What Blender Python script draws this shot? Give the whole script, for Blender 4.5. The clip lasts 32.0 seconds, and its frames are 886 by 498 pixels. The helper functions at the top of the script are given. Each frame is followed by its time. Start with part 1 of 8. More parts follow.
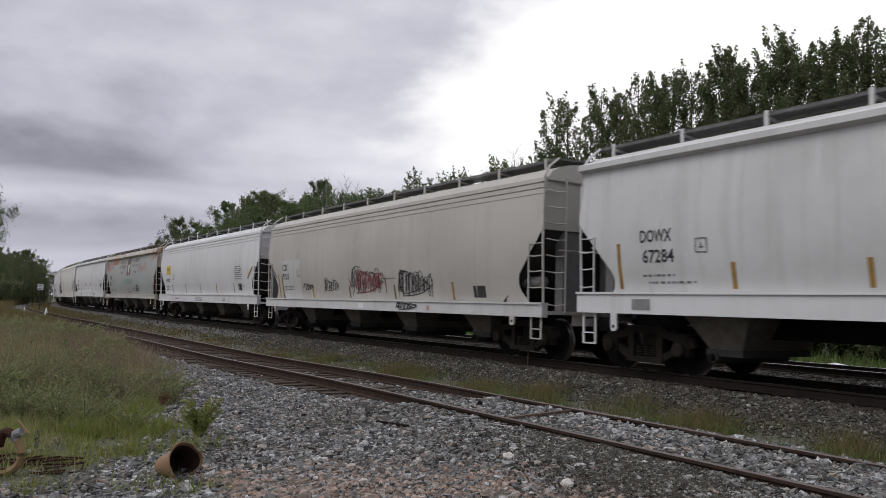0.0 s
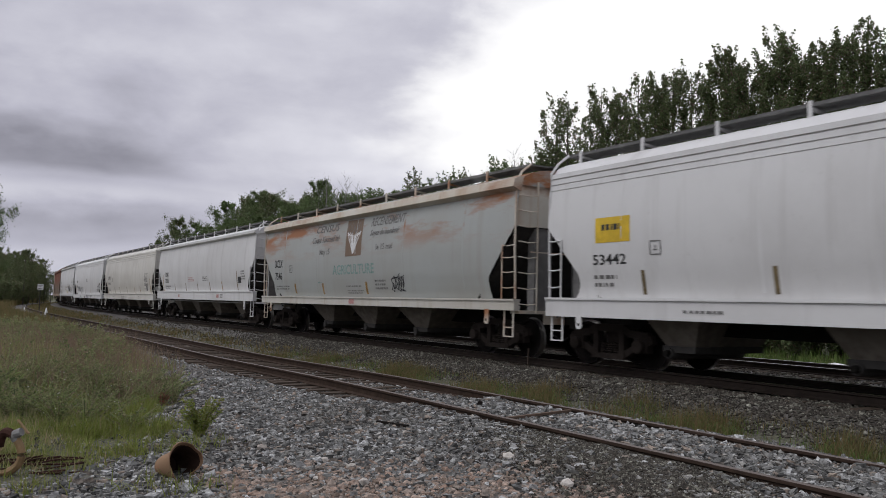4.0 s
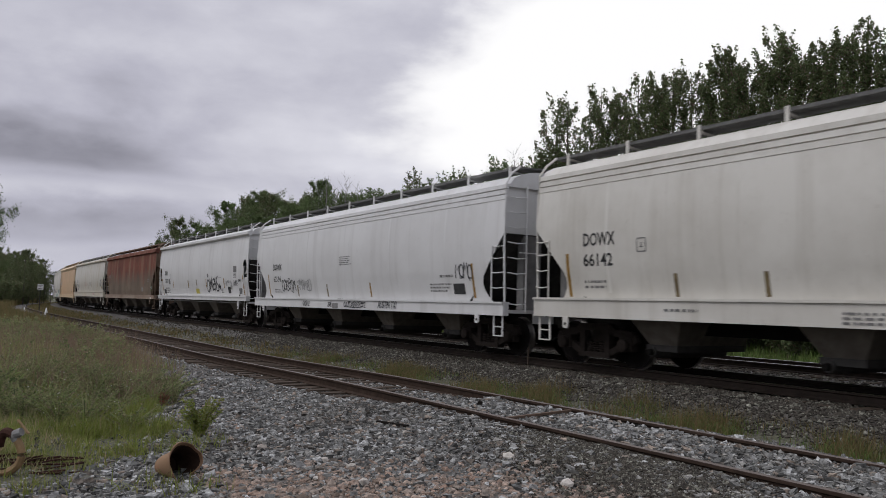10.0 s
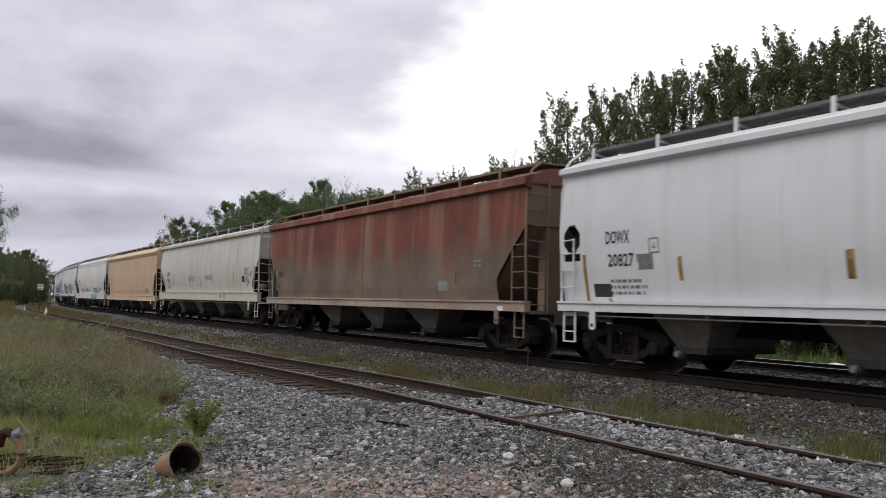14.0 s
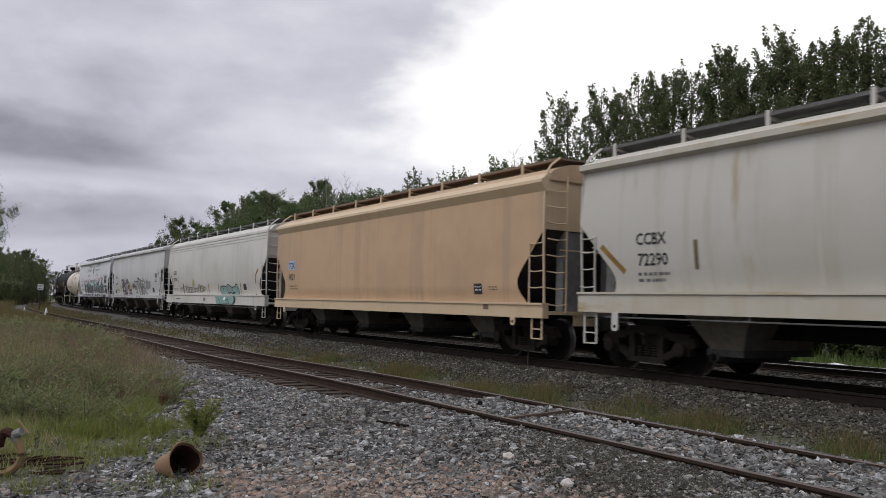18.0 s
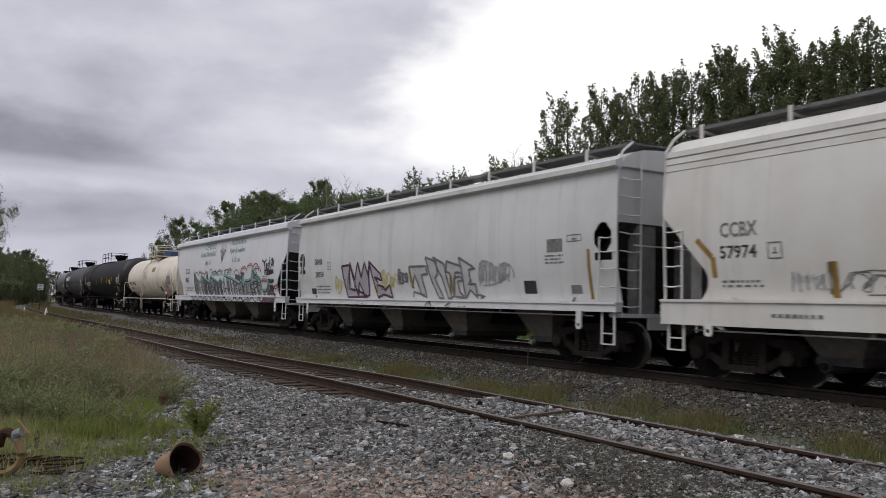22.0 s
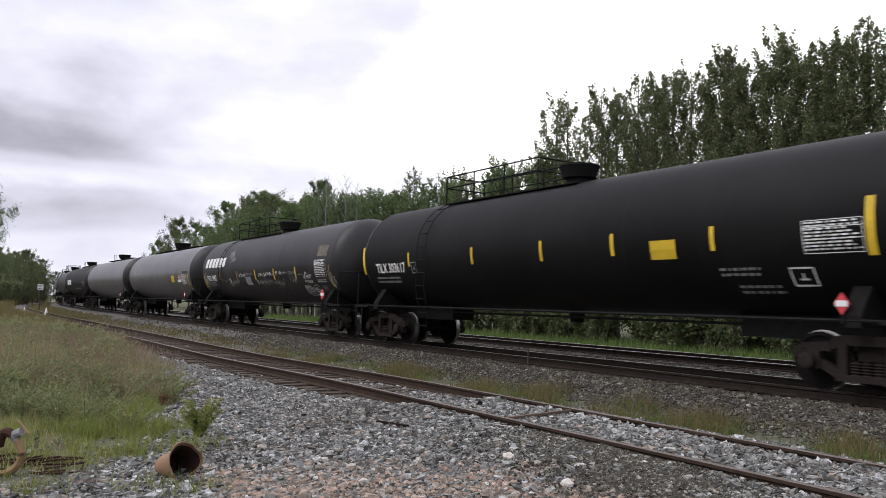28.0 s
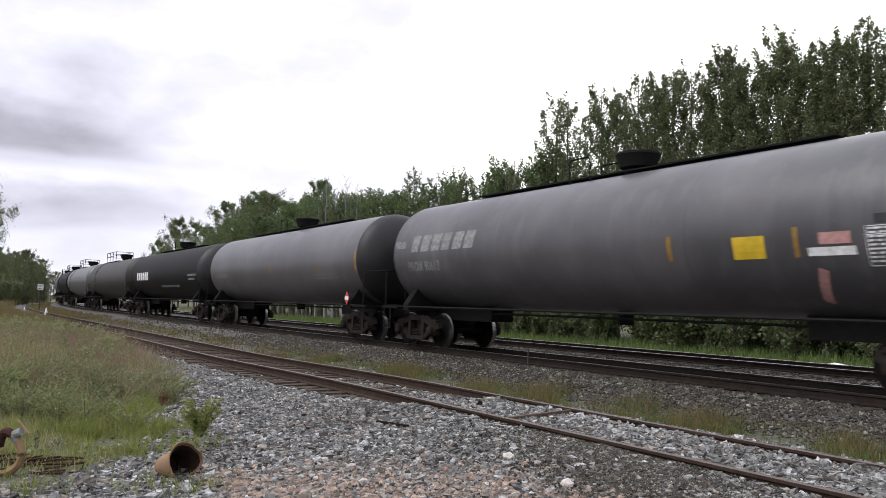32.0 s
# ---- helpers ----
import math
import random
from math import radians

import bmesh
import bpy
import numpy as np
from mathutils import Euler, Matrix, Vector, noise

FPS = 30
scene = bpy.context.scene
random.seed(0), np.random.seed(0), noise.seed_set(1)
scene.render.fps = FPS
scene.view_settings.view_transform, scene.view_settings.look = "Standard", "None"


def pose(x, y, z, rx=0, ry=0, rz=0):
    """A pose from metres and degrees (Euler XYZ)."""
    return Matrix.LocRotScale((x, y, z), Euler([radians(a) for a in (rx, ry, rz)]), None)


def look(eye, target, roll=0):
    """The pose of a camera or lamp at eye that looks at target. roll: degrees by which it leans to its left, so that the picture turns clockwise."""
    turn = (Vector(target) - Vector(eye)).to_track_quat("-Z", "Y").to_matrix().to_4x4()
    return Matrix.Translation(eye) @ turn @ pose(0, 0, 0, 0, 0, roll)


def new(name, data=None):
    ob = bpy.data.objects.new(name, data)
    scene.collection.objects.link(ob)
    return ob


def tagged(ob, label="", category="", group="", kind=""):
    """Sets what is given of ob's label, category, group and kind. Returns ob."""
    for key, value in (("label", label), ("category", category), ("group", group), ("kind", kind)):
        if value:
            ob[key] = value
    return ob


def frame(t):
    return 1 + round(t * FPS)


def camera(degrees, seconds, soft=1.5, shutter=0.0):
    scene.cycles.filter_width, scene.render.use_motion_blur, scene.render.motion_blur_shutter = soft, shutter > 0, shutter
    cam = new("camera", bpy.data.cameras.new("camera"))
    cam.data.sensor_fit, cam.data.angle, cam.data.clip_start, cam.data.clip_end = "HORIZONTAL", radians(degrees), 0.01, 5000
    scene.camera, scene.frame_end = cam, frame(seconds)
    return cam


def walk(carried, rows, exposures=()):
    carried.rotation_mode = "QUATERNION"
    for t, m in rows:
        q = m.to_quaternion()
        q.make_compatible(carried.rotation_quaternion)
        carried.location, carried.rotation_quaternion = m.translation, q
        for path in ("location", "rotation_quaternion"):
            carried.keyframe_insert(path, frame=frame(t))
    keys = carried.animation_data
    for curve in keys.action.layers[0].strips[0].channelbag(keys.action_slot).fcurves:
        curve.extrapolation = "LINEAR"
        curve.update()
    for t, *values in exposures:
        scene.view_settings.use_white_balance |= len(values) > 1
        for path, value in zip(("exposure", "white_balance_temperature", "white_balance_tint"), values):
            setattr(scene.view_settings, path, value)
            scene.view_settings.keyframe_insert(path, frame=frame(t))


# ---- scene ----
cam = camera(58.645, 32.0, soft=0.88, shutter=0.22)
EYE = Vector((0.0, 0.0, 1.156))
AIM = EYE + Vector((-math.sin(radians(57.5)) * math.cos(radians(4.11)), math.cos(radians(57.5)) * math.cos(radians(4.11)), math.sin(radians(4.11))))
walk(cam, [(0, look(EYE, AIM, 1.583)), (32, look(EYE, AIM, 1.583))],
     exposures=[(0, -0.3), (3, -0.42), (5.5, -0.18), (6.2, -0.2), (7, -0.34), (9, -0.37), (12.5, -0.39), (14, -0.08), (15.5, -0.03), (17, -0.22), (19, -0.3), (23, -0.29), (25, -0.31), (26, -0.05), (27.5, 0.18), (28.2, 0.39), (32, 0.47)])

# ---- the lie of the land: main track along x, 12.68 m off, curving away beyond x = -70 ----
YC, YS, ZS, Y2 = 12.68, 7.0, -0.255, 17.66
XC, RAD, ARC = -70.1, 549.0, 0.30


def path(s, lat=YC):
    """A point at s along the line and lat metres to its side, with the heading there."""
    d = max(XC - s, 0.0)
    a = min(d / RAD, ARC)
    x, y = (XC - RAD * math.sin(a), RAD * (1 - math.cos(a))) if d > 0 else (s, 0.0)
    rest = d - a * RAD
    x, y = x - rest * math.cos(a), y + rest * math.sin(a)
    return x + lat * math.sin(a), y + lat * math.cos(a), -a


def bend(x):
    """How far the lines have bent away at x."""
    d = max(XC - x, 0.0)
    return d * d / (2 * RAD) if d < 165 else 24.8 + (d - 165) * 0.309


def dip(x):
    """How much lower the siding lies beyond the yard."""
    q = min(1.0, max(0.0, (-12.0 - x) / 10.0))
    return 0.085 * q * q * (3 - 2 * q)


def rolled(t):
    """Metres that the train has rolled at t seconds."""
    return 8.8052 * t + 0.0055161 * t * t + 0.00012972 * t ** 3


# ---- light ----
world = bpy.data.worlds.new("overcast")
scene.world = world
world.use_nodes = True
wn, wl = world.node_tree.nodes, world.node_tree.links
sky = wn.new("ShaderNodeTexSky")
sky.sky_type, sky.sun_disc, sky.sun_elevation, sky.sun_rotation = "NISHITA", False, radians(50), radians(192)
grey = wn.new("ShaderNodeMixRGB")
grey.inputs[0].default_value = 0.93
grey.inputs[2].default_value = (7.5, 7.6, 8.5, 1)
wl.new(sky.outputs[0], grey.inputs[1])
# the overcast grows brighter from the horizon to overhead
way_up, split, climb, dome = wn.new("ShaderNodeTexCoord"), wn.new("ShaderNodeSeparateXYZ"), wn.new("ShaderNodeMapRange"), wn.new("ShaderNodeVectorMath")
climb.inputs["From Min"].default_value, climb.inputs["From Max"].default_value, climb.inputs["To Min"].default_value, climb.inputs["To Max"].default_value = 0.0, 1.0, 0.62, 1.65
dome.operation = "SCALE"
wl.new(way_up.outputs["Generated"], split.inputs[0])
wl.new(split.outputs["Z"], climb.inputs["Value"])
wl.new(grey.outputs[0], dome.inputs[0])
wl.new(climb.outputs[0], dome.inputs["Scale"])
wl.new(dome.outputs[0], wn["Background"].inputs[0])
wn["Background"].inputs[1].default_value = 0.1
sun = new("sun", bpy.data.lights.new("sun", "SUN"))
sun.data.energy, sun.data.angle, sun.data.color = 1.35, radians(40), (1.0, 0.98, 0.97)
sun.matrix_basis = look((-26, -62, 86), (-10, 10, 0))


# ---- materials ----
def nodes_of(name, rough=0.7, metal=0.0):
    m = bpy.data.materials.new(name)
    m.use_nodes = True
    n, l = m.node_tree.nodes, m.node_tree.links
    b = n["Principled BSDF"]
    b.inputs["Roughness"].default_value, b.inputs["Metallic"].default_value = rough, metal
    return m, n, l, b


def noise_node(n, l, scale, detail=5.0, stretch=(1, 1, 1), rnd=True, rough=0.6):
    co = n.new("ShaderNodeTexCoord")
    mp = n.new("ShaderNodeMapping")
    mp.inputs["Scale"].default_value = stretch
    l.new(co.outputs["Object"], mp.inputs["Vector"])
    t = n.new("ShaderNodeTexNoise")
    t.noise_dimensions = "4D"
    t.inputs["Scale"].default_value, t.inputs["Detail"].default_value, t.inputs["Roughness"].default_value = scale, detail, rough
    l.new(mp.outputs[0], t.inputs["Vector"])
    if rnd:
        oi = n.new("ShaderNodeObjectInfo")
        mu = n.new("ShaderNodeMath")
        mu.operation = "MULTIPLY"
        mu.inputs[1].default_value = 37.0
        l.new(oi.outputs["Random"], mu.inputs[0])
        l.new(mu.outputs[0], t.inputs["W"])
    return t


def ramp_node(n, l, src, a, b):
    r = n.new("ShaderNodeMapRange")
    r.inputs["From Min"].default_value, r.inputs["From Max"].default_value = a, b
    l.new(src, r.inputs["Value"])
    return r.outputs[0]


def mix_node(n, l, fac, c1, c2):
    m = n.new("ShaderNodeMixRGB")
    for k, v in ((0, fac), (1, c1), (2, c2)):
        if isinstance(v, (int, float)):
            m.inputs[k].default_value = v
        elif isinstance(v, tuple):
            m.inputs[k].default_value = (*v, 1)
        else:
            l.new(v, m.inputs[k])
    return m.outputs[0]


def bump_node(n, l, b, src, strength, dist=0.02):
    u = n.new("ShaderNodeBump")
    u.inputs["Strength"].default_value, u.inputs["Distance"].default_value = strength, dist
    l.new(src, u.inputs["Height"])
    l.new(u.outputs[0], b.inputs["Normal"])


def paint(name, base, dirt, amount=0.5, rough=0.5, streak=0.35, rust=0.0, bump=0.12, eave=0.0, gloss=0.4, tint=(0.30, 0.12, 0.045), spots=(0.55, (0.7, 1, 1.5))):
    """Weathered car paint: cloudy fading, vertical streaks, fine dirt and, where asked, rust blooms."""
    m, n, l, b = nodes_of(name, rough)
    b.inputs["Specular IOR Level"].default_value = gloss
    big = noise_node(n, l, 0.5, 6)
    fine = noise_node(n, l, 9, 4)
    run = noise_node(n, l, 1.0, 5, (2.6, 2.6, 0.045))
    c = mix_node(n, l, ramp_node(n, l, big.outputs[0], 0.42, 0.75), base, tuple(v + (d - v) * amount for v, d in zip(base, dirt)))
    c = mix_node(n, l, ramp_node(n, l, run.outputs[0], 0.52, 1.0 / (0.6 + streak)), c, dirt)
    c = mix_node(n, l, ramp_node(n, l, fine.outputs[0], 0.62, 1.15), c, dirt)
    if rust:
        r1 = noise_node(n, l, spots[0], 8, spots[1])
        amt = ramp_node(n, l, r1.outputs[0], 0.72 - rust * 0.25, 0.80 - rust * 0.18)
        if eave:
            tc, sp = n.new("ShaderNodeTexCoord"), n.new("ShaderNodeSeparateXYZ")
            l.new(tc.outputs["Object"], sp.inputs[0])
            mu = n.new("ShaderNodeMath")
            mu.operation = "MULTIPLY"
            l.new(ramp_node(n, l, sp.outputs["Z"], eave, eave + 0.9), mu.inputs[0])
            l.new(amt, mu.inputs[1])
            amt = mu.outputs[0]
        c = mix_node(n, l, amt, c, tint)
    l.new(c, b.inputs["Base Color"])
    bump_node(n, l, b, fine.outputs[0], bump, 0.01)
    return m


def plain(name, base, rough=0.6, metal=0.0, var=0.35, scale=6.0, bump=0.2):
    m, n, l, b = nodes_of(name, rough, metal)
    b.inputs["Specular IOR Level"].default_value = 0.08 if rough >= 0.75 else 0.4
    t = noise_node(n, l, scale, 6)
    t2 = noise_node(n, l, scale * 0.13, 3)
    dark = tuple(v * (1 - var) for v in base)
    lite = tuple(min(1, v * (1 + var)) for v in base)
    c = mix_node(n, l, ramp_node(n, l, t.outputs[0], 0.3, 0.7), dark, lite)
    c = mix_node(n, l, ramp_node(n, l, t2.outputs[0], 0.35, 0.8), c, tuple(v * (1 - var * 0.6) for v in base))
    l.new(c, b.inputs["Base Color"])
    bump_node(n, l, b, t.outputs[0], bump, 0.01)
    return m


def island(name, cols, rough=0.9, scale=0.0):
    """Colour picked piece by piece in a joined heap."""
    m, n, l, b = nodes_of(name, rough)
    b.inputs["Specular IOR Level"].default_value = 0.15
    g = n.new("ShaderNodeNewGeometry")
    r = n.new("ShaderNodeValToRGB")
    r.color_ramp.interpolation = "LINEAR"
    while len(r.color_ramp.elements) < len(cols):
        r.color_ramp.elements.new(0.5)
    for k, c in enumerate(cols):
        r.color_ramp.elements[k].position = k / (len(cols) - 1)
        r.color_ramp.elements[k].color = (*c, 1)
    l.new(g.outputs["Random Per Island"], r.inputs[0])
    c = r.outputs[0]
    if scale:
        t = noise_node(n, l, scale, 5, rnd=False)
        c = mix_node(n, l, ramp_node(n, l, t.outputs[0], 0.35, 0.75), c, tuple(v * 0.55 for v in cols[0]))
        patch = noise_node(n, l, 0.75, 4, rnd=False)
        dim = mix_node(n, l, ramp_node(n, l, patch.outputs[0], 0.50, 0.78), (1, 1, 1), (0.50, 0.47, 0.44))
        mu = n.new("ShaderNodeMixRGB")
        mu.blend_type = "MULTIPLY"
        mu.inputs[0].default_value = 1.0
        l.new(c, mu.inputs[1])
        l.new(dim, mu.inputs[2])
        c = mu.outputs[0]
        bump_node(n, l, b, t.outputs[0], 0.3, 0.01)
    l.new(c, b.inputs["Base Color"])
    return m


def leafy(name, cols, rough=0.6):
    m = island(name, cols, rough)
    n, l = m.node_tree.nodes, m.node_tree.links
    b = n["Principled BSDF"]
    tr = n.new("ShaderNodeBsdfTranslucent")
    src = b.inputs["Base Color"].links[0].from_socket
    l.new(src, tr.inputs["Color"])
    mx = n.new("ShaderNodeMixShader")
    mx.inputs[0].default_value = 0.42
    l.new(b.outputs[0], mx.inputs[1])
    l.new(tr.outputs[0], mx.inputs[2])
    l.new(mx.outputs[0], n["Material Output"].inputs[0])
    return m


WHITE = paint("paint_white", (0.62, 0.615, 0.61), (0.36, 0.345, 0.33), 0.35)
PALE = paint("paint_pale_grey", (0.57, 0.565, 0.55), (0.30, 0.285, 0.265), 0.45)
CREAMY = paint("paint_offwhite", (0.61, 0.59, 0.545), (0.33, 0.30, 0.25), 0.5)
BEIGE = paint("paint_dusty_beige", (0.455, 0.43, 0.385), (0.28, 0.26, 0.235), 0.5, streak=0.3)
RUSTEAVE = paint("paint_rusty_eave", (0.58, 0.55, 0.48), (0.38, 0.22, 0.11), 0.6, streak=0.6, rust=0.9)
FRESHPAINT = paint("paint_fresh_panel", (0.50, 0.495, 0.485), (0.34, 0.33, 0.31), 0.4)
STAINED = paint("paint_stained", (0.52, 0.50, 0.455), (0.38, 0.34, 0.26), 0.5, streak=0.6, rust=0.50, tint=(0.36, 0.29, 0.18), spots=(1.3, (1.4, 1.4, 0.22)))
STAINSILL = paint("paint_yellowed_sill", (0.52, 0.49, 0.42), (0.40, 0.32, 0.20), 0.6, streak=0.5, rust=0.7, tint=(0.40, 0.30, 0.16), spots=(1.6, (0.4, 1, 2.0)))
GOVGREY = paint("paint_faded_bluegrey", (0.355, 0.370, 0.358), (0.29, 0.275, 0.24), 0.55, streak=0.5, rust=1.0, eave=2.6, spots=(1.0, (0.55, 1, 2.4)))
GOVWHITE = paint("paint_clean_white", (0.62, 0.62, 0.635), (0.43, 0.425, 0.42), 0.3)
TAN = paint("paint_tan", (0.535, 0.360, 0.215), (0.35, 0.255, 0.17), 0.75, streak=0.75)
CREAMRAIL = paint("paint_cream_rail", (0.62, 0.54, 0.45), (0.34, 0.25, 0.18), 0.4)
TANLITE = paint("paint_tan_light", (0.60, 0.46, 0.30), (0.42, 0.31, 0.19), 0.4)
REDRUST = paint("paint_red_oxide", (0.19, 0.060, 0.038), (0.135, 0.105, 0.082), 0.85, 0.8, 1.1, rust=0.25)


def faded_red():
    """Red oxide paint worn through to grey-brown below, with pale vertical fades."""
    m, n, l, b = nodes_of("paint_red_oxide_worn", 0.75)
    b.inputs["Specular IOR Level"].default_value = 0.2
    big, fine, run = noise_node(n, l, 0.8, 7), noise_node(n, l, 7, 5), noise_node(n, l, 1.0, 4, (1.1, 1.1, 0.07))
    co, sp = n.new("ShaderNodeTexCoord"), n.new("ShaderNodeSeparateXYZ")
    l.new(co.outputs["Object"], sp.inputs[0])
    ad = n.new("ShaderNodeMath")
    ad.operation = "MULTIPLY_ADD"
    ad.inputs[1].default_value = 2.2
    l.new(big.outputs[0], ad.inputs[0])
    l.new(sp.outputs["Z"], ad.inputs[2])
    ad2 = n.new("ShaderNodeMath")
    ad2.operation = "MULTIPLY_ADD"
    ad2.inputs[1].default_value = -2.0
    l.new(run.outputs[0], ad2.inputs[0])
    l.new(ad.outputs[0], ad2.inputs[2])
    c = mix_node(n, l, ramp_node(n, l, big.outputs[0], 0.35, 0.65), (0.105, 0.040, 0.030), (0.195, 0.066, 0.042))
    c = mix_node(n, l, ramp_node(n, l, run.outputs[0], 0.50, 0.66), c, (0.245, 0.145, 0.100))
    c = mix_node(n, l, ramp_node(n, l, ad2.outputs[0], 3.15, 2.15), c, mix_node(n, l, ramp_node(n, l, big.outputs[0], 0.35, 0.7), (0.115, 0.088, 0.066), (0.205, 0.155, 0.115)))
    l.new(c, b.inputs["Base Color"])
    bump_node(n, l, b, fine.outputs[0], 0.15, 0.01)
    return m


OXIDE = faded_red()
SCALED = paint("paint_scaled_sill", (0.36, 0.28, 0.22), (0.17, 0.105, 0.075), 0.8, 0.75, 0.6, rust=0.6)
BROWNRUST = paint("paint_rusty_steel", (0.20, 0.14, 0.10), (0.12, 0.08, 0.06), 0.6, 0.8)
BLACKTANK = paint("paint_black", (0.0045, 0.0038, 0.0040), (0.012, 0.0105, 0.010), 0.7, 0.55, 0.3, gloss=0.13)
SCUFFTANK = paint("paint_scuffed_black", (0.0105, 0.0092, 0.0100), (0.034, 0.030, 0.031), 0.7, 0.44, 0.3, gloss=0.24)
# separate dark paint that puts the shade of the tank heads into their colour
HEADSHADE = paint("paint_shaded_head", (0.016, 0.0145, 0.015), (0.040, 0.036, 0.036), 0.7, 0.45, 0.4, gloss=0.3)
GREYTANK = paint("paint_sooty_grey", (0.058, 0.055, 0.059), (0.130, 0.123, 0.125), 0.8, 0.38, 0.5, gloss=0.62)
OLIVETANK = paint("paint_olive_black", (0.030, 0.028, 0.024), (0.055, 0.05, 0.042), 0.7, 0.5, 0.4, gloss=0.25)
CREAMTANK = paint("paint_cream", (0.70, 0.625, 0.51), (0.33, 0.225, 0.15), 0.35, 0.36, 0.45, rust=0.55, gloss=0.5, tint=(0.20, 0.125, 0.08), spots=(0.7, (0.5, 1, 1)))
# grime colour taken down to near black, deepening the shade beneath the cars
UNDER = plain("grimy_shaded_underframe", (0.012, 0.011, 0.010), 0.85)
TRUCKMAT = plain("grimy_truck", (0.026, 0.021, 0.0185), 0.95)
CHUTE = plain("dusty_chute", (0.150, 0.132, 0.112), 0.8)
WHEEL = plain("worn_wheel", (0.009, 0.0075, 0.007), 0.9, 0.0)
TREAD = plain("worn_tread", (0.32, 0.305, 0.295), 0.36, 1.0, 0.15)
# slope sheets much darker than the car paint: shade under the ends, as colour
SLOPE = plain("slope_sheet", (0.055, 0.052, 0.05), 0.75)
DARKSTEEL = plain("dark_steel", (0.014, 0.014, 0.014), 0.8, 0.0)
# grey that carries the end posts' shade between cars; plain grey on pipes and caps
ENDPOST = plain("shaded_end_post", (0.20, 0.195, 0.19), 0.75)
SILLTAG = plain("grey_sill_patch", (0.24, 0.235, 0.23), 0.75)
GRATING = plain("walkway_grating", (0.15, 0.148, 0.145), 0.7, 0.0)
gn, gl = GRATING.node_tree.nodes, GRATING.node_tree.links
see, both = gn.new("ShaderNodeBsdfTransparent"), gn.new("ShaderNodeMixShader")
both.inputs[0].default_value = 0.22
gl.new(gn["Principled BSDF"].outputs[0], both.inputs[1])
gl.new(see.outputs[0], both.inputs[2])
gl.new(both.outputs[0], gn["Material Output"].inputs[0])
LETTER = plain("black_lettering", (0.03, 0.03, 0.03), 0.6, var=0.5, scale=14)
LETTERFADE = plain("faded_lettering", (0.17, 0.165, 0.16), 0.7, var=0.5, scale=14)
LETTERWHITE = plain("white_lettering", (0.74, 0.74, 0.72), 0.6, var=0.3, scale=12)
LETTERDIM = plain("sooty_lettering", (0.24, 0.24, 0.235), 0.7, var=0.5, scale=12)
TEAL = plain("faded_green_lettering", (0.22, 0.34, 0.31), 0.7, var=0.5, scale=10)
YELLOW = plain("reflective_yellow", (0.66, 0.44, 0.03), 0.45, var=0.3)
OCHRE = plain("dirty_reflective_yellow", (0.29, 0.165, 0.036), 0.6, var=0.45)
OLIVESTRIPE = plain("grimy_stripe", (0.16, 0.12, 0.06), 0.7, var=0.5)
SIGNWHITE = plain("sign_white", (0.72, 0.72, 0.72), 0.5, var=0.15)
PLACARDRED = plain("placard_red", (0.55, 0.05, 0.06), 0.5, var=0.2)
SPRAYBLACK = plain("black_spray", (0.03, 0.03, 0.035), 0.7, var=0.5, scale=20)
SPRAYRED = plain("dark_red_spray", (0.24, 0.05, 0.05), 0.7, var=0.5, scale=16)
SPRAYTEAL = plain("teal_spray", (0.20, 0.42, 0.37), 0.7, var=0.4, scale=16)
SPRAYPURPLE = plain("purple_spray", (0.075, 0.03, 0.06), 0.7, var=0.4, scale=16)
SPRAYGREY = plain("grey_spray", (0.32, 0.32, 0.32), 0.7, var=0.4, scale=16)
RAILRUST = plain("rusty_rail", (0.050, 0.034, 0.026), 0.8, 0.1, 0.4, 8)
RAILDARK = plain("dark_rail", (0.026, 0.020, 0.017), 0.75, 0.1, 0.35, 8)
RAILTOP = plain("rail_head", (0.15, 0.12, 0.105), 0.5, 0.3, 0.3, 8)
RAILSHINE = plain("polished_rail_head", (0.60, 0.58, 0.56), 0.28, 1.0, 0.15, 8)
TIEMAT = plain("weathered_tie", (0.085, 0.066, 0.052), 0.9, 0, 0.45, 7, 0.5)
CHARRED = plain("charred_wood", (0.018, 0.015, 0.013), 0.9)
BARK = plain("grey_bark", (0.11, 0.10, 0.085), 0.9, 0, 0.4, 8, 0.5)
DEADBARK = plain("dead_bark", (0.24, 0.23, 0.22), 0.9, 0, 0.3, 8, 0.4)
RUSTPIPE = paint("rusty_pot", (0.27, 0.165, 0.095), (0.08, 0.042, 0.026), 0.8, 0.85, 0.8, rust=0.6, spots=(5.0, (1, 1, 1)))
SCRAPDARK = plain("dark_rusty_scrap", (0.052, 0.026, 0.020), 0.85, 0.0, 0.5, 12)
SHADEDRUST = plain("shaded_rust", (0.030, 0.018, 0.0135), 0.85, 0.0, 0.5, 14)
SCRAPIRON = plain("brown_scrap_iron", (0.14, 0.098, 0.075), 0.8, 0.1, 0.4, 9)
HOSE = plain("tan_hose", (0.24, 0.155, 0.075), 0.6, 0, 0.35, 10)
STONE = island("ballast_stones", [(0.052, 0.051, 0.049), (0.265, 0.262, 0.250), (0.118, 0.118, 0.114), (0.440, 0.425, 0.395), (0.190, 0.191, 0.184), (0.62, 0.62, 0.61), (0.086, 0.085, 0.082), (0.40, 0.325, 0.265)], 0.85, 25)
GRIMYSTONE = island("grimy_ballast", [(0.036, 0.032, 0.027), (0.092, 0.082, 0.069), (0.053, 0.047, 0.04), (0.142, 0.126, 0.106), (0.064, 0.056, 0.046), (0.33, 0.323, 0.269), (0.041, 0.035, 0.03)], 0.85, 25)
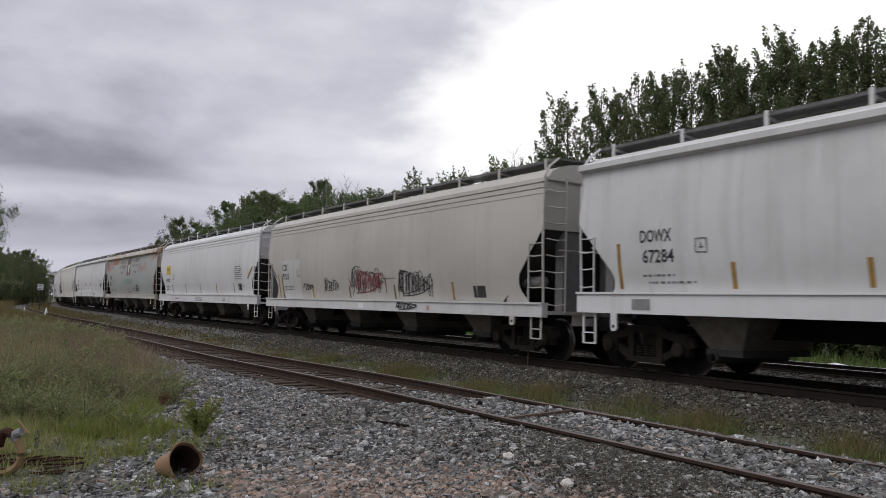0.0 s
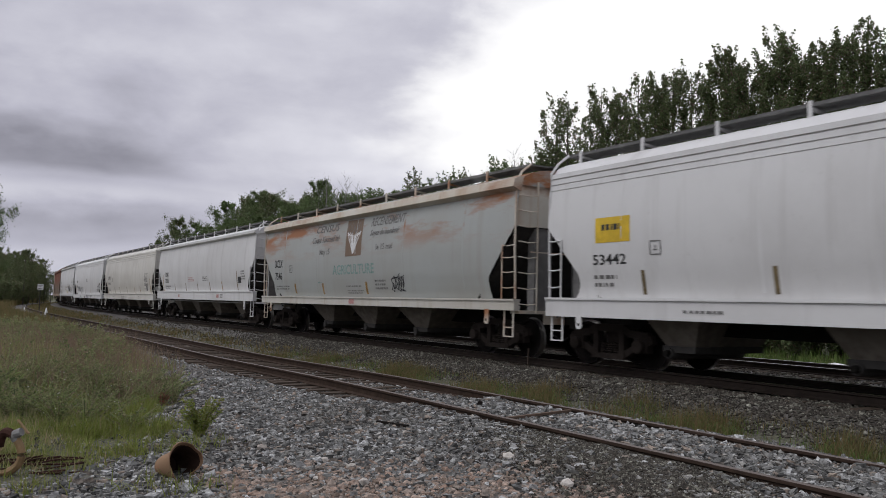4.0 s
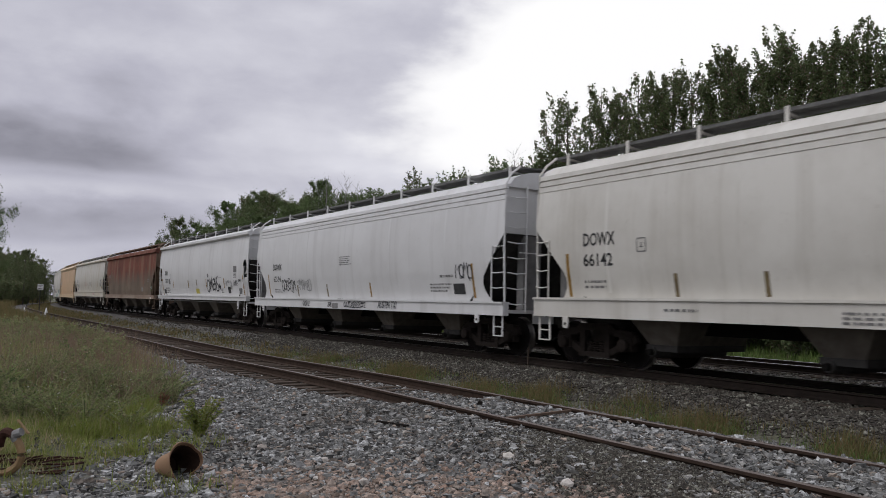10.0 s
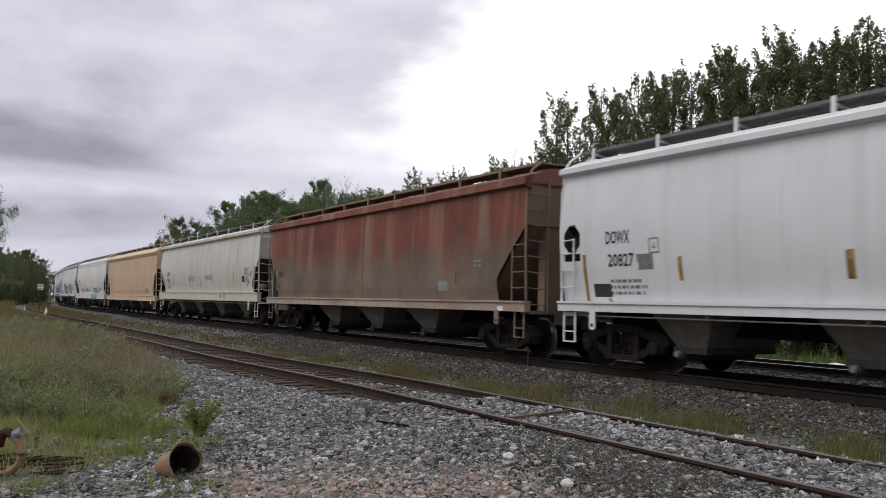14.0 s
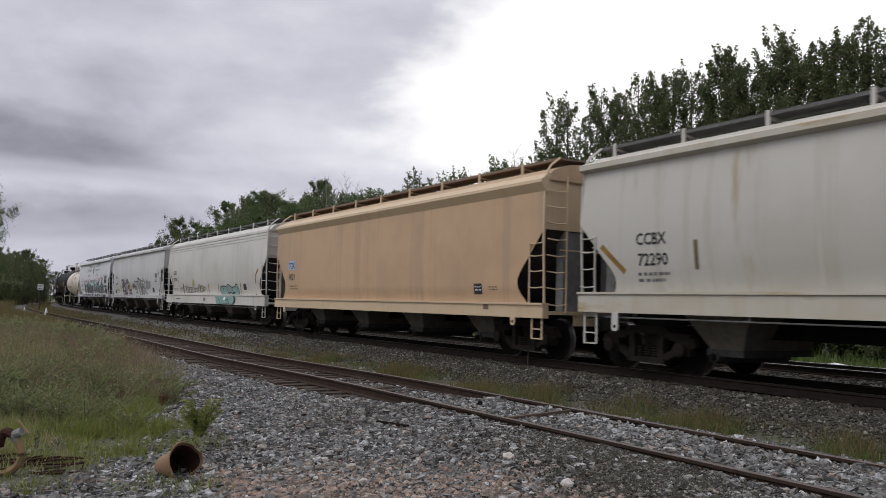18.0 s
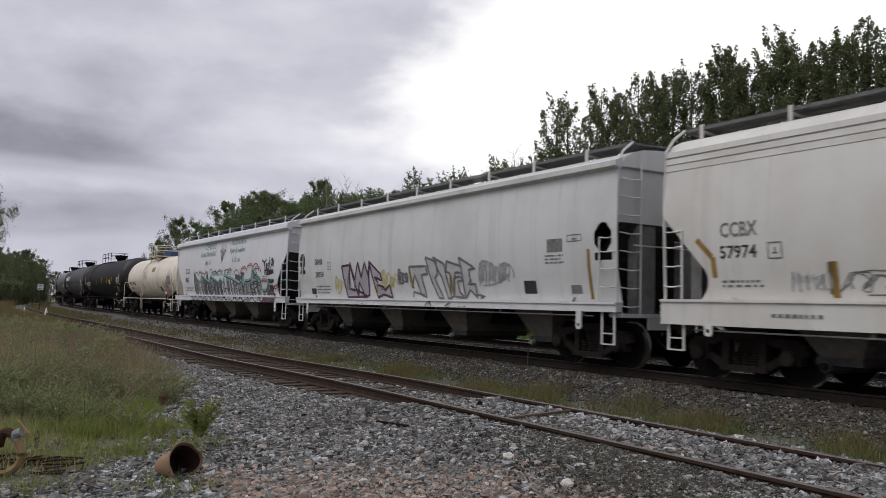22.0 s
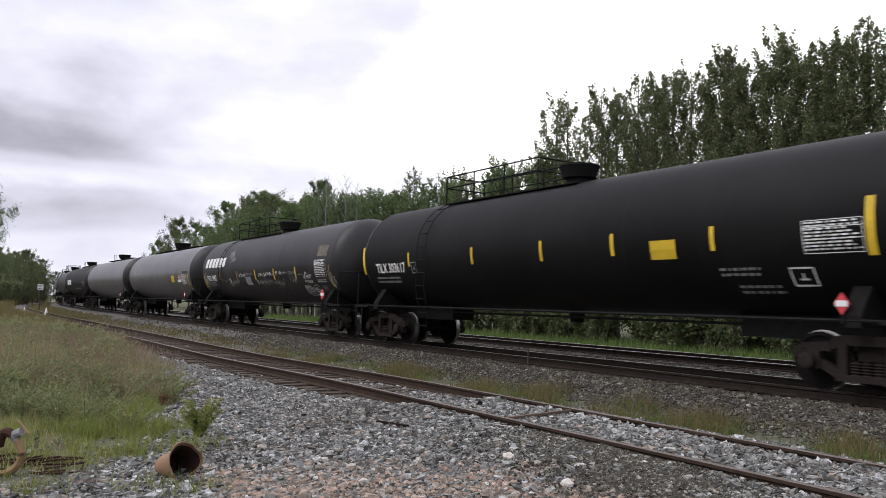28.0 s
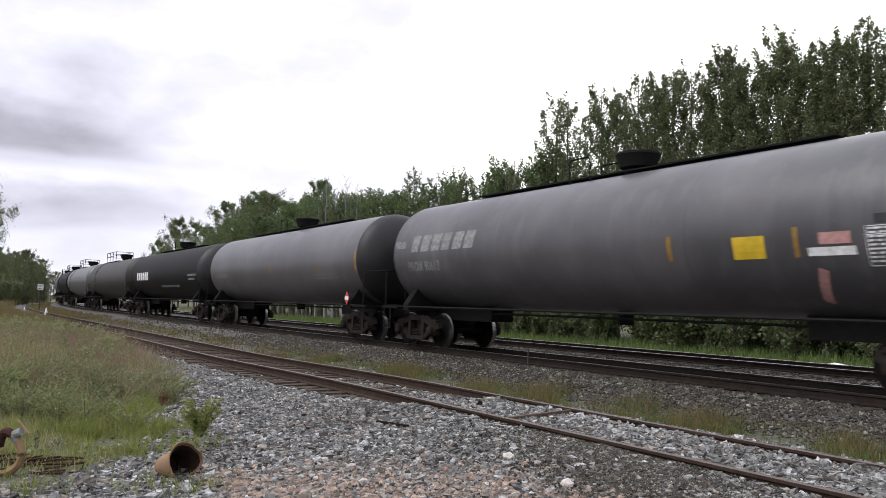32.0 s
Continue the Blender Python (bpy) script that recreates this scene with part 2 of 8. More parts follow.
PEBBLE = island("sandy_pebbles", [(0.142, 0.116, 0.096), (0.340, 0.245, 0.190), (0.265, 0.230, 0.202), (0.490, 0.375, 0.305), (0.310, 0.205, 0.155), (0.430, 0.370, 0.322)], 0.85, 25)
COBBLE = island("pale_cobbles", [(0.42, 0.38, 0.34), (0.60, 0.56, 0.51), (0.50, 0.42, 0.36), (0.68, 0.65, 0.61)], 0.8, 14)
GRASSMAT = leafy("grass_blades", [(0.150, 0.190, 0.064), (0.290, 0.335, 0.108), (0.365, 0.350, 0.155), (0.180, 0.225, 0.084), (0.490, 0.375, 0.250), (0.245, 0.280, 0.112)])
LUSHMAT = leafy("lush_grass_blades", [(0.144, 0.186, 0.043), (0.216, 0.262, 0.059), (0.259, 0.269, 0.086), (0.173, 0.211, 0.053), (0.288, 0.25, 0.112)])
DRYGRASS = leafy("dry_grass_blades", [(0.126, 0.113, 0.045), (0.198, 0.149, 0.072), (0.099, 0.113, 0.041), (0.234, 0.162, 0.086), (0.153, 0.135, 0.056)])
WEEDMAT = leafy("weed_leaves", [(0.120, 0.172, 0.070), (0.275, 0.338, 0.135), (0.370, 0.345, 0.195), (0.105, 0.145, 0.066), (0.350, 0.270, 0.190)])
VERGE = leafy("verge_grass", [(0.075, 0.125, 0.034), (0.14, 0.22, 0.055), (0.17, 0.22, 0.07), (0.095, 0.155, 0.044), (0.19, 0.19, 0.09)])
HEADMAT = leafy("seed_heads", [(0.24, 0.17, 0.11), (0.31, 0.23, 0.17), (0.20, 0.135, 0.105)])
LEAF = leafy("poplar_leaves", [(0.107, 0.138, 0.062), (0.146, 0.190, 0.082), (0.079, 0.098, 0.050), (0.178, 0.212, 0.102), (0.200, 0.140, 0.108)])
LEAFYOUNG = leafy("sapling_leaves", [(0.110, 0.156, 0.062), (0.150, 0.206, 0.083), (0.090, 0.125, 0.055), (0.188, 0.231, 0.106)])
REDWEED = leafy("reddish_leaves", [(0.34, 0.12, 0.10), (0.26, 0.09, 0.085), (0.28, 0.20, 0.11)])
BLOSSOM = leafy("white_blossoms", [(0.62, 0.62, 0.57), (0.55, 0.54, 0.46), (0.60, 0.55, 0.58)])


# ---- mesh helpers ----
class Build:
    """Gathers vertices and faces of one part."""

    def __init__(self):
        self.v, self.f = [], []

    def add(self, vs, fs):
        o = len(self.v)
        self.v += [tuple(p) for p in vs]
        self.f += [tuple(i + o for i in f) for f in fs]
        return self

    def box(self, x0, x1, y0, y1, z0, z1):
        return self.add([(x, y, z) for x in (x0, x1) for y in (y0, y1) for z in (z0, z1)],
                        [(0, 1, 3, 2), (4, 6, 7, 5), (0, 4, 5, 1), (2, 3, 7, 6), (0, 2, 6, 4), (1, 5, 7, 3)])

    def bar(self, p, q, w, h):
        """A square bar from p to q."""
        p, q = Vector(p), Vector(q)
        d = (q - p).normalized()
        a = d.cross(Vector((0, 0, 1)))
        if a.length < 1e-4:
            a = Vector((1, 0, 0))
        a.normalize()
        b = a.cross(d)
        vs = [c + a * (w / 2 * i) + b * (h / 2 * j) for c in (p, q) for i, j in ((-1, -1), (1, -1), (1, 1), (-1, 1))]
        return self.add(vs, [(3, 2, 1, 0), (4, 5, 6, 7), (0, 1, 5, 4), (1, 2, 6, 5), (2, 3, 7, 6), (3, 0, 4, 7)])

    def tube(self, pts, r, n=6, r2=None):
        pts = [Vector(p) for p in pts]
        r2 = r if r2 is None else r2
        vs, fs = [], []
        for k, p in enumerate(pts):
            d = (pts[min(k + 1, len(pts) - 1)] - pts[max(k - 1, 0)]).normalized()
            a = d.cross(Vector((0, 0, 1)))
            if a.length < 0.05:
                a = d.cross(Vector((0, 1, 0)))
            a.normalize()
            b = a.cross(d)
            rr = r + (r2 - r) * k / max(1, len(pts) - 1)
            vs += [p + (a * math.cos(6.28318 * i / n) + b * math.sin(6.28318 * i / n)) * rr for i in range(n)]
        for k in range(len(pts) - 1):
            fs += [(k * n + i, k * n + (i + 1) % n, k * n + n + (i + 1) % n, k * n + n + i) for i in range(n)]
        fs += [tuple(range(n))[::-1], tuple((len(pts) - 1) * n + i for i in range(n))]
        return self.add(vs, fs)

    def lathe(self, prof, axis="y", n=24, c=(0, 0, 0), caps=True):
        """prof: (along, radius) pairs turned about an axis through c."""
        vs, fs = [], []
        for u, r in prof:
            for i in range(n):
                a = 6.28318530718 * i / n
                p = {"y": (r * math.cos(a), u, r * math.sin(a)), "x": (u, r * math.cos(a), r * math.sin(a)), "z": (r * math.cos(a), r * math.sin(a), u)}[axis]
                vs.append((p[0] + c[0], p[1] + c[1], p[2] + c[2]))
        for k in range(len(prof) - 1):
            fs += [(k * n + i, k * n + (i + 1) % n, k * n + n + (i + 1) % n, k * n + n + i) for i in range(n)]
        if caps and prof[0][1] > 0.02:
            fs.append(tuple(range(n))[::-1])
        if caps and prof[-1][1] > 0.02:
            fs.append(tuple((len(prof) - 1) * n + i for i in range(n)))
        return self.add(vs, fs)

    def plate(self, poly, y0, y1):
        """An x-z outline, given some thickness in y."""
        k = len(poly)
        vs = [(x, y0, z) for x, z in poly] + [(x, y1, z) for x, z in poly]
        fs = [tuple(range(k)), tuple(range(2 * k - 1, k - 1, -1))] + [(i, i + k, (i + 1) % k + k, (i + 1) % k) for i in range(k)]
        return self.add(vs, fs)

    def mesh(self, name, mat, smooth=False, fix=True):
        me = bpy.data.meshes.new(name)
        me.from_pydata(self.v, [], self.f)
        if fix:
            bm = bmesh.new()
            bm.from_mesh(me)
            bmesh.ops.recalc_face_normals(bm, faces=bm.faces)
            bm.to_mesh(me)
            bm.free()
        me.materials.append(mat)
        if smooth:
            me.shade_smooth()
            me.set_sharp_from_angle(angle=radians(38))
        return me


def hang(name, me, parent, label="", at=None):
    ob = new(name, me)
    ob.parent = parent
    if at is not None:
        ob.matrix_basis = at
    if label:
        tagged(ob, label)
    return ob


def thing(name, label, category, group="", kind="", at=None):
    ob = new(name)
    ob.empty_display_size = 0.3
    if at is not None:
        ob.matrix_basis = at
    return tagged(ob, label, category, group, kind)


# ---- writing and marks on curved sides ----
GLYPHS = {}


def glyphs(text):
    """Flat outline of some words: points scaled to height 1, and faces."""
    if text not in GLYPHS:
        cu = bpy.data.curves.new("words", "FONT")
        cu.body, cu.resolution_u, cu.offset = text, 2, 0.018
        ob = bpy.data.objects.new("words", cu)
        me = bpy.data.meshes.new_from_object(ob)
        pts = [(v.co.x, v.co.y) for v in me.vertices]
        fcs = [tuple(p.vertices) for p in me.polygons]
        x0, y0 = min(p[0] for p in pts), 0.0
        h = max(p[1] for p in pts)
        GLYPHS[text] = ([((x - x0) / h, (y - y0) / h) for x, y in pts], fcs, max(p[0] - x0 for p in pts) / h)
        bpy.data.objects.remove(ob)
        bpy.data.meshes.remove(me)
        bpy.data.curves.remove(cu)
    return GLYPHS[text]


class Side:
    """The near side of a car: w(z) is its half width."""

    def __init__(self, w, root):
        self.w, self.root, self.dx = w, root, 0.0

    def at(self, x, z, off=0.006):
        return (x + self.dx, -(self.w(z) + off), z)

    def words(self, text, x, z, h, mat, width=None, slant=0.0, name="lettering"):
        pts, fcs, wide = glyphs(text)
        k = h if width is None else width / wide
        b = Build().add([self.at(x + u * k + slant * v * h, z + v * h) for u, v in pts], fcs)
        return hang(name, b.mesh(name, mat, fix=False), self.root)

    def patch(self, x0, x1, z0, z1, mat, name="patch", off=0.005, label=""):
        n = max(1, int(abs(z1 - z0) / 0.12))
        b = Build()
        vs = [self.at(x, z0 + (z1 - z0) * k / n, off) for k in range(n + 1) for x in (x0, x1)]
        b.add(vs, [(2 * k, 2 * k + 1, 2 * k + 3, 2 * k + 2) for k in range(n)])
        return hang(name, b.mesh(name, mat, fix=False), self.root, label)

    def bars(self, x, z, w, h, rows, mat, seed=1, name="lettering"):
        """Small print that cannot be read."""
        rnd = random.Random(seed)
        b = Build()
        step = h / rows
        for r in range(rows):
            z1 = z + h - r * step
            u = x
            end = x + w * rnd.uniform(0.75, 1.0)
            while u < end:
                d = min(rnd.uniform(0.035, 0.13), end - u)
                b.add([self.at(u, z1 - step * 0.5), self.at(u + d, z1 - step * 0.5), self.at(u + d, z1), self.at(u, z1)], [(0, 1, 2, 3)])
                u += d + rnd.uniform(0.02, 0.06)
        return hang(name, b.mesh(name, mat, fix=False), self.root)

    def data_panel(self, x, z, w, h, mat, seed):
        """A framed table of small print."""
        self.strokes([[(0, 0), (1, 0), (1, 1), (0, 1), (0, 0)], [(0, 0.42), (1, 0.42)], [(0, 0.78), (1, 0.78)]], x, z, w, h, 0.012, mat, "panel_frame")
        return self.bars(x + 0.03, z + 0.02, w - 0.05, h - 0.04, 9, mat, seed)

    def ribbon(self, b, pts, wid, off=0.007):
        fine = []
        for (x0, z0), (x1, z1) in zip(pts, pts[1:]):
            n = max(1, int(math.hypot(x1 - x0, z1 - z0) / 0.12))
            fine += [(x0 + (x1 - x0) * k / n, z0 + (z1 - z0) * k / n) for k in range(n)]
        fine.append(pts[-1])
        vs = []
        for k, (x, z) in enumerate(fine):
            a, c = fine[max(0, k - 1)], fine[min(len(fine) - 1, k + 1)]
            dx, dz = c[0] - a[0], c[1] - a[1]
            d = math.hypot(dx, dz) or 1
            vs += [self.at(x - dz / d * wid / 2, z + dx / d * wid / 2, off), self.at(x + dz / d * wid / 2, z - dx / d * wid / 2, off)]
        b.add(vs, [(2 * k, 2 * k + 1, 2 * k + 3, 2 * k + 2) for k in range(len(fine) - 1)])

    def strokes(self, lines, x, z, w, h, wid, mat, name="spray_tag", off=0.007, label="", soft=0):
        """Spray-can lines given in a unit box; soft: how often the corners are rounded."""
        b = Build()
        for ln in lines:
            for _ in range(soft):
                ln = ln[:1] + [(p[0] + (q[0] - p[0]) * f, p[1] + (q[1] - p[1]) * f) for p, q in zip(ln, ln[1:]) for f in (0.25, 0.75)] + ln[-1:]
            self.ribbon(b, [(x + u * w, z + v * h) for u, v in ln], wid, off)
        return hang(name, b.mesh(name, mat, fix=False), self.root, label)

    def fill(self, pts, mat, off=0.006, name="spray_fill"):
        """A sprayed area inside an outline, laid on in thin rows that follow the side."""
        b = Build()
        edges = list(zip(pts, pts[1:] + pts[:1]))
        z, top = min(p[1] for p in pts), max(p[1] for p in pts)
        rows = max(2, int((top - z) / 0.035))
        step = (top - z) / rows
        for r in range(rows):
            z0, z1 = z + r * step, z + (r + 1) * step
            cuts = []
            for (xa, za), (xb, zb) in edges:
                if min(za, zb) <= (z0 + z1) / 2 < max(za, zb):
                    x_at = lambda q: xa + (xb - xa) * (min(max(q, min(za, zb)), max(za, zb)) - za) / (zb - za)
                    cuts.append((x_at((z0 + z1) / 2), x_at(z0), x_at(z1)))
            cuts.sort()
            for a, c in zip(cuts[::2], cuts[1::2]):
                b.add([self.at(a[1], z0, off), self.at(c[1], z0, off), self.at(c[2], z1, off), self.at(a[2], z1, off)], [(0, 1, 2, 3)])
        return hang(name, b.mesh(name, mat, fix=False), self.root)

    def tangle(self, x, z, w, h, wid, mat, seed, n=12, off=0.007):
        """A dense tangle of crossing, looping strokes that shrinks to its right end."""
        rnd = random.Random(seed)
        lines = []
        for _ in range(2):
            ln, u = [], 0.0
            while u < 1.0:
                fall = 0.4 * u
                top, low = 1.0 - fall * rnd.uniform(0.2, 1.0) - 0.15 * rnd.random(), 0.3 * fall * rnd.random() + 0.3 * rnd.random()
                d = rnd.uniform(0.5, 1.5) / n
                ln += [(u - 0.4 * d, low), (u + rnd.uniform(-0.5, 0.3) * d, (top + low) / 2), (u + 0.2 * d, top), (u + d, top - 0.3 * rnd.random()), (u + rnd.uniform(0.2, 1.0) * d, low + 0.2 * rnd.random())]
                u += d
            lines.append(ln)
        lines += [[(0.02, 0.3), (0.0, 0.7), (0.08, 0.95), (0.3, 0.9)], [(0.1, 0.1), (0.45, 0.12), (0.8, 0.25), (1.0, 0.45)]]
        return self.strokes(lines, x, z, w, h, wid, mat, "spray_tag", off, soft=1)

    def flecks(self, x, z, w, h, wid, mat, seed, gap=0.12, off=0.007):
        """Broken, half worn-off scribbles: small groups of short strokes."""
        rnd = random.Random(seed)
        lines, u = [], 0.0
        while u < 1.0:
            d = gap / w * rnd.uniform(0.6, 1.3)
            for _ in range(rnd.randint(1, 3)):
                a, v = u + rnd.uniform(0, 0.5) * d, rnd.uniform(0, 0.6)
                lines.append([(a, v), (a + rnd.uniform(-0.1, 0.4) * d, v + rnd.uniform(0.1, 0.5)), (a + rnd.uniform(-0.2, 0.8) * d, min(1.1, v + rnd.uniform(-0.1, 0.6)))])
            u += d * rnd.choice((0.7, 1.0, 1.0, 1.8))
        return self.strokes(lines, x, z, w, h, wid, mat, "spray_tag", off, soft=1)

    def scrawl(self, x, z, w, h, wid, mat, seed, loops=9, name="spray_tag", off=0.007):
        """Tangled tag letters: a run of leaning, looping strokes."""
        rnd = random.Random(seed)
        lines = []
        for k in range(loops):
            u = (k + 0.5) / loops
            d = 1.1 / loops
            ln = []
            kind = rnd.randrange(3)
            top, low = rnd.uniform(0.75, 1.0), rnd.uniform(0.0, 0.25)
            if kind == 0:
                ln = [(u - d * 0.5, low), (u - d * 0.3, top), (u, low + 0.35), (u + d * 0.35, top * 0.95), (u + d * 0.5, low)]
            elif kind == 1:
                a0 = rnd.uniform(0, 6)
                ln = [(u + d * 0.45 * math.cos(a0 + a * 0.6), (top + low) / 2 + (top - low) / 2 * math.sin(a0 + a * 0.6)) for a in range(10)]
            else:
                ln = [(u + d * 0.4, top), (u - d * 0.4, top * 0.85), (u + d * 0.3, (top + low) / 2), (u - d * 0.4, low + 0.1), (u + d * 0.45, low)]
            lines += ln
        lines = [lines]
        return self.strokes(lines, x, z, w, h, wid, mat, name, off)


# ---- rolling gear, shared by all cars ----
def frame_mesh():
    b = Build()
    for y in (0.0,):
        top = [(-1.12, 0.50), (-1.05, 0.66), (-0.55, 0.70), (-0.42, 0.80), (0.42, 0.80), (0.55, 0.70), (1.05, 0.66), (1.12, 0.50)]
        for (x0, z0), (x1, z1) in zip(top, top[1:]):
            b.bar((x0, y, z0), (x1, y, z1), 0.13, 0.15)
        b.bar((-0.98, y, 0.56), (-0.36, y, 0.24), 0.13, 0.13)
        b.bar((0.98, y, 0.56), (0.36, y, 0.24), 0.13, 0.13)
        b.box(-0.46, 0.46, y - 0.10, y + 0.10, 0.18, 0.28)
        for x in (-0.36, 0.36):
            b.box(x - 0.07, x + 0.07, y - 0.08, y + 0.08, 0.26, 0.76)
        for x in (-0.89, 0.89):
            b.box(x - 0.17, x + 0.17, y - 0.09, y + 0.09, 0.34, 0.62)
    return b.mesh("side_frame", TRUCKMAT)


def bolster_mesh():
    b = Build().box(-0.22, 0.22, -0.9, 0.9, 0.50, 0.74)
    b.box(-0.5, 0.5, -0.5, 0.5, 0.62, 0.80)
    for x in (-0.35, 0.35):
        b.bar((x, -0.68, 0.42), (x, 0.68, 0.42), 0.12, 0.1)
    return b.mesh("truck", TRUCKMAT)


def cap_mesh():
    return Build().lathe([(0, 0.13), (-0.15, 0.13), (-0.17, 0.09), (-0.18, 0.0)], "y", 14).mesh("bearing_cap", TRUCKMAT)


def spring_mesh():
    b = Build()
    for x in (-0.18, 0.0, 0.18):
        b.lathe([(0.28, 0.075)] + [(0.30 + 0.022 * k, 0.085 if k % 2 else 0.062) for k in range(9)] + [(0.50, 0.075)], "z", 10, (x, 0, 0))
    return b.mesh("spring_nest", TRUCKMAT)


def wheelset_mesh():
    b = Build()
    for s in (-1, 1):
        prof = [(0.0, 0.10), (0.02, 0.12), (0.05, 0.30), (0.02, 0.385), (0.0, 0.395), (0.0, 0.455), (0.10, 0.462), (0.105, 0.485), (0.135, 0.478), (0.14, 0.40), (0.10, 0.36), (0.10, 0.14), (0.13, 0.10)]
        b.lathe([(s * (0.80 - u), r) for u, r in prof], "y", 28)
        for k in range(5):
            a = k * 1.2566
            b.lathe([(s * 0.772, 0.0), (s * 0.792, 0.022)], "y", 6, (0.2 * math.cos(a), 0, 0.2 * math.sin(a)))
    b.lathe([(-0.78, 0.08), (0, 0.075), (0.78, 0.08)], "y", 12)
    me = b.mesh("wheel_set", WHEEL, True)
    me.materials.append(TREAD)
    for p in me.polygons:
        c = p.center
        rr = math.hypot(c.x, c.z)
        if rr > 0.455 and 0.66 < abs(c.y) < 0.81:
            p.material_index = 1
    return me


def coupler_mesh():
    b = Build()
    b.box(-0.95, -0.10, -0.08, 0.08, 0.78, 0.96)
    b.box(-0.22, 0.12, -0.17, 0.10, 0.70, 1.02)
    b.box(-0.05, 0.20, -0.20, -0.10, 0.74, 0.98)
    b.bar((-0.7, -0.35, 0.95), (-0.1, -0.25, 1.0), 0.03, 0.03)
    return b.mesh("coupler", UNDER)


def hose_mesh():
    return Build().tube([(-0.5, -0.35, 0.85), (-0.35, -0.4, 0.62), (-0.15, -0.38, 0.45), (0.02, -0.33, 0.42), (0.12, -0.3, 0.5)], 0.022, 6).mesh("brake_hose", DARKSTEEL)


TRUCK, FRAME, CAP, SPRINGS, WHEELS, COUPLER, BRAKEHOSE = bolster_mesh(), frame_mesh(), cap_mesh(), spring_mesh(), wheelset_mesh(), coupler_mesh(), hose_mesh()


def running_gear(root, at, half, reach):
    """Two trucks with their wheel sets, and a coupler at each end."""
    sets = []
    for x in (-at, at):
        tr = hang("truck", TRUCK, root, "", pose(x, 0, 0))
        for y in (-1.0, 1.0):
            hang("side_frame", FRAME, tr, "", pose(0, y, 0))
            hang("spring_nest", SPRINGS, tr, "", pose(0, y, 0))
            for u in (-0.89, 0.89):
                hang("bearing_cap", CAP, tr, "", pose(u, y * 1.05, 0.457, 0, 0, 0 if y < 0 else 180))
        for u in (-0.89, 0.89):
            ws = hang("wheel_set", WHEELS, tr, "", pose(u, 0, 0.457))
            sets.append(ws)
    for s, rz in ((1, 0), (-1, 180)):
        hang("coupler", COUPLER, root, "", pose(s * reach, 0, 0, 0, 0, rz))
        hang("brake_hose", BRAKEHOSE, root, "", pose(s * (half + 0.25), 0, 0, 0, 0, rz))
    return sets


def lerp_table(tab):
    def w(z):
        for (z0, a), (z1, c) in zip(tab, tab[1:]):
            if z <= z1:
                return a + (c - a) * (max(z, z0) - z0) / (z1 - z0)
        return tab[-1][1]
    return w


CURVED = lerp_table([(0.9, 1.40), (1.27, 1.42), (1.6, 1.49), (2.0, 1.565), (2.4, 1.607), (2.8, 1.62), (3.2, 1.607), (3.6, 1.573), (4.0, 1.52), (4.22, 1.48)])
ROUND = lerp_table([(0.9, 1.40), (1.36, 1.42), (1.6, 1.50), (2.0, 1.57), (2.6, 1.61), (3.2, 1.59), (3.7, 1.53), (4.0, 1.48), (4.22, 1.43)])
FLAT = lerp_table([(0.9, 1.52), (1.36, 1.54), (1.6, 1.58), (2.6, 1.60), (3.7, 1.58), (4.22, 1.56)])


OPENING = lerp_table([(1.25, 0.62), (1.4, 0.78), (1.5, 0.87), (1.6, 0.93), (1.7, 0.955), (1.8, 0.95), (1.9, 0.91), (2.0, 0.83), (2.9, 0.02), (5.0, 0.02)])


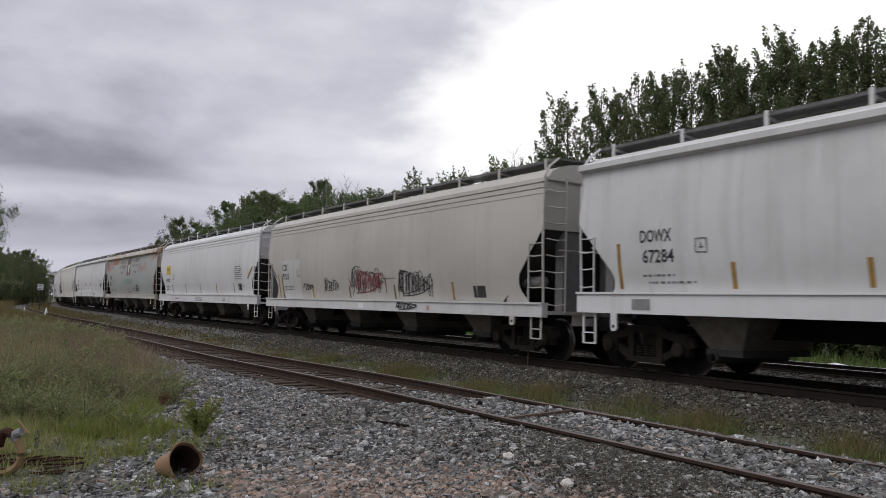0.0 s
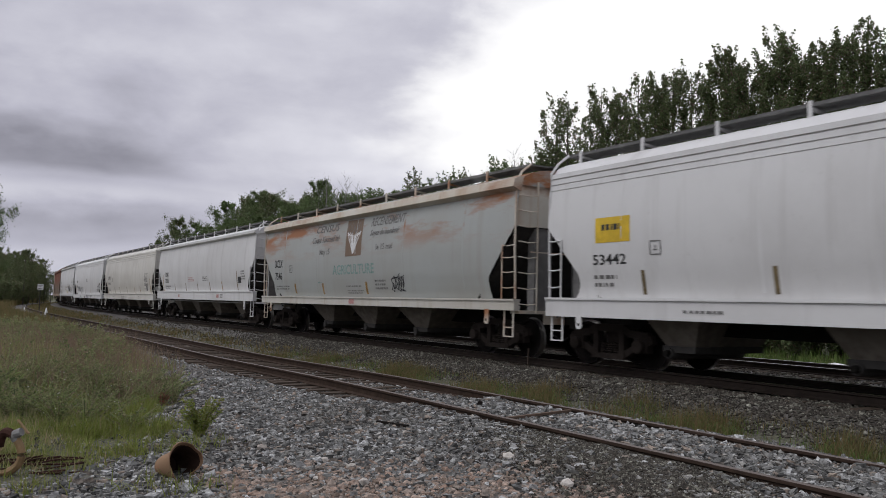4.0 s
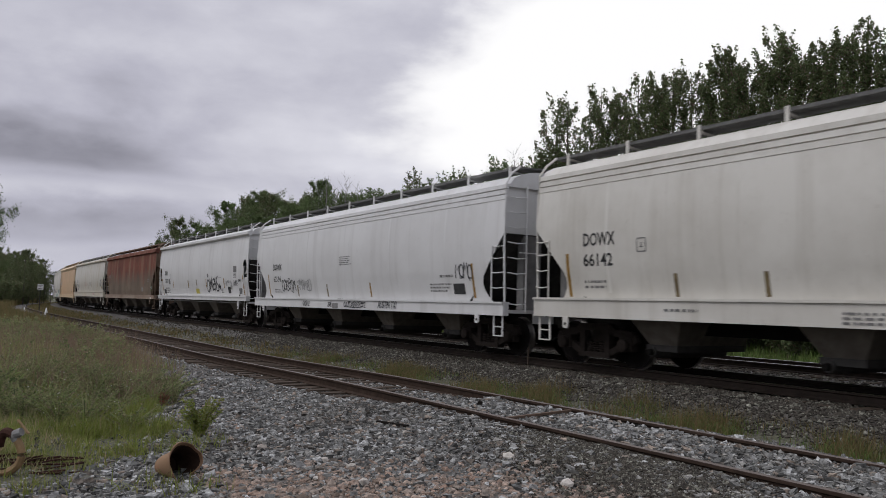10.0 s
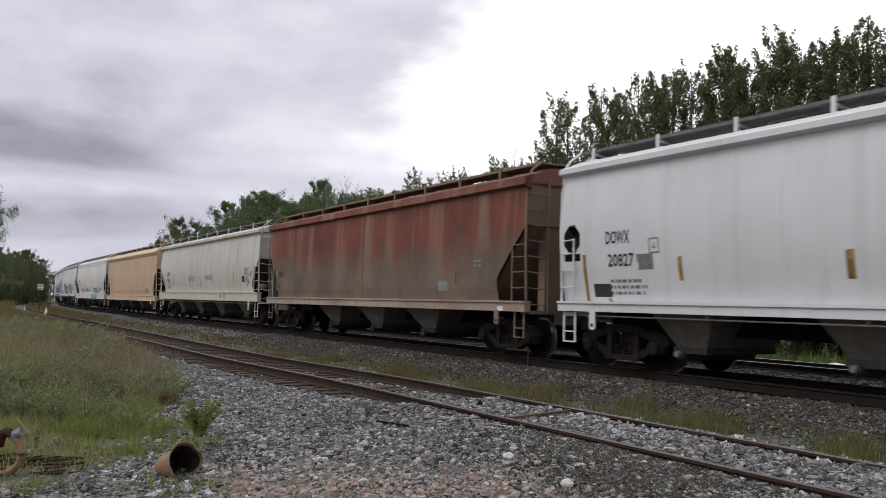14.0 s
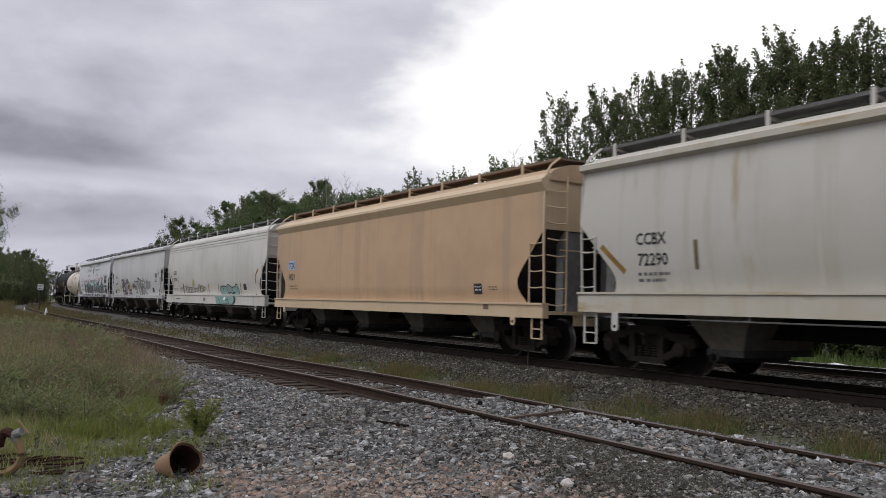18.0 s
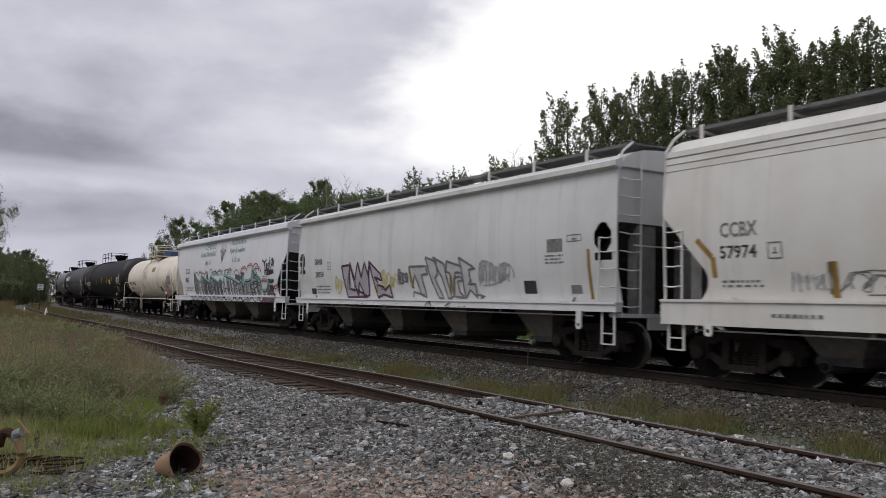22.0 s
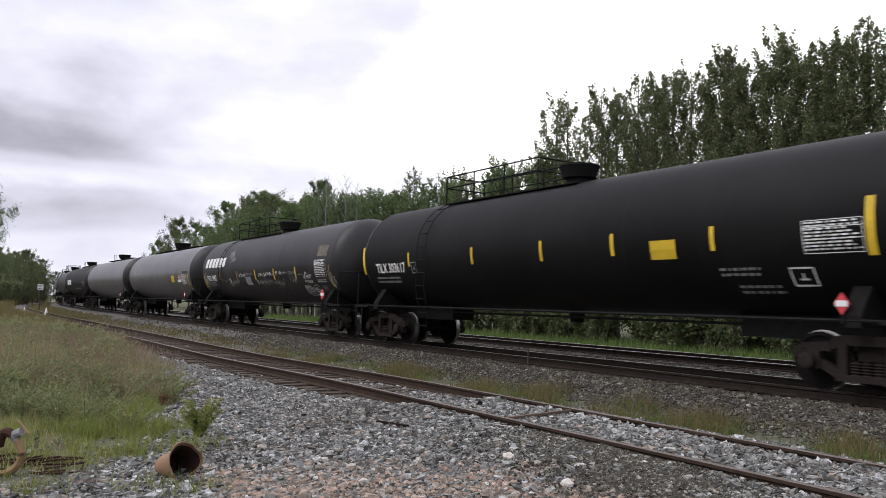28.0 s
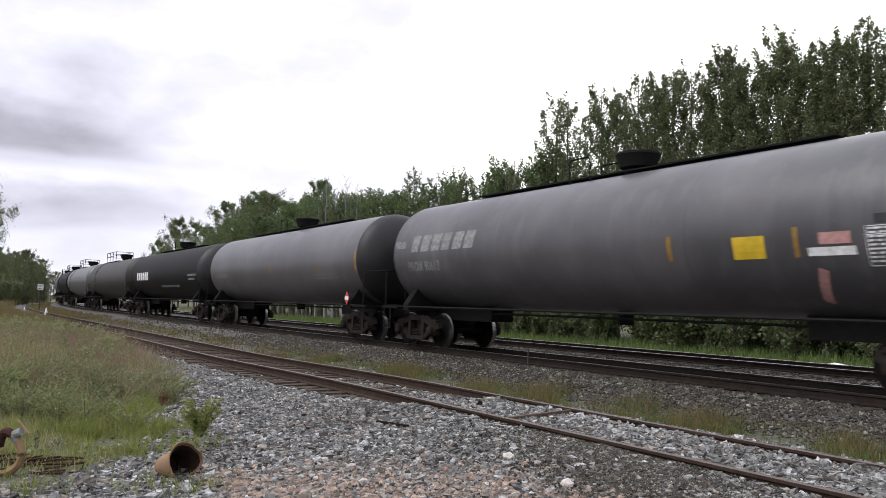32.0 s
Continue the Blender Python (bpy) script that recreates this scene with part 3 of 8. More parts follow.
def hopper_car(length, paint_mat, label, style="bead", sec=CURVED, cut="open", trim=None, roof_mat=None, walk_mat=None,
               sill_mat=None, chutes=4, top=4.0, cage=None, post_gap=1.78, caps=None, reservoir=None, sill_z=(0.97, 1.36), pipe=False, eave_mat=None):
    """A covered hopper of that length over its sills."""
    root = thing("hopper_car", label, "hopper car", "cars of the freight train")
    hl = length / 2
    trim, roof_mat, walk_mat, sill_mat = trim or paint_mat, roof_mat or paint_mat, walk_mat or GRATING, sill_mat or paint_mat
    eave_mat, sl, su, deck = eave_mat or trim, sill_z[0], sill_z[1], 4.09
    zs = [su] + [z for z in (1.4, 1.5, 1.6, 1.7, 1.8, 1.9, 2.0, 2.15, 2.3, 2.55, 2.75, 2.9, 3.1, 3.4, 3.7, 3.88) if z > su + 0.06] + [top]

    def inset(z):
        if cut == "hole":
            return 0.02
        if cut == "gov":
            return 0.02 if z >= 3.05 else (0.02 + (3.05 - z) * 0.92 if z > 1.85 else 1.124 - (1.85 - z) * 0.10)
        return OPENING(z)

    # side sheets
    b = Build()
    cols = 12
    for s in (-1, 1):
        o = len(b.v)
        xs_of = []
        for z in zs:
            e = hl - inset(z)
            if cut == "hole":
                xs = [-e, -e + 0.14, -e + 0.62, -e + 0.9] + [(-1 + 2 * k / 8) * (e - 0.9) for k in range(1, 8)] + [e - 0.9, e - 0.62, e - 0.14, e]
            else:
                xs = [-e + 2 * e * k / cols for k in range(cols + 1)]
            xs_of.append(xs)
        nc = len(xs_of[0])
        vs = [(x, s * sec(z), z) for z, xs in zip(zs, xs_of) for x in xs]
        fs = []
        for r in range(len(zs) - 1):
            for c in range(nc - 1):
                if cut == "hole" and c in (1, nc - 3) and 2.2 < (zs[r] + zs[r + 1]) / 2 < 2.95:
                    continue
                fs.append((r * nc + c, r * nc + c + 1, (r + 1) * nc + c + 1, (r + 1) * nc + c))
        b.add(vs, fs)
        if cut == "hole":
            for e in (-1, 1):
                for u, du in ((0.16, 1), (0.64, -1)):
                    for z, dz in ((2.3, 1), (2.9, -1)):
                        x = e * (hl - u)
                        b.add([(x, s * sec(z), z), (x - e * du * 0.16, s * sec(z), z), (x, s * sec(z + dz * 0.18), z + dz * 0.18)], [(0, 1, 2)])
    body = hang("body", b.mesh("body", paint_mat, True), root)
    # weld seams down the side
    b = Build()
    zz = zs[1:]
    b.add([(u, -(sec(z) + d), z) for z in zz for u, d in ((-0.05, -0.002), (-0.015, 0.005), (0.015, 0.005), (0.05, -0.002))],
          [(4 * i + j, 4 * i + j + 1, 4 * i + j + 5, 4 * i + j + 4) for i in range(len(zz) - 1) for j in range(3)])
    seam = b.mesh("weld_seam", paint_mat, True, False)
    k = -hl + 2.2
    while k < hl - 1.5:
        hang("weld_seam", seam, body, "", pose(k, 0, 0))
        k += 3.05
    # roof
    b = Build()
    prof = [(sec(top), top), (sec(top) - 0.04, top + 0.05), (1.36, top + 0.21), (1.12, top + 0.325), (0.9, top + 0.385), (0.5, top + 0.43), (0.0, top + 0.45)]
    full = [(-y, z) for y, z in prof] + [(y, z) for y, z in prof[-2::-1]]
    n = len(full)
    b.add([(x, y, z) for x in (-hl + 0.02, hl - 0.02) for y, z in full], [(i, i + 1, i + 1 + n, i + n) for i in range(n - 1)] + [tuple(range(n)), tuple(range(2 * n - 1, n - 1, -1))])
    roof = hang("roof", b.mesh("roof", roof_mat, True), root)
    for s in (-1, 1):
        if style == "bead":
            for z, out in ((3.68, 0.010), (3.81, 0.021), (3.94, 0.034)):
                e = Build()
                e.add([(x, s * (sec(z) + y), z + q) for x in (-hl + 0.02, hl - 0.02) for y, q in ((-0.03, 0.0), (out, 0.022), (out - 0.010, 0.120), (-0.03, 0.130))],
                      [(0, 1, 2, 3), (7, 6, 5, 4), (0, 4, 5, 1), (1, 5, 6, 2), (2, 6, 7, 3), (3, 7, 4, 0)])
                hang("bead", e.mesh("bead", roof_mat), roof)
        else:
            edge = {"lip": ((1.50, 3.94), (1.665, 4.00), (1.665, 4.105), (1.45, 4.19)), "gov": ((1.46, 3.85), (1.68, 3.955), (1.645, 4.14), (1.38, 4.22)),
                    "deep": ((1.53, 3.66), (1.70, 3.93), (1.69, 4.00), (1.42, 4.17))}[style]
            e = Build()
            e.add([(x, s * y, z) for x in (-hl + 0.02, hl - 0.02) for y, z in edge],
                  [(0, 1, 2, 3), (7, 6, 5, 4), (0, 4, 5, 1), (1, 5, 6, 2), (2, 6, 7, 3), (3, 7, 4, 0)])
            hang("eave", e.mesh("eave", eave_mat), roof)
    # trough hatch and the walkways beside it
    b = Build().box(-hl + 1.2, hl - 1.2, -0.32, 0.32, top + 0.40, top + 0.52)
    for k in range(7):
        x = -hl + 1.6 + k * (length - 3.2) / 6
        b.box(x - 0.05, x + 0.05, -0.36, 0.36, top + 0.40, top + 0.54)
    hang("roof_hatch", b.mesh("roof_hatch", roof_mat), roof)
    for s in (-1, 1):
        wk = Build()
        cs = [(0.60, 0.40), (0.60, 0.435), (1.095, 0.435), (1.095, 0.46), (1.115, 0.46), (1.115, 0.40)]
        k = len(cs)
        wk.add([(x, s * y, deck + z) for x in (-hl + 0.05, hl - 0.05) for y, z in cs], [(i, (i + 1) % k, (i + 1) % k + k, i + k) for i in range(k)] + [tuple(range(k)), tuple(range(2 * k - 1, k - 1, -1))])
        way = hang("walkway", wk.mesh("walkway", walk_mat), root)
        br = Build().box(-0.035, 0.035, 1.115, 1.15, deck + 0.13, deck + 0.49).bar((0, 1.12, deck + 0.37), (0, 0.66, deck + 0.32), 0.05, 0.04).mesh("bracket", trim)
        k = -hl + 0.5
        while k < hl - 0.2:
            hang("bracket", br, way, "", pose(k, 0, 0, 0, 0, 0 if s > 0 else 180))
            k += post_gap
    for s in (-1, 1):
        b = Build().box(s * hl, s * (hl - 0.5), -0.62, 0.62, deck + 0.40, deck + 0.44)
        hang("crossover_walkway", b.mesh("crossover_walkway", walk_mat), root)
    # sills
    for s in (-1, 1):
        b = Build().box(-hl, hl, s * 1.46, s * 1.625, sl, su - 0.012)
        b.box(-hl, hl, s * 1.44, s * 1.66, su - 0.04, su + 0.004)
        sill = hang("side_sill", b.mesh("side_sill", sill_mat), root)
        for x in (-hl + 1.05, hl - 1.05):
            b = Build().plate([(x - 0.08, sl + 0.02), (x + 0.08, sl + 0.02), (x + 0.08, 0.80), (x + 0.04, 0.76), (x - 0.04, 0.76), (x - 0.08, 0.80)], s * 1.60, s * 1.635)
            hang("towing_lug", b.mesh("towing_lug", trim), sill)
            b = Build().lathe([(s * 1.636, 0.035), (s * 1.640, 0.034)], "y", 10, (x, 0, 0.85))
            hang("lug_hole", b.mesh("lug_hole", UNDER), sill)
    if pipe:
        b = Build().tube([(-hl + 0.7, -1.54, sl - 0.085), (hl - 0.7, -1.54, sl - 0.085)], 0.016, 6)
        for k in range(6):
            x = -hl + 1.0 + k * (length - 2.0) / 5
            b.box(x - 0.02, x + 0.02, -1.56, -1.52, sl - 0.10, sl + 0.01)
        hang("air_pipe", b.mesh("air_pipe", ENDPOST), root)
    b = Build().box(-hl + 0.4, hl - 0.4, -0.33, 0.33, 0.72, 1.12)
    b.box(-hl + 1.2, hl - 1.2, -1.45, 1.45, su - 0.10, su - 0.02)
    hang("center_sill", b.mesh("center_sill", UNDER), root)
    # ends: slope sheet, end wall, post, platform, ladders
    for e in (-1, 1):
        b = Build()
        zt, zl = (3.05, 1.20) if cut == "gov" else (2.9, 1.20)
        xa, xb = hl - 0.10, hl - 0.10 - (zt - zl) * 0.90
        if cut == "hole":
            xb = hl - 1.5
        ys = 1.46
        b.add([(e * xa, -ys, zt), (e * xa, ys, zt), (e * xb, ys, zl), (e * xb, -ys, zl)], [(0, 1, 2, 3)])
        b.add([(e * (xa - 0.05), -ys, zt - 0.02), (e * (xa - 0.05), ys, zt - 0.02), (e * (xb - 0.05), ys, zl), (e * (xb - 0.05), -ys, zl)], [(3, 2, 1, 0)])
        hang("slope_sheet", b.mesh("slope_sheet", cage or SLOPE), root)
        b = Build()
        zz = [z for z in zs if z >= zt - 0.001] + [top]
        for z0, z1 in zip([zt] + zz, zz):
            if z1 > z0:
                b.add([(e * (hl - 0.08), y * 0.985 * sec(z), z) for z, y in ((z0, -1), (z0, 1), (z1, 1), (z1, -1))], [(0, 1, 2, 3)])
        b.add([(e * (hl - 0.08), y * 0.93 * sec(top), top + q) for q, y in ((0, -1), (0, 1), (0.14, 0.85), (0.14, -0.85))], [(0, 1, 2, 3)])
        hang("end_wall", b.mesh("end_wall", trim), root)
        b = Build().box(e * (hl - 0.12), e * (hl - 0.36), -0.95, -0.42, 1.02, top - 0.1)
        b.box(e * (hl - 0.12), e * (hl - 0.36), 0.42, 0.95, 1.02, top - 0.1)
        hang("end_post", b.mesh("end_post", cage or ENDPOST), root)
        b = Build().box(e * hl, e * (hl - 0.34), -1.46, 1.46, 1.02, 1.10)
        b.box(e * (hl - 0.02), e * (hl - 0.06), -0.7, 0.7, 0.78, 1.10)
        hang("end_platform", b.mesh("end_platform", trim), root)
        for s in (-1, 1):
            x0 = e * (hl - 0.045)
            b = Build().tube([(x0, s * 1.55, su), (x0, s * 1.59, 2.6), (x0, s * 1.58, 3.6), (x0, s * 1.56, 4.08), (x0 - e * 0.04, s * 1.40, 4.32), (x0 - e * 0.05, s * 1.12, deck + 0.44)], 0.027, 6)
            hang("corner_post", b.mesh("corner_post", trim), root)
            x1 = e * (hl - 0.48)
            b = Build().tube([(x1, s * 1.62, su), (x1, s * 1.63, 2.62)], 0.02, 6)
            for z in (1.62, 1.98, 2.32, 2.60):
                b.tube([(x0, s * 1.60, z), ((x0 + x1) / 2, s * 1.64, z - 0.02), (x1, s * 1.62, z)], 0.014, 5)
            hang("side_ladder", b.mesh("side_ladder", trim), root)
            b = Build()
            for x in (e * (hl - 0.12), e * (hl - 0.46)):
                b.bar((x, s * 1.54, sl + 0.02), (x, s * 1.54, 0.48), 0.045, 0.02)
            for z in (0.49, 0.70):
                b.bar((e * (hl - 0.12), s * 1.54, z), (e * (hl - 0.46), s * 1.54, z), 0.05, 0.025)
            hang("stirrup_step", b.mesh("stirrup_step", trim), root)
        xe = e * (hl + 0.02)
        s = -1 if e > 0 else 1
        b = Build().tube([(xe, s * 0.98, 1.05), (xe, s * 0.98, top + 0.1)], 0.02, 6)
        for k in range(9):
            z = 1.25 + 0.36 * k
            if z < top:
                b.tube([(xe - e * 0.05, s * 1.50, z), (xe, s * 1.25, z - 0.03), (xe, s * 0.98, z)], 0.014, 5)
        hang("end_ladder", b.mesh("end_ladder", trim), root)
        b = Build().bar((e * (hl + 0.05), -1.2, 2.45), (e * (hl + 0.05), 1.2, 2.45), 0.025, 0.025)
        hang("grab_rail", b.mesh("grab_rail", trim), root)
    if reservoir:
        b = Build().lathe([(hl - 1.25, 0.02), (hl - 1.2, 0.13), (hl - 0.5, 0.13), (hl - 0.45, 0.02)], "x", 16, (0, -1.15, 1.75))
        hang("air_reservoir", b.mesh("air_reservoir", reservoir, True), root, "pale steel air reservoir")
        b = Build().lathe([(hl + 0.03, 0.26), (hl + 0.05, 0.28), (hl + 0.07, 0.26)], "x", 20, (0, 0.55, 2.2), False)
        hang("brake_wheel", b.mesh("brake_wheel", trim, True), root)
    # discharge chutes
    at = hl - 1.34
    span = 2 * hl - 2.6 if chutes == 4 else 2 * (hl - 3.55)
    for k in range(chutes):
        x = -span / 2 + span * (k + 0.5) / chutes
        wid = 0.80 if chutes == 4 else span / chutes * 0.39
        b = Build()
        vs = [(x - wid, -1.35, 1.30), (x + wid, -1.35, 1.30), (x + wid, 1.35, 1.30), (x - wid, 1.35, 1.30), (x - 0.34, -0.95, 0.52), (x + 0.34, -0.95, 0.52), (x + 0.34, 0.95, 0.52), (x - 0.34, 0.95, 0.52)]
        b.add(vs, [(0, 1, 5, 4), (1, 2, 6, 5), (2, 3, 7, 6), (3, 0, 4, 7), (7, 6, 5, 4), (0, 3, 2, 1)])
        ch = hang("discharge_chute", b.mesh("discharge_chute", CHUTE), root)
        b = Build().box(x - 0.38, x + 0.38, -1.0, 1.0, 0.40, 0.52)
        b.lathe([(-1.05, 0.10), (-0.8, 0.12), (1.05, 0.12)], "y", 12, (x - 0.2, 0, 0.38))
        hang("outlet_gate", b.mesh("outlet_gate", SLOPE), ch)
        if chutes == 4:
            b = Build().lathe([(-1.14, 0.055), (-1.05, 0.065), (-1.0, 0.05)], "y", 12, (x - 0.2, 0, 0.38))
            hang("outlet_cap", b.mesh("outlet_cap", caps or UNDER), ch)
    sets = running_gear(root, at, hl, hl + 0.47)
    return root, Side(lambda z: 1.63 if z < su - 0.03 else sec(z), root), sets


def tank_car(length, tank_len, r, zc, paint_mat, label, trim=None, dome="low", rails=True, cradle=None, head_mat=None):
    """A tank car of that length over its strikers."""
    root = thing("tank_car", label, "tank car", "cars of the freight train")
    hl, tl = length / 2, tank_len / 2
    trim = trim or DARKSTEEL
    head = 0.75
    prof = [(tl - head + (2 * head - 2 * tl) * k / 6, r) for k in range(7)]
    shell = hang("tank", Build().lathe(prof, "x", 56, (0, 0, zc)).mesh("tank", paint_mat, True), root)
    for e in (-1, 1):
        prof = [(e * (tl - head * (1 - math.cos(math.pi / 2 * k / 10))), r * math.sin(math.pi / 2 * k / 10) + 0.001) for k in range(11)]
        dished = hang("tank_head", Build().lathe(prof, "x", 56, (0, 0, zc)).mesh("tank_head", head_mat or paint_mat, True), root)
        if head_mat:
            b = Build()
            on = lambda y, z: (e * (tl - head + head * math.sqrt(max(0.0, 1 - (y * y + (z - zc) ** 2) / (r * r))) + 0.012), -e * y, z)
            for y0, y1, z in ((-0.85, -0.15, zc + 0.62), (-0.62, -0.25, zc + 0.42), (-0.62, -0.02, zc + 0.33), (-0.62, -0.30, zc + 0.24)):
                y, h = y0, 0.10 if y1 - y0 > 0.65 else 0.045
                while y < y1:
                    d = h * 0.55
                    b.add([on(y, z), on(y + d, z), on(y + d, z + h), on(y, z + h)], [(0, 1, 2, 3)])
                    y += d + h * 0.25
            hang("stencil", b.mesh("stencil", LETTERDIM, fix=False), dished)
    for u in (-tl + head, -tl / 3, tl / 3, tl - head):
        b = Build().lathe([(u - 0.03, r + 0.0005), (u - 0.02, r + 0.003), (u + 0.02, r + 0.003), (u + 0.03, r + 0.0005)], "x", 56, (0, 0, zc))
        hang("weld_band", b.mesh("weld_band", paint_mat, True), shell)
    # stub sills and bolsters
    at = hl - 1.32
    for e in (-1, 1):
        b = Build().box(e * (hl - 4.0), e * hl, -0.36, 0.36, 0.76, 1.16)
        hang("stub_sill", b.mesh("stub_sill", cradle or UNDER), root)
        xb = e * at
        poly = [(-1.42, 1.00), (1.42, 1.00), (1.42, 1.18)] + [(1.05 * math.sin(a) * r / 1.05 * 0.9, zc - math.cos(a) * r * 0.98) for a in (0.9, 0.5, 0.0, -0.5, -0.9)] + [(-1.42, 1.18)]
        b = Build()
        vs = [(xb + d, y, z) for d in (-0.14, 0.14) for y, z in poly]
        k = len(poly)
        b.add(vs, [tuple(range(k)), tuple(range(2 * k - 1, k - 1, -1))] + [(i, i + k, (i + 1) % k + k, (i + 1) % k) for i in range(k)])
        hang("bolster", b.mesh("bolster", cradle or UNDER), root)
        b = Build().box(e * hl, e * (hl - 0.9), -1.48, 1.48, 1.05, 1.12)
        hang("end_platform", b.mesh("end_platform", trim), root)
        x0 = e * (hl - 0.18)
        for s in (-1, 1):
            xo = e * (hl + 0.16)
            b = Build().tube([(x0, s * 1.46, 1.08), (x0, s * 1.46, 2.06), (x0, s * 1.43, 2.16), (x0, s * 1.34, 2.19), (xo, s * 0.95, 2.19), (xo, s * 0.26, 2.19), (xo, s * 0.17, 2.16), (xo, s * 0.14, 2.06), (xo, s * 0.14, 1.08)], 0.022, 6)
            hang("end_handrail", b.mesh("end_handrail", trim), root)
            b = Build()
            for x in (e * (hl - 0.12), e * (hl - 0.50)):
                b.bar((x, s * 1.47, 1.10), (x, s * 1.47, 0.46), 0.04, 0.02)
            for z in (0.47, 0.72):
                b.bar((e * (hl - 0.12), s * 1.47, z), (e * (hl - 0.50), s * 1.47, z), 0.05, 0.025)
            hang("stirrup_step", b.mesh("stirrup_step", trim), root)
    for s in (-1, 1):
        b = Build().tube([(-hl + 0.8, s * 1.40, 1.10), (hl - 0.8, s * 1.40, 1.10)], 0.03, 6)
        hang("side_rail", b.mesh("side_rail", trim), root)
    b = Build().tube([(-hl + 2.6, -0.3, 0.98), (hl - 2.6, -0.3, 0.98)], 0.03, 6)
    b.lathe([(0.85, 0.16), (zc - r + 0.1, 0.2)], "z", 12)
    hang("brake_pipe", b.mesh("brake_pipe", UNDER), root)
    zt = zc + r
    flared = [(-0.12, 0.30), (0.10, 0.30), (0.14, 0.40), (0.38, 0.47), (0.41, 0.49), (0.45, 0.48), (0.47, 0.36), (0.48, 0.02)]
    if dome == "low":
        hang("valve_dome", Build().lathe([(zt + u, q) for u, q in flared], "z", 20).mesh("valve_dome", DARKSTEEL, True), root)
        b = Build().box(-4.85, 0.6, -0.66, -0.40, zt - 0.10, zt - 0.07)
        b.box(-4.85, 0.6, 0.40, 0.66, zt - 0.10, zt - 0.07)
        hang("top_walkway", b.mesh("top_walkway", trim), root)
    elif dome == "mid":
        hang("valve_dome", Build().lathe([(zt + u, q) for u, q in flared], "z", 20, (0.3, 0, 0)).mesh("valve_dome", DARKSTEEL, True), root)
        for y in (-0.5, 0.5):
            b = Build().tube([(-1.35, y, zt - 0.1), (-1.35, y, zt + 0.42), (-1.30, y, zt + 0.47), (-0.72, y, zt + 0.47), (-0.67, y, zt + 0.42), (-0.67, y, zt - 0.1)], 0.02, 5)
            hang("grab_rail", b.mesh("grab_rail", trim), root)
        b = Build().box(-5.2, 5.0, -0.35, -0.05, zt + 0.03, zt + 0.06)
        hang("top_walkway", b.mesh("top_walkway", trim), root)
    else:
        b = Build().lathe([(zt - 0.12, 0.44), (zt + 0.42, 0.44), (zt + 0.46, 0.36), (zt + 0.47, 0.02)], "z", 20)
        hang("valve_dome", b.mesh("valve_dome", plain("blue_dome", (0.05, 0.08, 0.16), 0.5)), root)
        b = Build().box(-1.0, 1.0, -1.15, 1.15, zt - 0.02, zt + 0.03)
        for x in (-0.9, 0.9):
            b.bar((x, -1.1, zt), (x, -0.95, zt - 0.5), 0.04, 0.04)
            b.bar((x, 1.1, zt), (x, 0.95, zt - 0.5), 0.04, 0.04)
        hang("top_platform", b.mesh("top_platform", trim), root)
    if rails:
        x0, x1 = (-4.8, -0.75) if dome == "low" else (-0.98, 0.98)
        yy = 0.65 if dome == "low" else 1.12
        for s in (-1, 1):
            b = Build()
            n = 3
            for k in range(n + 1):
                x = x0 + (x1 - x0) * k / n
                b.tube([(x, s * yy, zt - 0.08), (x, s * yy, zt + 0.68)], 0.022, 5)
            for z in (0.36, 0.68):
                b.tube([(x0, s * yy, zt + z), (x1, s * yy, zt + z)], 0.02, 5)
            hang("safety_railing", b.mesh("safety_railing", trim), root)
        for x in (x0, x1):
            b = Build()
            for z in (0.36, 0.68):
                b.tube([(x, -yy, zt + z), (x, yy, zt + z)], 0.02, 5)
            hang("railing_end", b.mesh("railing_end", trim), root)
    # ladder up the near side
    b = Build()
    lx = -1.2 if dome == "platform" else -4.6
    for u in (lx - 0.22, lx + 0.22):
        pts = [(u, -1.45, 0.45), (u, -1.47, 1.1)] + [(u, -(math.sqrt(max(0.0, r * r - (z - zc) ** 2)) + 0.10) if z > zc else -(r + 0.08), z) for z in (1.6, zc, zc + 0.5, zc + 0.9, zc + 1.2, zt - 0.08)]
        b.tube(pts, 0.018 if dome == "platform" else 0.011, 5)
    for k in range(10):
        z = 0.6 + k * 0.36
        if z < zt - 0.1:
            y = -(math.sqrt(max(0.0, r * r - (z - zc) ** 2)) + 0.10) if z > zc else -(1.47 if z < 1.3 else r + 0.08)
            b.tube([(lx - 0.22, y, z), (lx + 0.22, y, z)], 0.013, 5)
    if dome != "mid":
        hang("ladder", b.mesh("ladder", trim), root)
    sets = running_gear(root, at, hl, hl + 0.47)
    return root, Side(lambda z: math.sqrt(max(0.01, r * r - (z - zc) ** 2)), root), sets


# ---- the train ----
JOINTS = [5.5, -12.74, -30.92, -49.05, -66.75, -84.85, -102.87, -121.0, -138.05, -155.6, -173.75, -191.03, -208.28, -225.55, -243.0, -258.35,
          -277.0, -295.0, -313.1, -331.6, -350.1, -368.4, -386.6, -404.7, -422.8, -440.9]
# the point on each car from which its lettering is set out
ORIGINS = [-3.65, -21.95, -39.95, -57.85, -75.875, -93.875, -112, -129.65, -146.9, -164.65, -182.415, -199.765, -216.8,
           -233.8, -250.65, -267.55, -285.15, -303.15, -321.25, -339.5, -357.85, -376.1, -394.25, -412.35, -430.45]
TRAIN = []


def couple(k, made):
    """Takes car k into the train."""
    root, side, sets = made
    mid = (JOINTS[k] + JOINTS[k + 1]) / 2
    side.dx = ORIGINS[k] - mid
    TRAIN.append((root, mid, JOINTS[k] - JOINTS[k + 1], sets))
    return side


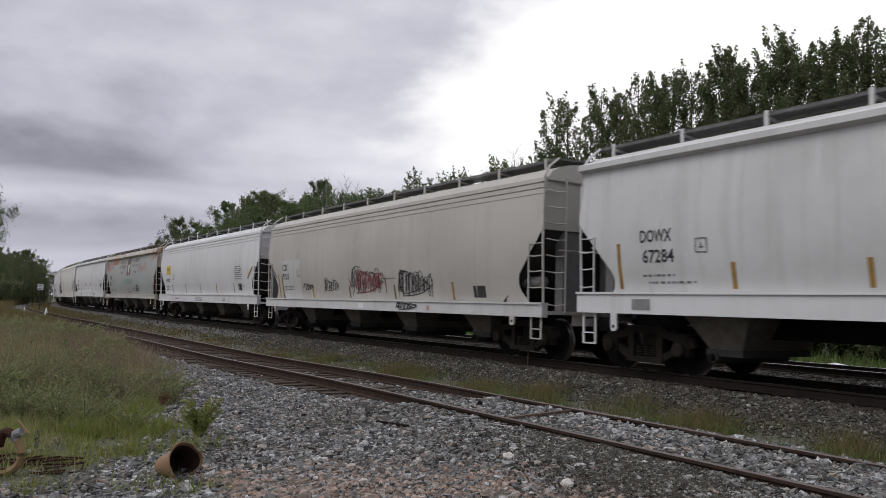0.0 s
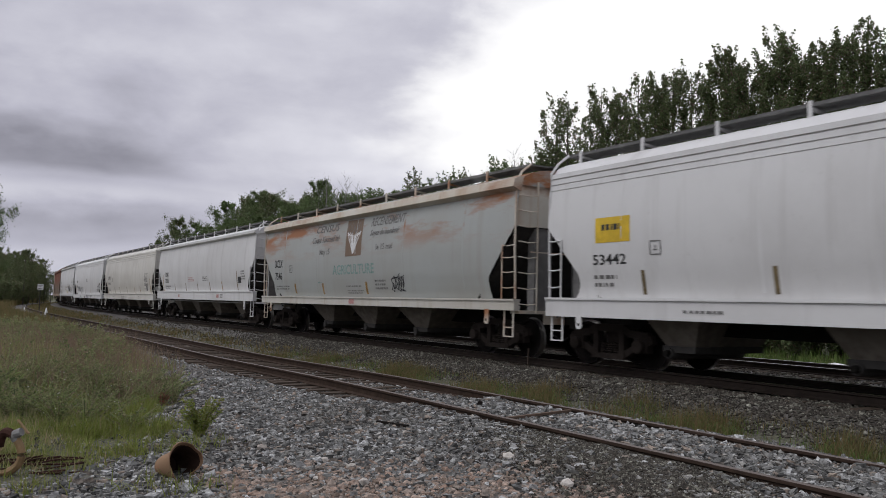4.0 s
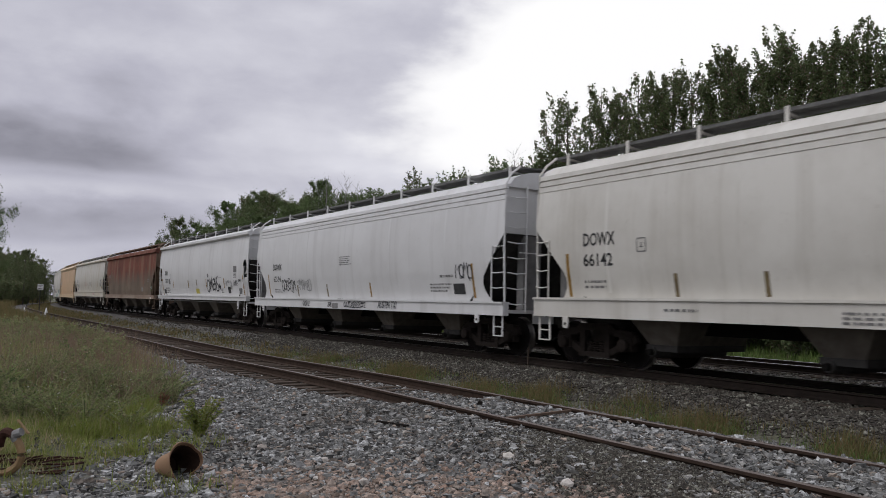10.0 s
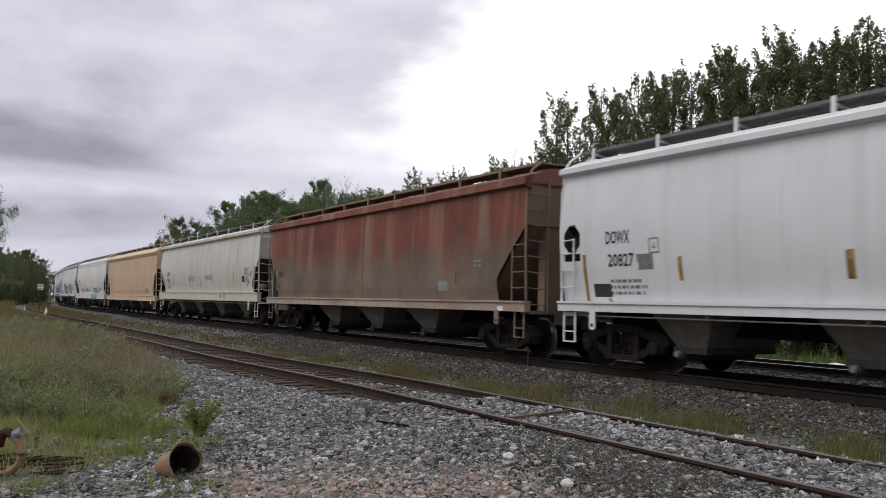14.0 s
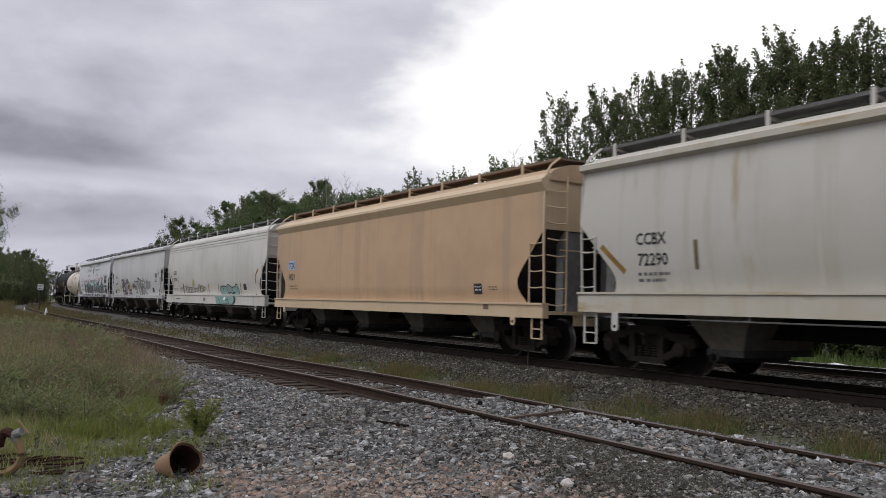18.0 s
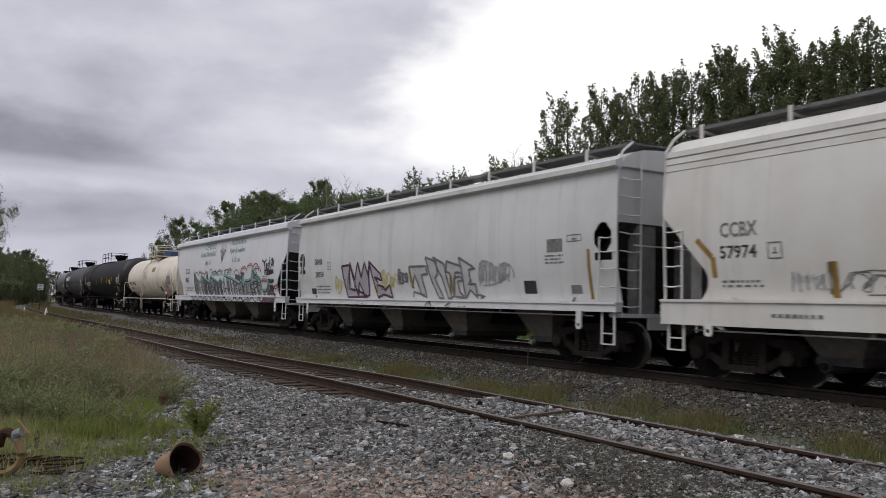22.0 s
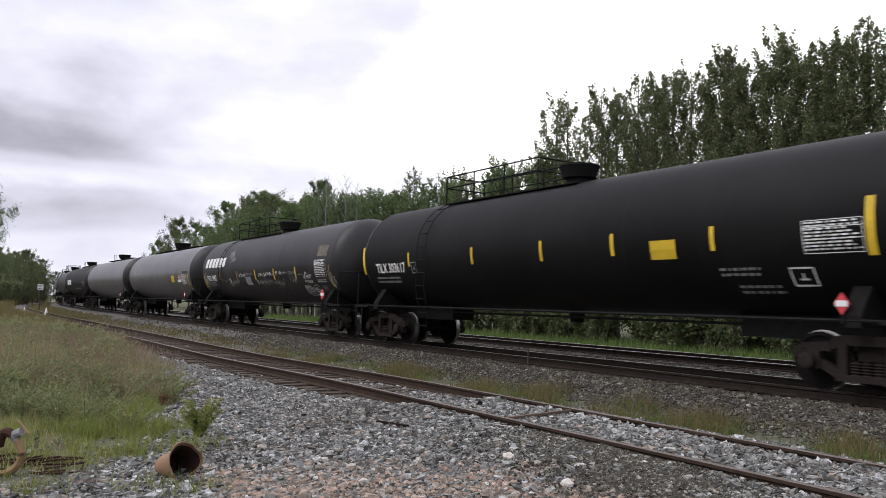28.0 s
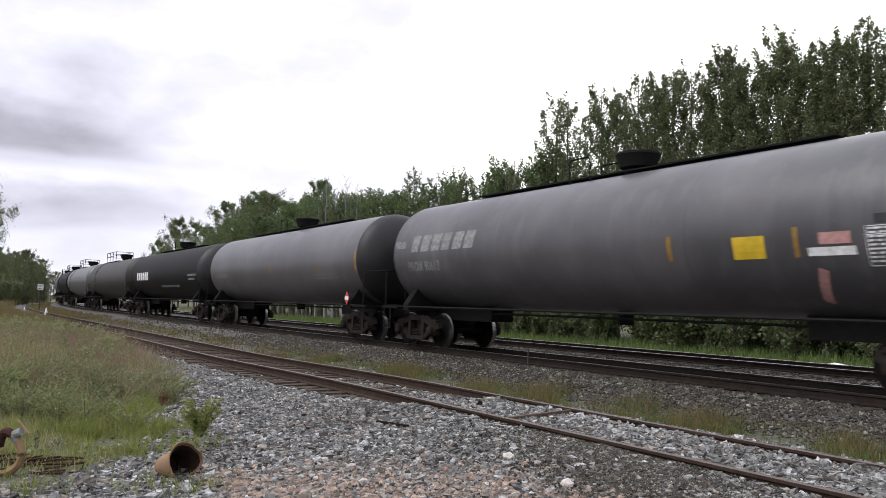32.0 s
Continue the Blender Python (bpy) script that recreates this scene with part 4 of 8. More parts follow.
def span(k):
    return JOINTS[k] - JOINTS[k + 1] - 1.12


LETTERMID = plain("dull_white_lettering", (0.45, 0.45, 0.44), 0.6, var=0.3, scale=12)
OLDYELLOW = plain("old_yellow", (0.46, 0.40, 0.08), 0.7, var=0.3)
SMEAR = plain("greasy_smear", (0.040, 0.037, 0.038), 0.55, var=0.6, scale=3)
FADETEAL = plain("faded_teal_spray", (0.22, 0.36, 0.33), 0.7, var=0.15, scale=2.5)
SPRAYLILAC = plain("lilac_grey_spray", (0.36, 0.345, 0.36), 0.7, var=0.25, scale=4)
SPRAYPALE = plain("pale_grey_spray", (0.43, 0.425, 0.42), 0.7, var=0.2, scale=4)
SPRAYOLIVE = plain("grey_green_spray", (0.19, 0.22, 0.19), 0.7, var=0.35, scale=5)
SPRAYSLATE = plain("slate_spray", (0.15, 0.15, 0.155), 0.7, var=0.4, scale=8)
SPRAYMAROON = plain("dull_maroon_spray", (0.11, 0.07, 0.085), 0.7, var=0.35, scale=5)
SPRAYSCARLET = plain("thin_red_spray", (0.42, 0.10, 0.075), 0.7, var=0.35, scale=9)
PALEYELLOW = plain("thin_yellow_spray", (0.52, 0.47, 0.22), 0.7, var=0.3, scale=9)
FADEDRED = plain("faded_red_print", (0.45, 0.24, 0.22), 0.7, var=0.3, scale=14)
SIGNBLUE = plain("pale_blue_panel", (0.36, 0.46, 0.62), 0.6, var=0.2)
RECT = [[(0, 0), (1, 0), (1, 1), (0, 1), (0, 0)], [(0.3, 0.35), (0.7, 0.35)], [(0.5, 0.35), (0.5, 0.7)]]
TAGLINES = [[(0.06, 0.62), (0.0, 0.35), (0.03, 0.1), (0.12, 0.05), (0.19, 0.25), (0.19, 0.55), (0.12, 0.70), (0.06, 0.62)],
            [(0.08, 0.93), (0.13, 0.96), (0.14, 0.86), (0.09, 0.84), (0.08, 0.93)],
            [(0.23, 0.08), (0.25, 0.75), (0.32, 0.3), (0.38, 0.8), (0.41, 0.1)], [(0.56, 0.72), (0.46, 0.65), (0.46, 0.15), (0.58, 0.2)], [(0.46, 0.42), (0.56, 0.46)],
            [(0.58, 0.1), (0.59, 0.78), (0.68, 0.15), (0.70, 0.8)], [(0.82, 0.85), (0.74, 0.75), (0.74, 0.5), (0.84, 0.38), (0.82, 0.12), (0.70, 0.1)],
            [(0.84, 0.3), (0.99, 0.3)], [(0.92, 0.45), (0.99, 0.3), (0.90, 0.16)], [(0.88, 0.4), (0.95, 0.2)]]


def wheat_emblem(sd, x, z, w, h, ground):
    """The faded census emblem: fanned ears of grain on a painted field."""
    sd.patch(x, x + w, z, z + h, ground, "emblem_field", 0.004)
    fan = [[(0.5, 0.05), (0.5 + d * 0.5, 0.55), (0.5 + d, 0.62 + 0.1 * abs(d)), (0.5 + d * 0.55, 0.40), (0.5, 0.05)] for d in (-0.42, -0.26, -0.1, 0.1, 0.26, 0.42)]
    tops = [[(u, 0.62), (u - 0.05, 0.85), (u + 0.08, 0.95), (u + 0.12, 0.72), (u, 0.62)] for u in (0.12, 0.34, 0.56, 0.78)]
    for k, s in enumerate(fan):
        sd.strokes([s], x, z, w, h, 0.045, LETTERFADE if ground is GOVWHITE else SIGNWHITE, "emblem_line", 0.007 + 0.0004 * k)
    for s in tops:
        sd.strokes([s], x, z, w, h, 0.035, LETTERFADE, "emblem_line", 0.006)


def placard(sd, x, z, w, h):
    """A red diamond placard with a white band, on a bracket at the car's side."""
    x += sd.dx
    c, k = x + w / 2, z + h / 2
    y = -1.47
    b = Build().plate([(c, z), (x + w, k), (c, z + h), (x, k)], y, y + 0.01)
    p = hang("placard", b.mesh("placard", PLACARDRED), sd.root, "red and white diamond hazard placard")
    b = Build().box(x + w * 0.12, x + w * 0.88, y - 0.006, y - 0.002, k - h * 0.13, k + h * 0.13)
    hang("placard_band", b.mesh("placard_band", SIGNWHITE), p)
    b = Build().bar((c, y + 0.03, 1.05), (c, y + 0.03, z + h), 0.04, 0.03)
    hang("placard_bracket", b.mesh("placard_bracket", DARKSTEEL), p)


def logo_blocks(sd, x, z, w, h, n, mat):
    """The owner's mark as slanting plain blocks."""
    step = w / n
    for k in range(n):
        a, c = x + k * step, step * (0.78 if k % 3 else 0.7)
        pts = [sd.at(a + p, z + q, 0.006) for p, q in ((0, 0), (c, 0), (c + 0.12 * h, h * 0.55), (c + 0.22 * h, h), (0.22 * h, h), (0.12 * h, h * 0.55))]
        hang("owner_mark", Build().add(pts, [(0, 1, 2, 5), (5, 2, 3, 4)]).mesh("owner_mark", mat, fix=False), sd.root)


def bubble_tag(sd):
    """Pale teal bubble letters with a black outline, running down over the sill."""
    sd.fill([(1.82, 1.71), (1.88, 1.78), (2.3, 1.81), (2.34, 1.64), (2.42, 1.77), (2.77, 1.77), (2.92, 1.87), (3.14, 1.82), (3.58, 1.72), (3.6, 1.81), (3.71, 1.72), (4.07, 1.75), (4.13, 1.85),
             (4.35, 1.86), (4.38, 1.71), (4.53, 1.68), (4.6, 1.57), (4.59, 1.40), (1.89, 1.40)], FADETEAL, 0.006)
    sd.fill([(1.67, 1.34), (3.36, 1.33), (3.7, 1.20), (3.8, 1.32), (4.38, 1.33), (4.47, 1.19), (4.38, 1.02), (3.84, 0.97), (3.43, 1.01), (2.3, 0.96), (1.8, 0.96)], FADETEAL, 0.036)
    sd.fill([(2.85, 1.42), (2.88, 1.80), (3.1, 1.80), (3.35, 1.62), (3.3, 1.42)], SPRAYGREY, 0.008)
    sd.fill([(2.75, 1.16), (2.95, 1.30), (3.2, 1.28), (3.1, 1.14)], SIGNWHITE, 0.038)
    sd.strokes([[(1.82, 1.44), (1.82, 1.71), (1.93, 1.78), (2.3, 1.79)], [(2.34, 1.57), (2.3, 1.71), (2.38, 1.79), (2.79, 1.77)],
                [(2.89, 1.51), (2.81, 1.7), (2.92, 1.86), (3.14, 1.84), (3.57, 1.72), (3.62, 1.57), (3.7, 1.48), (4.0, 1.51)],
                [(3.58, 1.81), (3.64, 1.72), (4.04, 1.75), (4.13, 1.85), (4.36, 1.86), (4.38, 1.73), (4.54, 1.67), (4.6, 1.51), (4.54, 1.40)],
                [(2.92, 1.51), (3.07, 1.44), (3.29, 1.51), (3.5, 1.45), (3.94, 1.46)]], 0, 0, 1, 1, 0.045, SPRAYBLACK, off=0.012)
    sd.strokes([[(1.67, 1.33), (1.8, 0.99)], [(3.22, 1.13), (3.5, 1.17), (3.7, 0.99)], [(4.22, 1.31), (4.47, 1.22), (4.38, 1.1), (4.22, 0.98)], [(2.1, 1.2), (2.25, 1.1), (2.3, 1.0)]], 0, 0, 1, 1, 0.04, SPRAYBLACK, off=0.042)
    sd.strokes([[(4.25, 1.62), (4.4, 1.62)], [(4.33, 1.62), (4.34, 1.5)], [(4.4, 1.55), (4.48, 1.5)]], 0, 0, 1, 1, 0.02, SPRAYBLACK, off=0.012)


def angular_tag(sd):
    """Angular letters, pale grey inside a dark purple outline."""
    first = [(-4.48, 2.35), (-3.88, 2.37), (-4.02, 1.61), (-3.39, 1.55), (-2.84, 1.38), (-4.23, 1.34)]
    middle = [(-3.88, 2.46), (-3.57, 1.89), (-3.31, 2.45), (-3.12, 1.94), (-2.84, 2.43), (-2.64, 1.99), (-2.53, 2.44), (-2.7, 1.42), (-3.0, 1.36), (-3.29, 1.84), (-3.47, 1.38)]
    last = [(-2.53, 2.44), (-1.84, 2.05), (-1.78, 1.85), (-2.26, 1.97), (-2.05, 1.8), (-2.09, 1.73), (-1.71, 1.66), (-1.67, 1.55), (-1.35, 1.72), (-1.24, 1.35), (-1.77, 1.44), (-2.15, 1.35), (-2.23, 1.58)]
    for k, shape in enumerate((first, middle, last)):
        sd.fill(shape, SPRAYLILAC, 0.005 + 0.001 * k)
        sd.strokes([shape + shape[:1]], 0, 0, 1, 1, 0.075, SPRAYPURPLE, off=0.012)
    sd.strokes([[(-2.12, 1.72), (-2.18, 1.42)]], 0, 0, 1, 1, 0.08, OCHRE, off=0.013)
    sd.strokes([[(-4.2, 1.6), (-3.95, 2.2)], [(-3.75, 1.5), (-3.6, 1.85)], [(-1.9, 1.6), (-1.55, 1.6)]], 0, 0, 1, 1, 0.06, LETTERFADE, off=0.011)
    sd.strokes([[(-3.2, 1.33), (-3.2, 1.13)], [(-2.85, 1.33), (-2.86, 1.14)], [(-1.45, 1.33), (-1.44, 1.13)], [(-4.35, 1.33), (-4.36, 1.18)]], 0, 0, 1, 1, 0.04, SPRAYPURPLE, off=0.034)
    for x, z, w, h, seed in ((-5.02, 1.42, 0.42, 0.65, 3), (-1.75, 1.55, 0.7, 0.65, 4)):
        sd.tangle(x, z, w, h, 0.055, PALEYELLOW, seed, 3, 0.004)


def outline_tag(sd):
    """Large hollow letters in a broad grey outline, rust showing through in places."""
    shapes = ([(-0.13, 2.22), (0.78, 2.21), (0.85, 2.01), (0.53, 1.98), (0.68, 1.37), (0.41, 1.44), (0.18, 1.99), (-0.05, 1.65)],
              [(0.78, 2.45), (1.32, 2.32), (1.35, 1.99), (1.2, 1.87), (1.53, 1.35), (1.3, 1.35), (1.04, 1.8), (0.94, 2.04)],
              [(1.16, 2.44), (1.71, 2.24), (1.77, 1.95), (1.92, 1.35), (1.74, 1.35), (1.56, 1.89), (1.37, 2.12)],
              [(1.82, 2.31), (2.5, 2.16), (2.5, 2.0), (2.19, 2.01), (2.06, 1.42), (1.89, 1.37), (1.96, 1.99), (1.79, 2.04)],
              [(2.13, 1.88), (2.4, 1.9), (2.52, 1.81), (2.27, 1.78), (2.33, 1.51), (2.54, 1.36), (2.05, 1.4)],
              [(2.4, 2.39), (3.11, 2.09), (2.82, 2.07), (2.86, 1.8), (2.72, 1.7), (3.06, 1.71), (3.06, 1.37), (2.8, 1.57), (2.56, 1.35), (2.5, 2.08)])
    for k, shape in enumerate(shapes):
        sd.fill(shape, SPRAYPALE, 0.005 + 0.0006 * k)
        sd.strokes([shape + shape[:1]], 0, 0, 1, 1, 0.065, SPRAYSLATE, off=0.012)
    sd.strokes([[(-0.10, 2.15), (0.0, 1.7), (0.02, 1.62)], [(1.98, 1.95), (2.02, 1.45)]], 0, 0, 1, 1, 0.085, OCHRE, off=0.013)
    sd.strokes([[(-0.05, 1.36), (0.02, 1.52), (0.58, 1.42)], [(3.0, 1.45), (3.4, 1.42), (3.2, 1.36)]], 0, 0, 1, 1, 0.05, SPRAYSLATE, off=0.012)
    sd.strokes([[(0.9, 1.14), (1.1, 1.3), (1.2, 1.14)], [(1.9, 1.14), (2.2, 1.3)], [(2.5, 1.3), (2.52, 1.13)], [(2.75, 1.14), (2.85, 1.3)]], 0, 0, 1, 1, 0.045, SPRAYSLATE, off=0.034)
    sd.tangle(-0.78, 1.70, 0.55, 0.5, 0.03, SPRAYSLATE, 5, 6)
    sd.tangle(3.28, 1.60, 1.15, 0.72, 0.045, SPRAYGREY, 6, 7)


def long_tag(sd):
    """A long piece: a teal crest over grey letters, red and black arcs above, black loops below."""
    rnd = random.Random(9)
    crest = [(-5.19, 2.54), (-4.58, 2.15), (-4.01, 2.03), (-3.84, 2.38), (-3.39, 2.22), (-2.46, 2.0), (-2.31, 2.28), (-1.77, 2.17), (-1.03, 1.97), (-0.76, 2.14), (-0.22, 1.95), (-0.1, 2.33), (0.41, 2.23), (0.89, 2.17),
             (1.34, 2.07), (1.99, 1.9), (2.29, 2.05), (2.64, 1.78), (2.87, 2.03), (3.24, 2.02), (3.67, 2.11), (3.76, 2.52), (4.09, 2.3), (4.48, 2.18), (4.75, 2.07), (4.86, 1.62), (5.21, 1.59), (5.49, 1.74), (5.62, 1.92), (5.72, 1.82)]
    for k, (p, q) in enumerate(zip(crest, crest[1:])):
        n = 1 if q[0] - p[0] < 0.4 else 2
        for j in range(n):
            a, c = p[0] + (q[0] - p[0]) * j / n, p[0] + (q[0] - p[0]) * (j + 1) / n
            za, zc = p[1] + (q[1] - p[1]) * j / n, p[1] + (q[1] - p[1]) * (j + 1) / n
            lean = rnd.uniform(-0.12, 0.12)
            sd.fill([(a, za - 0.03), (c, zc - 0.03), (c + lean, 1.38), (a + lean, 1.38)], rnd.choice((SPRAYGREY, SPRAYOLIVE, SPRAYOLIVE, GOVWHITE, SPRAYGREY, SPRAYSLATE)), 0.004 + 0.0004 * (k % 5))
    for shape in ([(1.45, 2.1), (1.5, 2.3), (1.9, 2.28), (2.25, 2.2), (2.4, 2.38), (2.75, 2.35), (2.7, 1.95), (2.0, 1.98)], [(-3.0, 2.1), (-2.95, 2.4), (-2.7, 2.4), (-2.6, 2.1)], [(5.3, 1.38), (5.45, 1.6), (5.9, 1.62), (6.25, 1.38)]):
        sd.fill(shape, SPRAYMAROON, 0.0075)
    sd.fill([(2.48, 2.02), (2.52, 2.2), (2.66, 2.24), (2.76, 2.1), (2.72, 1.88), (2.58, 1.84)], FADETEAL, 0.0105)
    sd.fill([(3.85, 2.32), (4.1, 2.24), (4.7, 2.12), (4.82, 1.75), (4.4, 1.95), (3.85, 2.1)], FADETEAL, 0.0085)
    sd.strokes([crest], 0, 0, 1, 1, 0.085, SPRAYTEAL, off=0.012)
    sd.strokes([[(u - 0.02, v - 0.075) for u, v in crest]], 0, 0, 1, 1, 0.05, SPRAYBLACK, off=0.013)
    ring = lambda x, z, r, a0, a1: [(x + r * math.cos(a0 + (a1 - a0) * i / 9), z + 0.75 * r * math.sin(a0 + (a1 - a0) * i / 9)) for i in range(10)]
    for k, (x, z, r) in enumerate(((-4.03, 2.34, 0.30), (-2.97, 2.32, 0.28), (-0.77, 2.34, 0.30), (0.76, 2.38, 0.28), (2.68, 2.36, 0.36), (3.5, 2.45, 0.38), (4.40, 2.25, 0.45), (5.07, 1.84, 0.28), (6.42, 1.5, 0.32))):
        sd.strokes([ring(x, z, r, 0.1, 3.1), ring(x + 0.06, z - 0.02, r * 0.8, 0.3, 2.7)], 0, 0, 1, 1, 0.035, SPRAYSCARLET, off=0.0085)
        sd.strokes([ring(x - 0.12, z - 0.06, r * 0.9, 0.5, 3.3)], 0, 0, 1, 1, 0.025, SPRAYBLACK, off=0.009)
    for x, z, r in ((-4.69, 2.32, 0.26), (-3.57, 2.26, 0.26), (-2.16, 2.42, 0.24), (-1.47, 2.28, 0.27), (0.28, 2.36, 0.26), (1.67, 2.24, 0.33), (2.29, 2.16, 0.24), (4.2, 2.42, 0.36), (5.39, 1.84, 0.16), (6.5, 1.48, 0.42)):
        sd.strokes([ring(x, z, r, 0.0, 3.2)], 0, 0, 1, 1, 0.04, SPRAYBLACK, off=0.010)
    # the letters' inner loops, and the squiggle along the sill
    u = -5.05
    while u < 5.3:
        top = min((abs(u - p[0]), p[1]) for p in crest)[1] - 0.2
        wide = rnd.uniform(0.22, 0.40)
        pts, z, way = [], top, 1
        while z > 1.42:
            pts += [(u + wide * (0.5 + rnd.uniform(0.2, 0.6) * way), z + rnd.uniform(0.0, 0.08)), (u + wide * (0.5 + 0.6 * way), z - 0.06), (u + wide * (0.5 + rnd.uniform(0.0, 0.3) * way), z - 0.09)]
            z, way = z - rnd.uniform(0.09, 0.26), -way
        if len(pts) > 3:
            sd.strokes([pts], 0, 0, 1, 1, rnd.uniform(0.03, 0.05), SPRAYBLACK, off=0.014, soft=2)
        sd.strokes([[(u - 0.06, 1.40), (u - 0.02 + rnd.uniform(-0.1, 0.1), (1.4 + top) / 2), (u - 0.04, top + 0.1)]], 0, 0, 1, 1, 0.06, SPRAYBLACK, off=0.0135)
        u += wide + rnd.uniform(0.12, 0.3)
    wave = [(-5.4 + 0.16 * i, 1.22 + 0.09 * math.sin(i * 1.3) + 0.03 * rnd.uniform(-1, 1)) for i in range(68)]
    sd.strokes([wave, [(p, q - 0.06 + 0.05 * math.sin(p * 5)) for p, q in wave]], 0, 0, 1, 1, 0.03, SPRAYBLACK, off=0.034)
    sd.fill([(5.3, 1.12), (5.3, 1.32), (6.6, 1.32), (6.6, 1.12)], SPRAYMAROON, 0.036)
    # a throw-up in thick black spray beside it
    sd.strokes([[(4.95, 2.80), (5.25, 2.70), (5.45, 2.82)], [(5.2, 2.72), (5.32, 2.42), (5.25, 2.35)], [(5.42, 2.68), (5.46, 2.40)], [(5.42, 2.66), (5.55, 2.62), (5.48, 2.52), (5.60, 2.40)],
                [(5.76, 2.66), (5.64, 2.64), (5.66, 2.42), (5.80, 2.44)], [(5.64, 2.54), (5.74, 2.55)], [(5.80, 2.92), (5.84, 2.50), (5.98, 2.48)], [(6.02, 2.62), (5.96, 2.75), (6.08, 2.84), (6.16, 2.68), (6.10, 2.52), (6.02, 2.62)],
                [(6.1, 2.86), (6.30, 2.66)], [(6.20, 2.78), (6.24, 2.50)]], 0, 0, 1, 1, 0.075, SPRAYBLACK, off=0.008, soft=1)
    sd.tangle(5.35, 2.18, 0.85, 0.24, 0.05, SPRAYBLACK, 15, 6)
    sd.tangle(5.62, 1.84, 0.55, 0.20, 0.045, SPRAYBLACK, 16, 5)


sd = couple(0, hopper_car(span(0), PALE, "pale grey covered hopper car on the main line", "lip", sill_mat=WHITE, sill_z=(1.10, 1.51)))
sd.words('DOWX', -6.83, 2.44, 0.23, LETTER, 0.75)
sd.words('67284', -6.79, 2.06, 0.24, LETTER, 0.75)
sd.strokes(RECT, -5.55, 2.21, 0.24, 0.24, 0.025, LETTERFADE, "stencil_box")
sd.bars(-6.81, 1.76, 0.93, 0.08, 1, LETTERFADE, 3)
sd.bars(-6.69, 1.63, 1.35, 0.08, 1, LETTERFADE, 4)
sd.patch(-7.44, -7.35, 1.57, 2.44, OCHRE, "reflector_stripe")
sd.patch(-4.85, -4.76, 1.57, 2.02, OCHRE, "reflector_stripe")
sd.patch(-2.55, -2.46, 1.58, 2.01, OCHRE, "reflector_stripe")
sd.patch(-7.01, -6.56, 1.18, 1.38, SILLTAG, 'sill_tag', 0.005)
sd = couple(1, hopper_car(span(1), BEIGE, "dusty beige covered hopper car with spray tags", "bead", sill_mat=PALE, reservoir=ENDPOST, sill_z=(0.96, 1.28)))
sd.patch(-6.84, -5.15, 1.29, 2.70, FRESHPAINT, 'fresh_paint_panel', 0.003)
sd.words('CCBX', -6.84, 2.31, 0.24, LETTER, 0.51)
sd.words('71033', -6.84, 1.98, 0.22, LETTER, 0.60)
sd.bars(-6.80, 1.54, 1.19, 0.19, 2, LETTERFADE, 4)
sd.strokes(RECT, -5.42, 2.07, 0.22, 0.24, 0.025, LETTERFADE, "stencil_box")
sd.patch(-7.32, -7.23, 1.31, 2.20, OCHRE, "reflector_stripe")
sd.strokes([[(-8.08, 2.58), (-7.44, 2.05)]], 0, 0, 1, 1, 0.1, LETTERFADE, 'reflector_stripe')
sd.tangle(-4.83, 1.56, 0.72, 0.28, 0.022, SPRAYBLACK, 3, 4)
sd.tangle(-3.02, 1.50, 1.05, 0.50, 0.02, SPRAYBLACK, 4, 6)
sd.tangle(-0.86, 1.38, 2.05, 1.00, 0.028, SPRAYBLACK, 5, 8)
sd.tangle(-0.50, 1.42, 1.55, 0.80, 0.026, SPRAYRED, 6, 7, 0.009)
sd.strokes([[(-1.15, 1.62), (-0.88, 1.95)], [(-1.15, 1.95), (-0.9, 1.65)]], 0, 0, 1, 1, 0.03, SPRAYRED)
sd.tangle(2.17, 1.32, 1.72, 0.84, 0.028, SPRAYBLACK, 7, 7)
sd.tangle(2.20, 1.40, 1.30, 0.78, 0.024, SPRAYBLACK, 8, 5, 0.009)
sd.tangle(2.25, 1.00, 1.05, 0.25, 0.028, SPRAYBLACK, 9, 5)
sd.patch(-1.19, -1.10, 1.32, 1.70, OLIVESTRIPE, "reflector_stripe")
sd.patch(1.79, 1.88, 1.31, 1.72, OLIVESTRIPE, "reflector_stripe")
sd.patch(-4.13, -4.04, 1.31, 1.78, OCHRE, "reflector_stripe")
sd.patch(4.88, 4.97, 1.31, 1.77, OCHRE, "reflector_stripe")
sd.patch(-6.97, -6.88, 1.31, 2.15, OCHRE, "reflector_stripe")
sd.bars(0.93, 1.85, 1.30, 0.08, 1, LETTERFADE, 21)
sd.patch(5.84, 6.36, 1.38, 1.67, LETTER, 'stencil_panel', 0.005)
sd.patch(-0.24, 0.12, 1.01, 1.17, SIGNWHITE, 'sill_tag', 0.005)
sd.patch(3.86, 3.98, 1.03, 1.15, FADEDRED, 'sill_tag', 0.005)
sd = couple(2, hopper_car(span(2), WHITE, "clean white covered hopper car", "bead", sill_z=(1.00, 1.39)))
sd.patch(-7.05, -6.11, 2.49, 2.99, YELLOW, 'sign_panel', 0.005)
sd.bars(-6.87, 2.61, 0.61, 0.24, 1, LETTER, 3)
sd.words('53442', -7.14, 2.06, 0.20, LETTER, 0.91)
sd.bars(-7.15, 1.55, 0.70, 0.30, 2, LETTERFADE, 5)
sd.strokes(RECT, -5.61, 2.21, 0.25, 0.25, 0.025, LETTERFADE, "stencil_box")
sd.patch(-5.88, -5.79, 1.47, 1.93, OLIVESTRIPE, "reflector_stripe")
sd.patch(-3.09, -3.00, 1.48, 1.93, OLIVESTRIPE, "reflector_stripe")
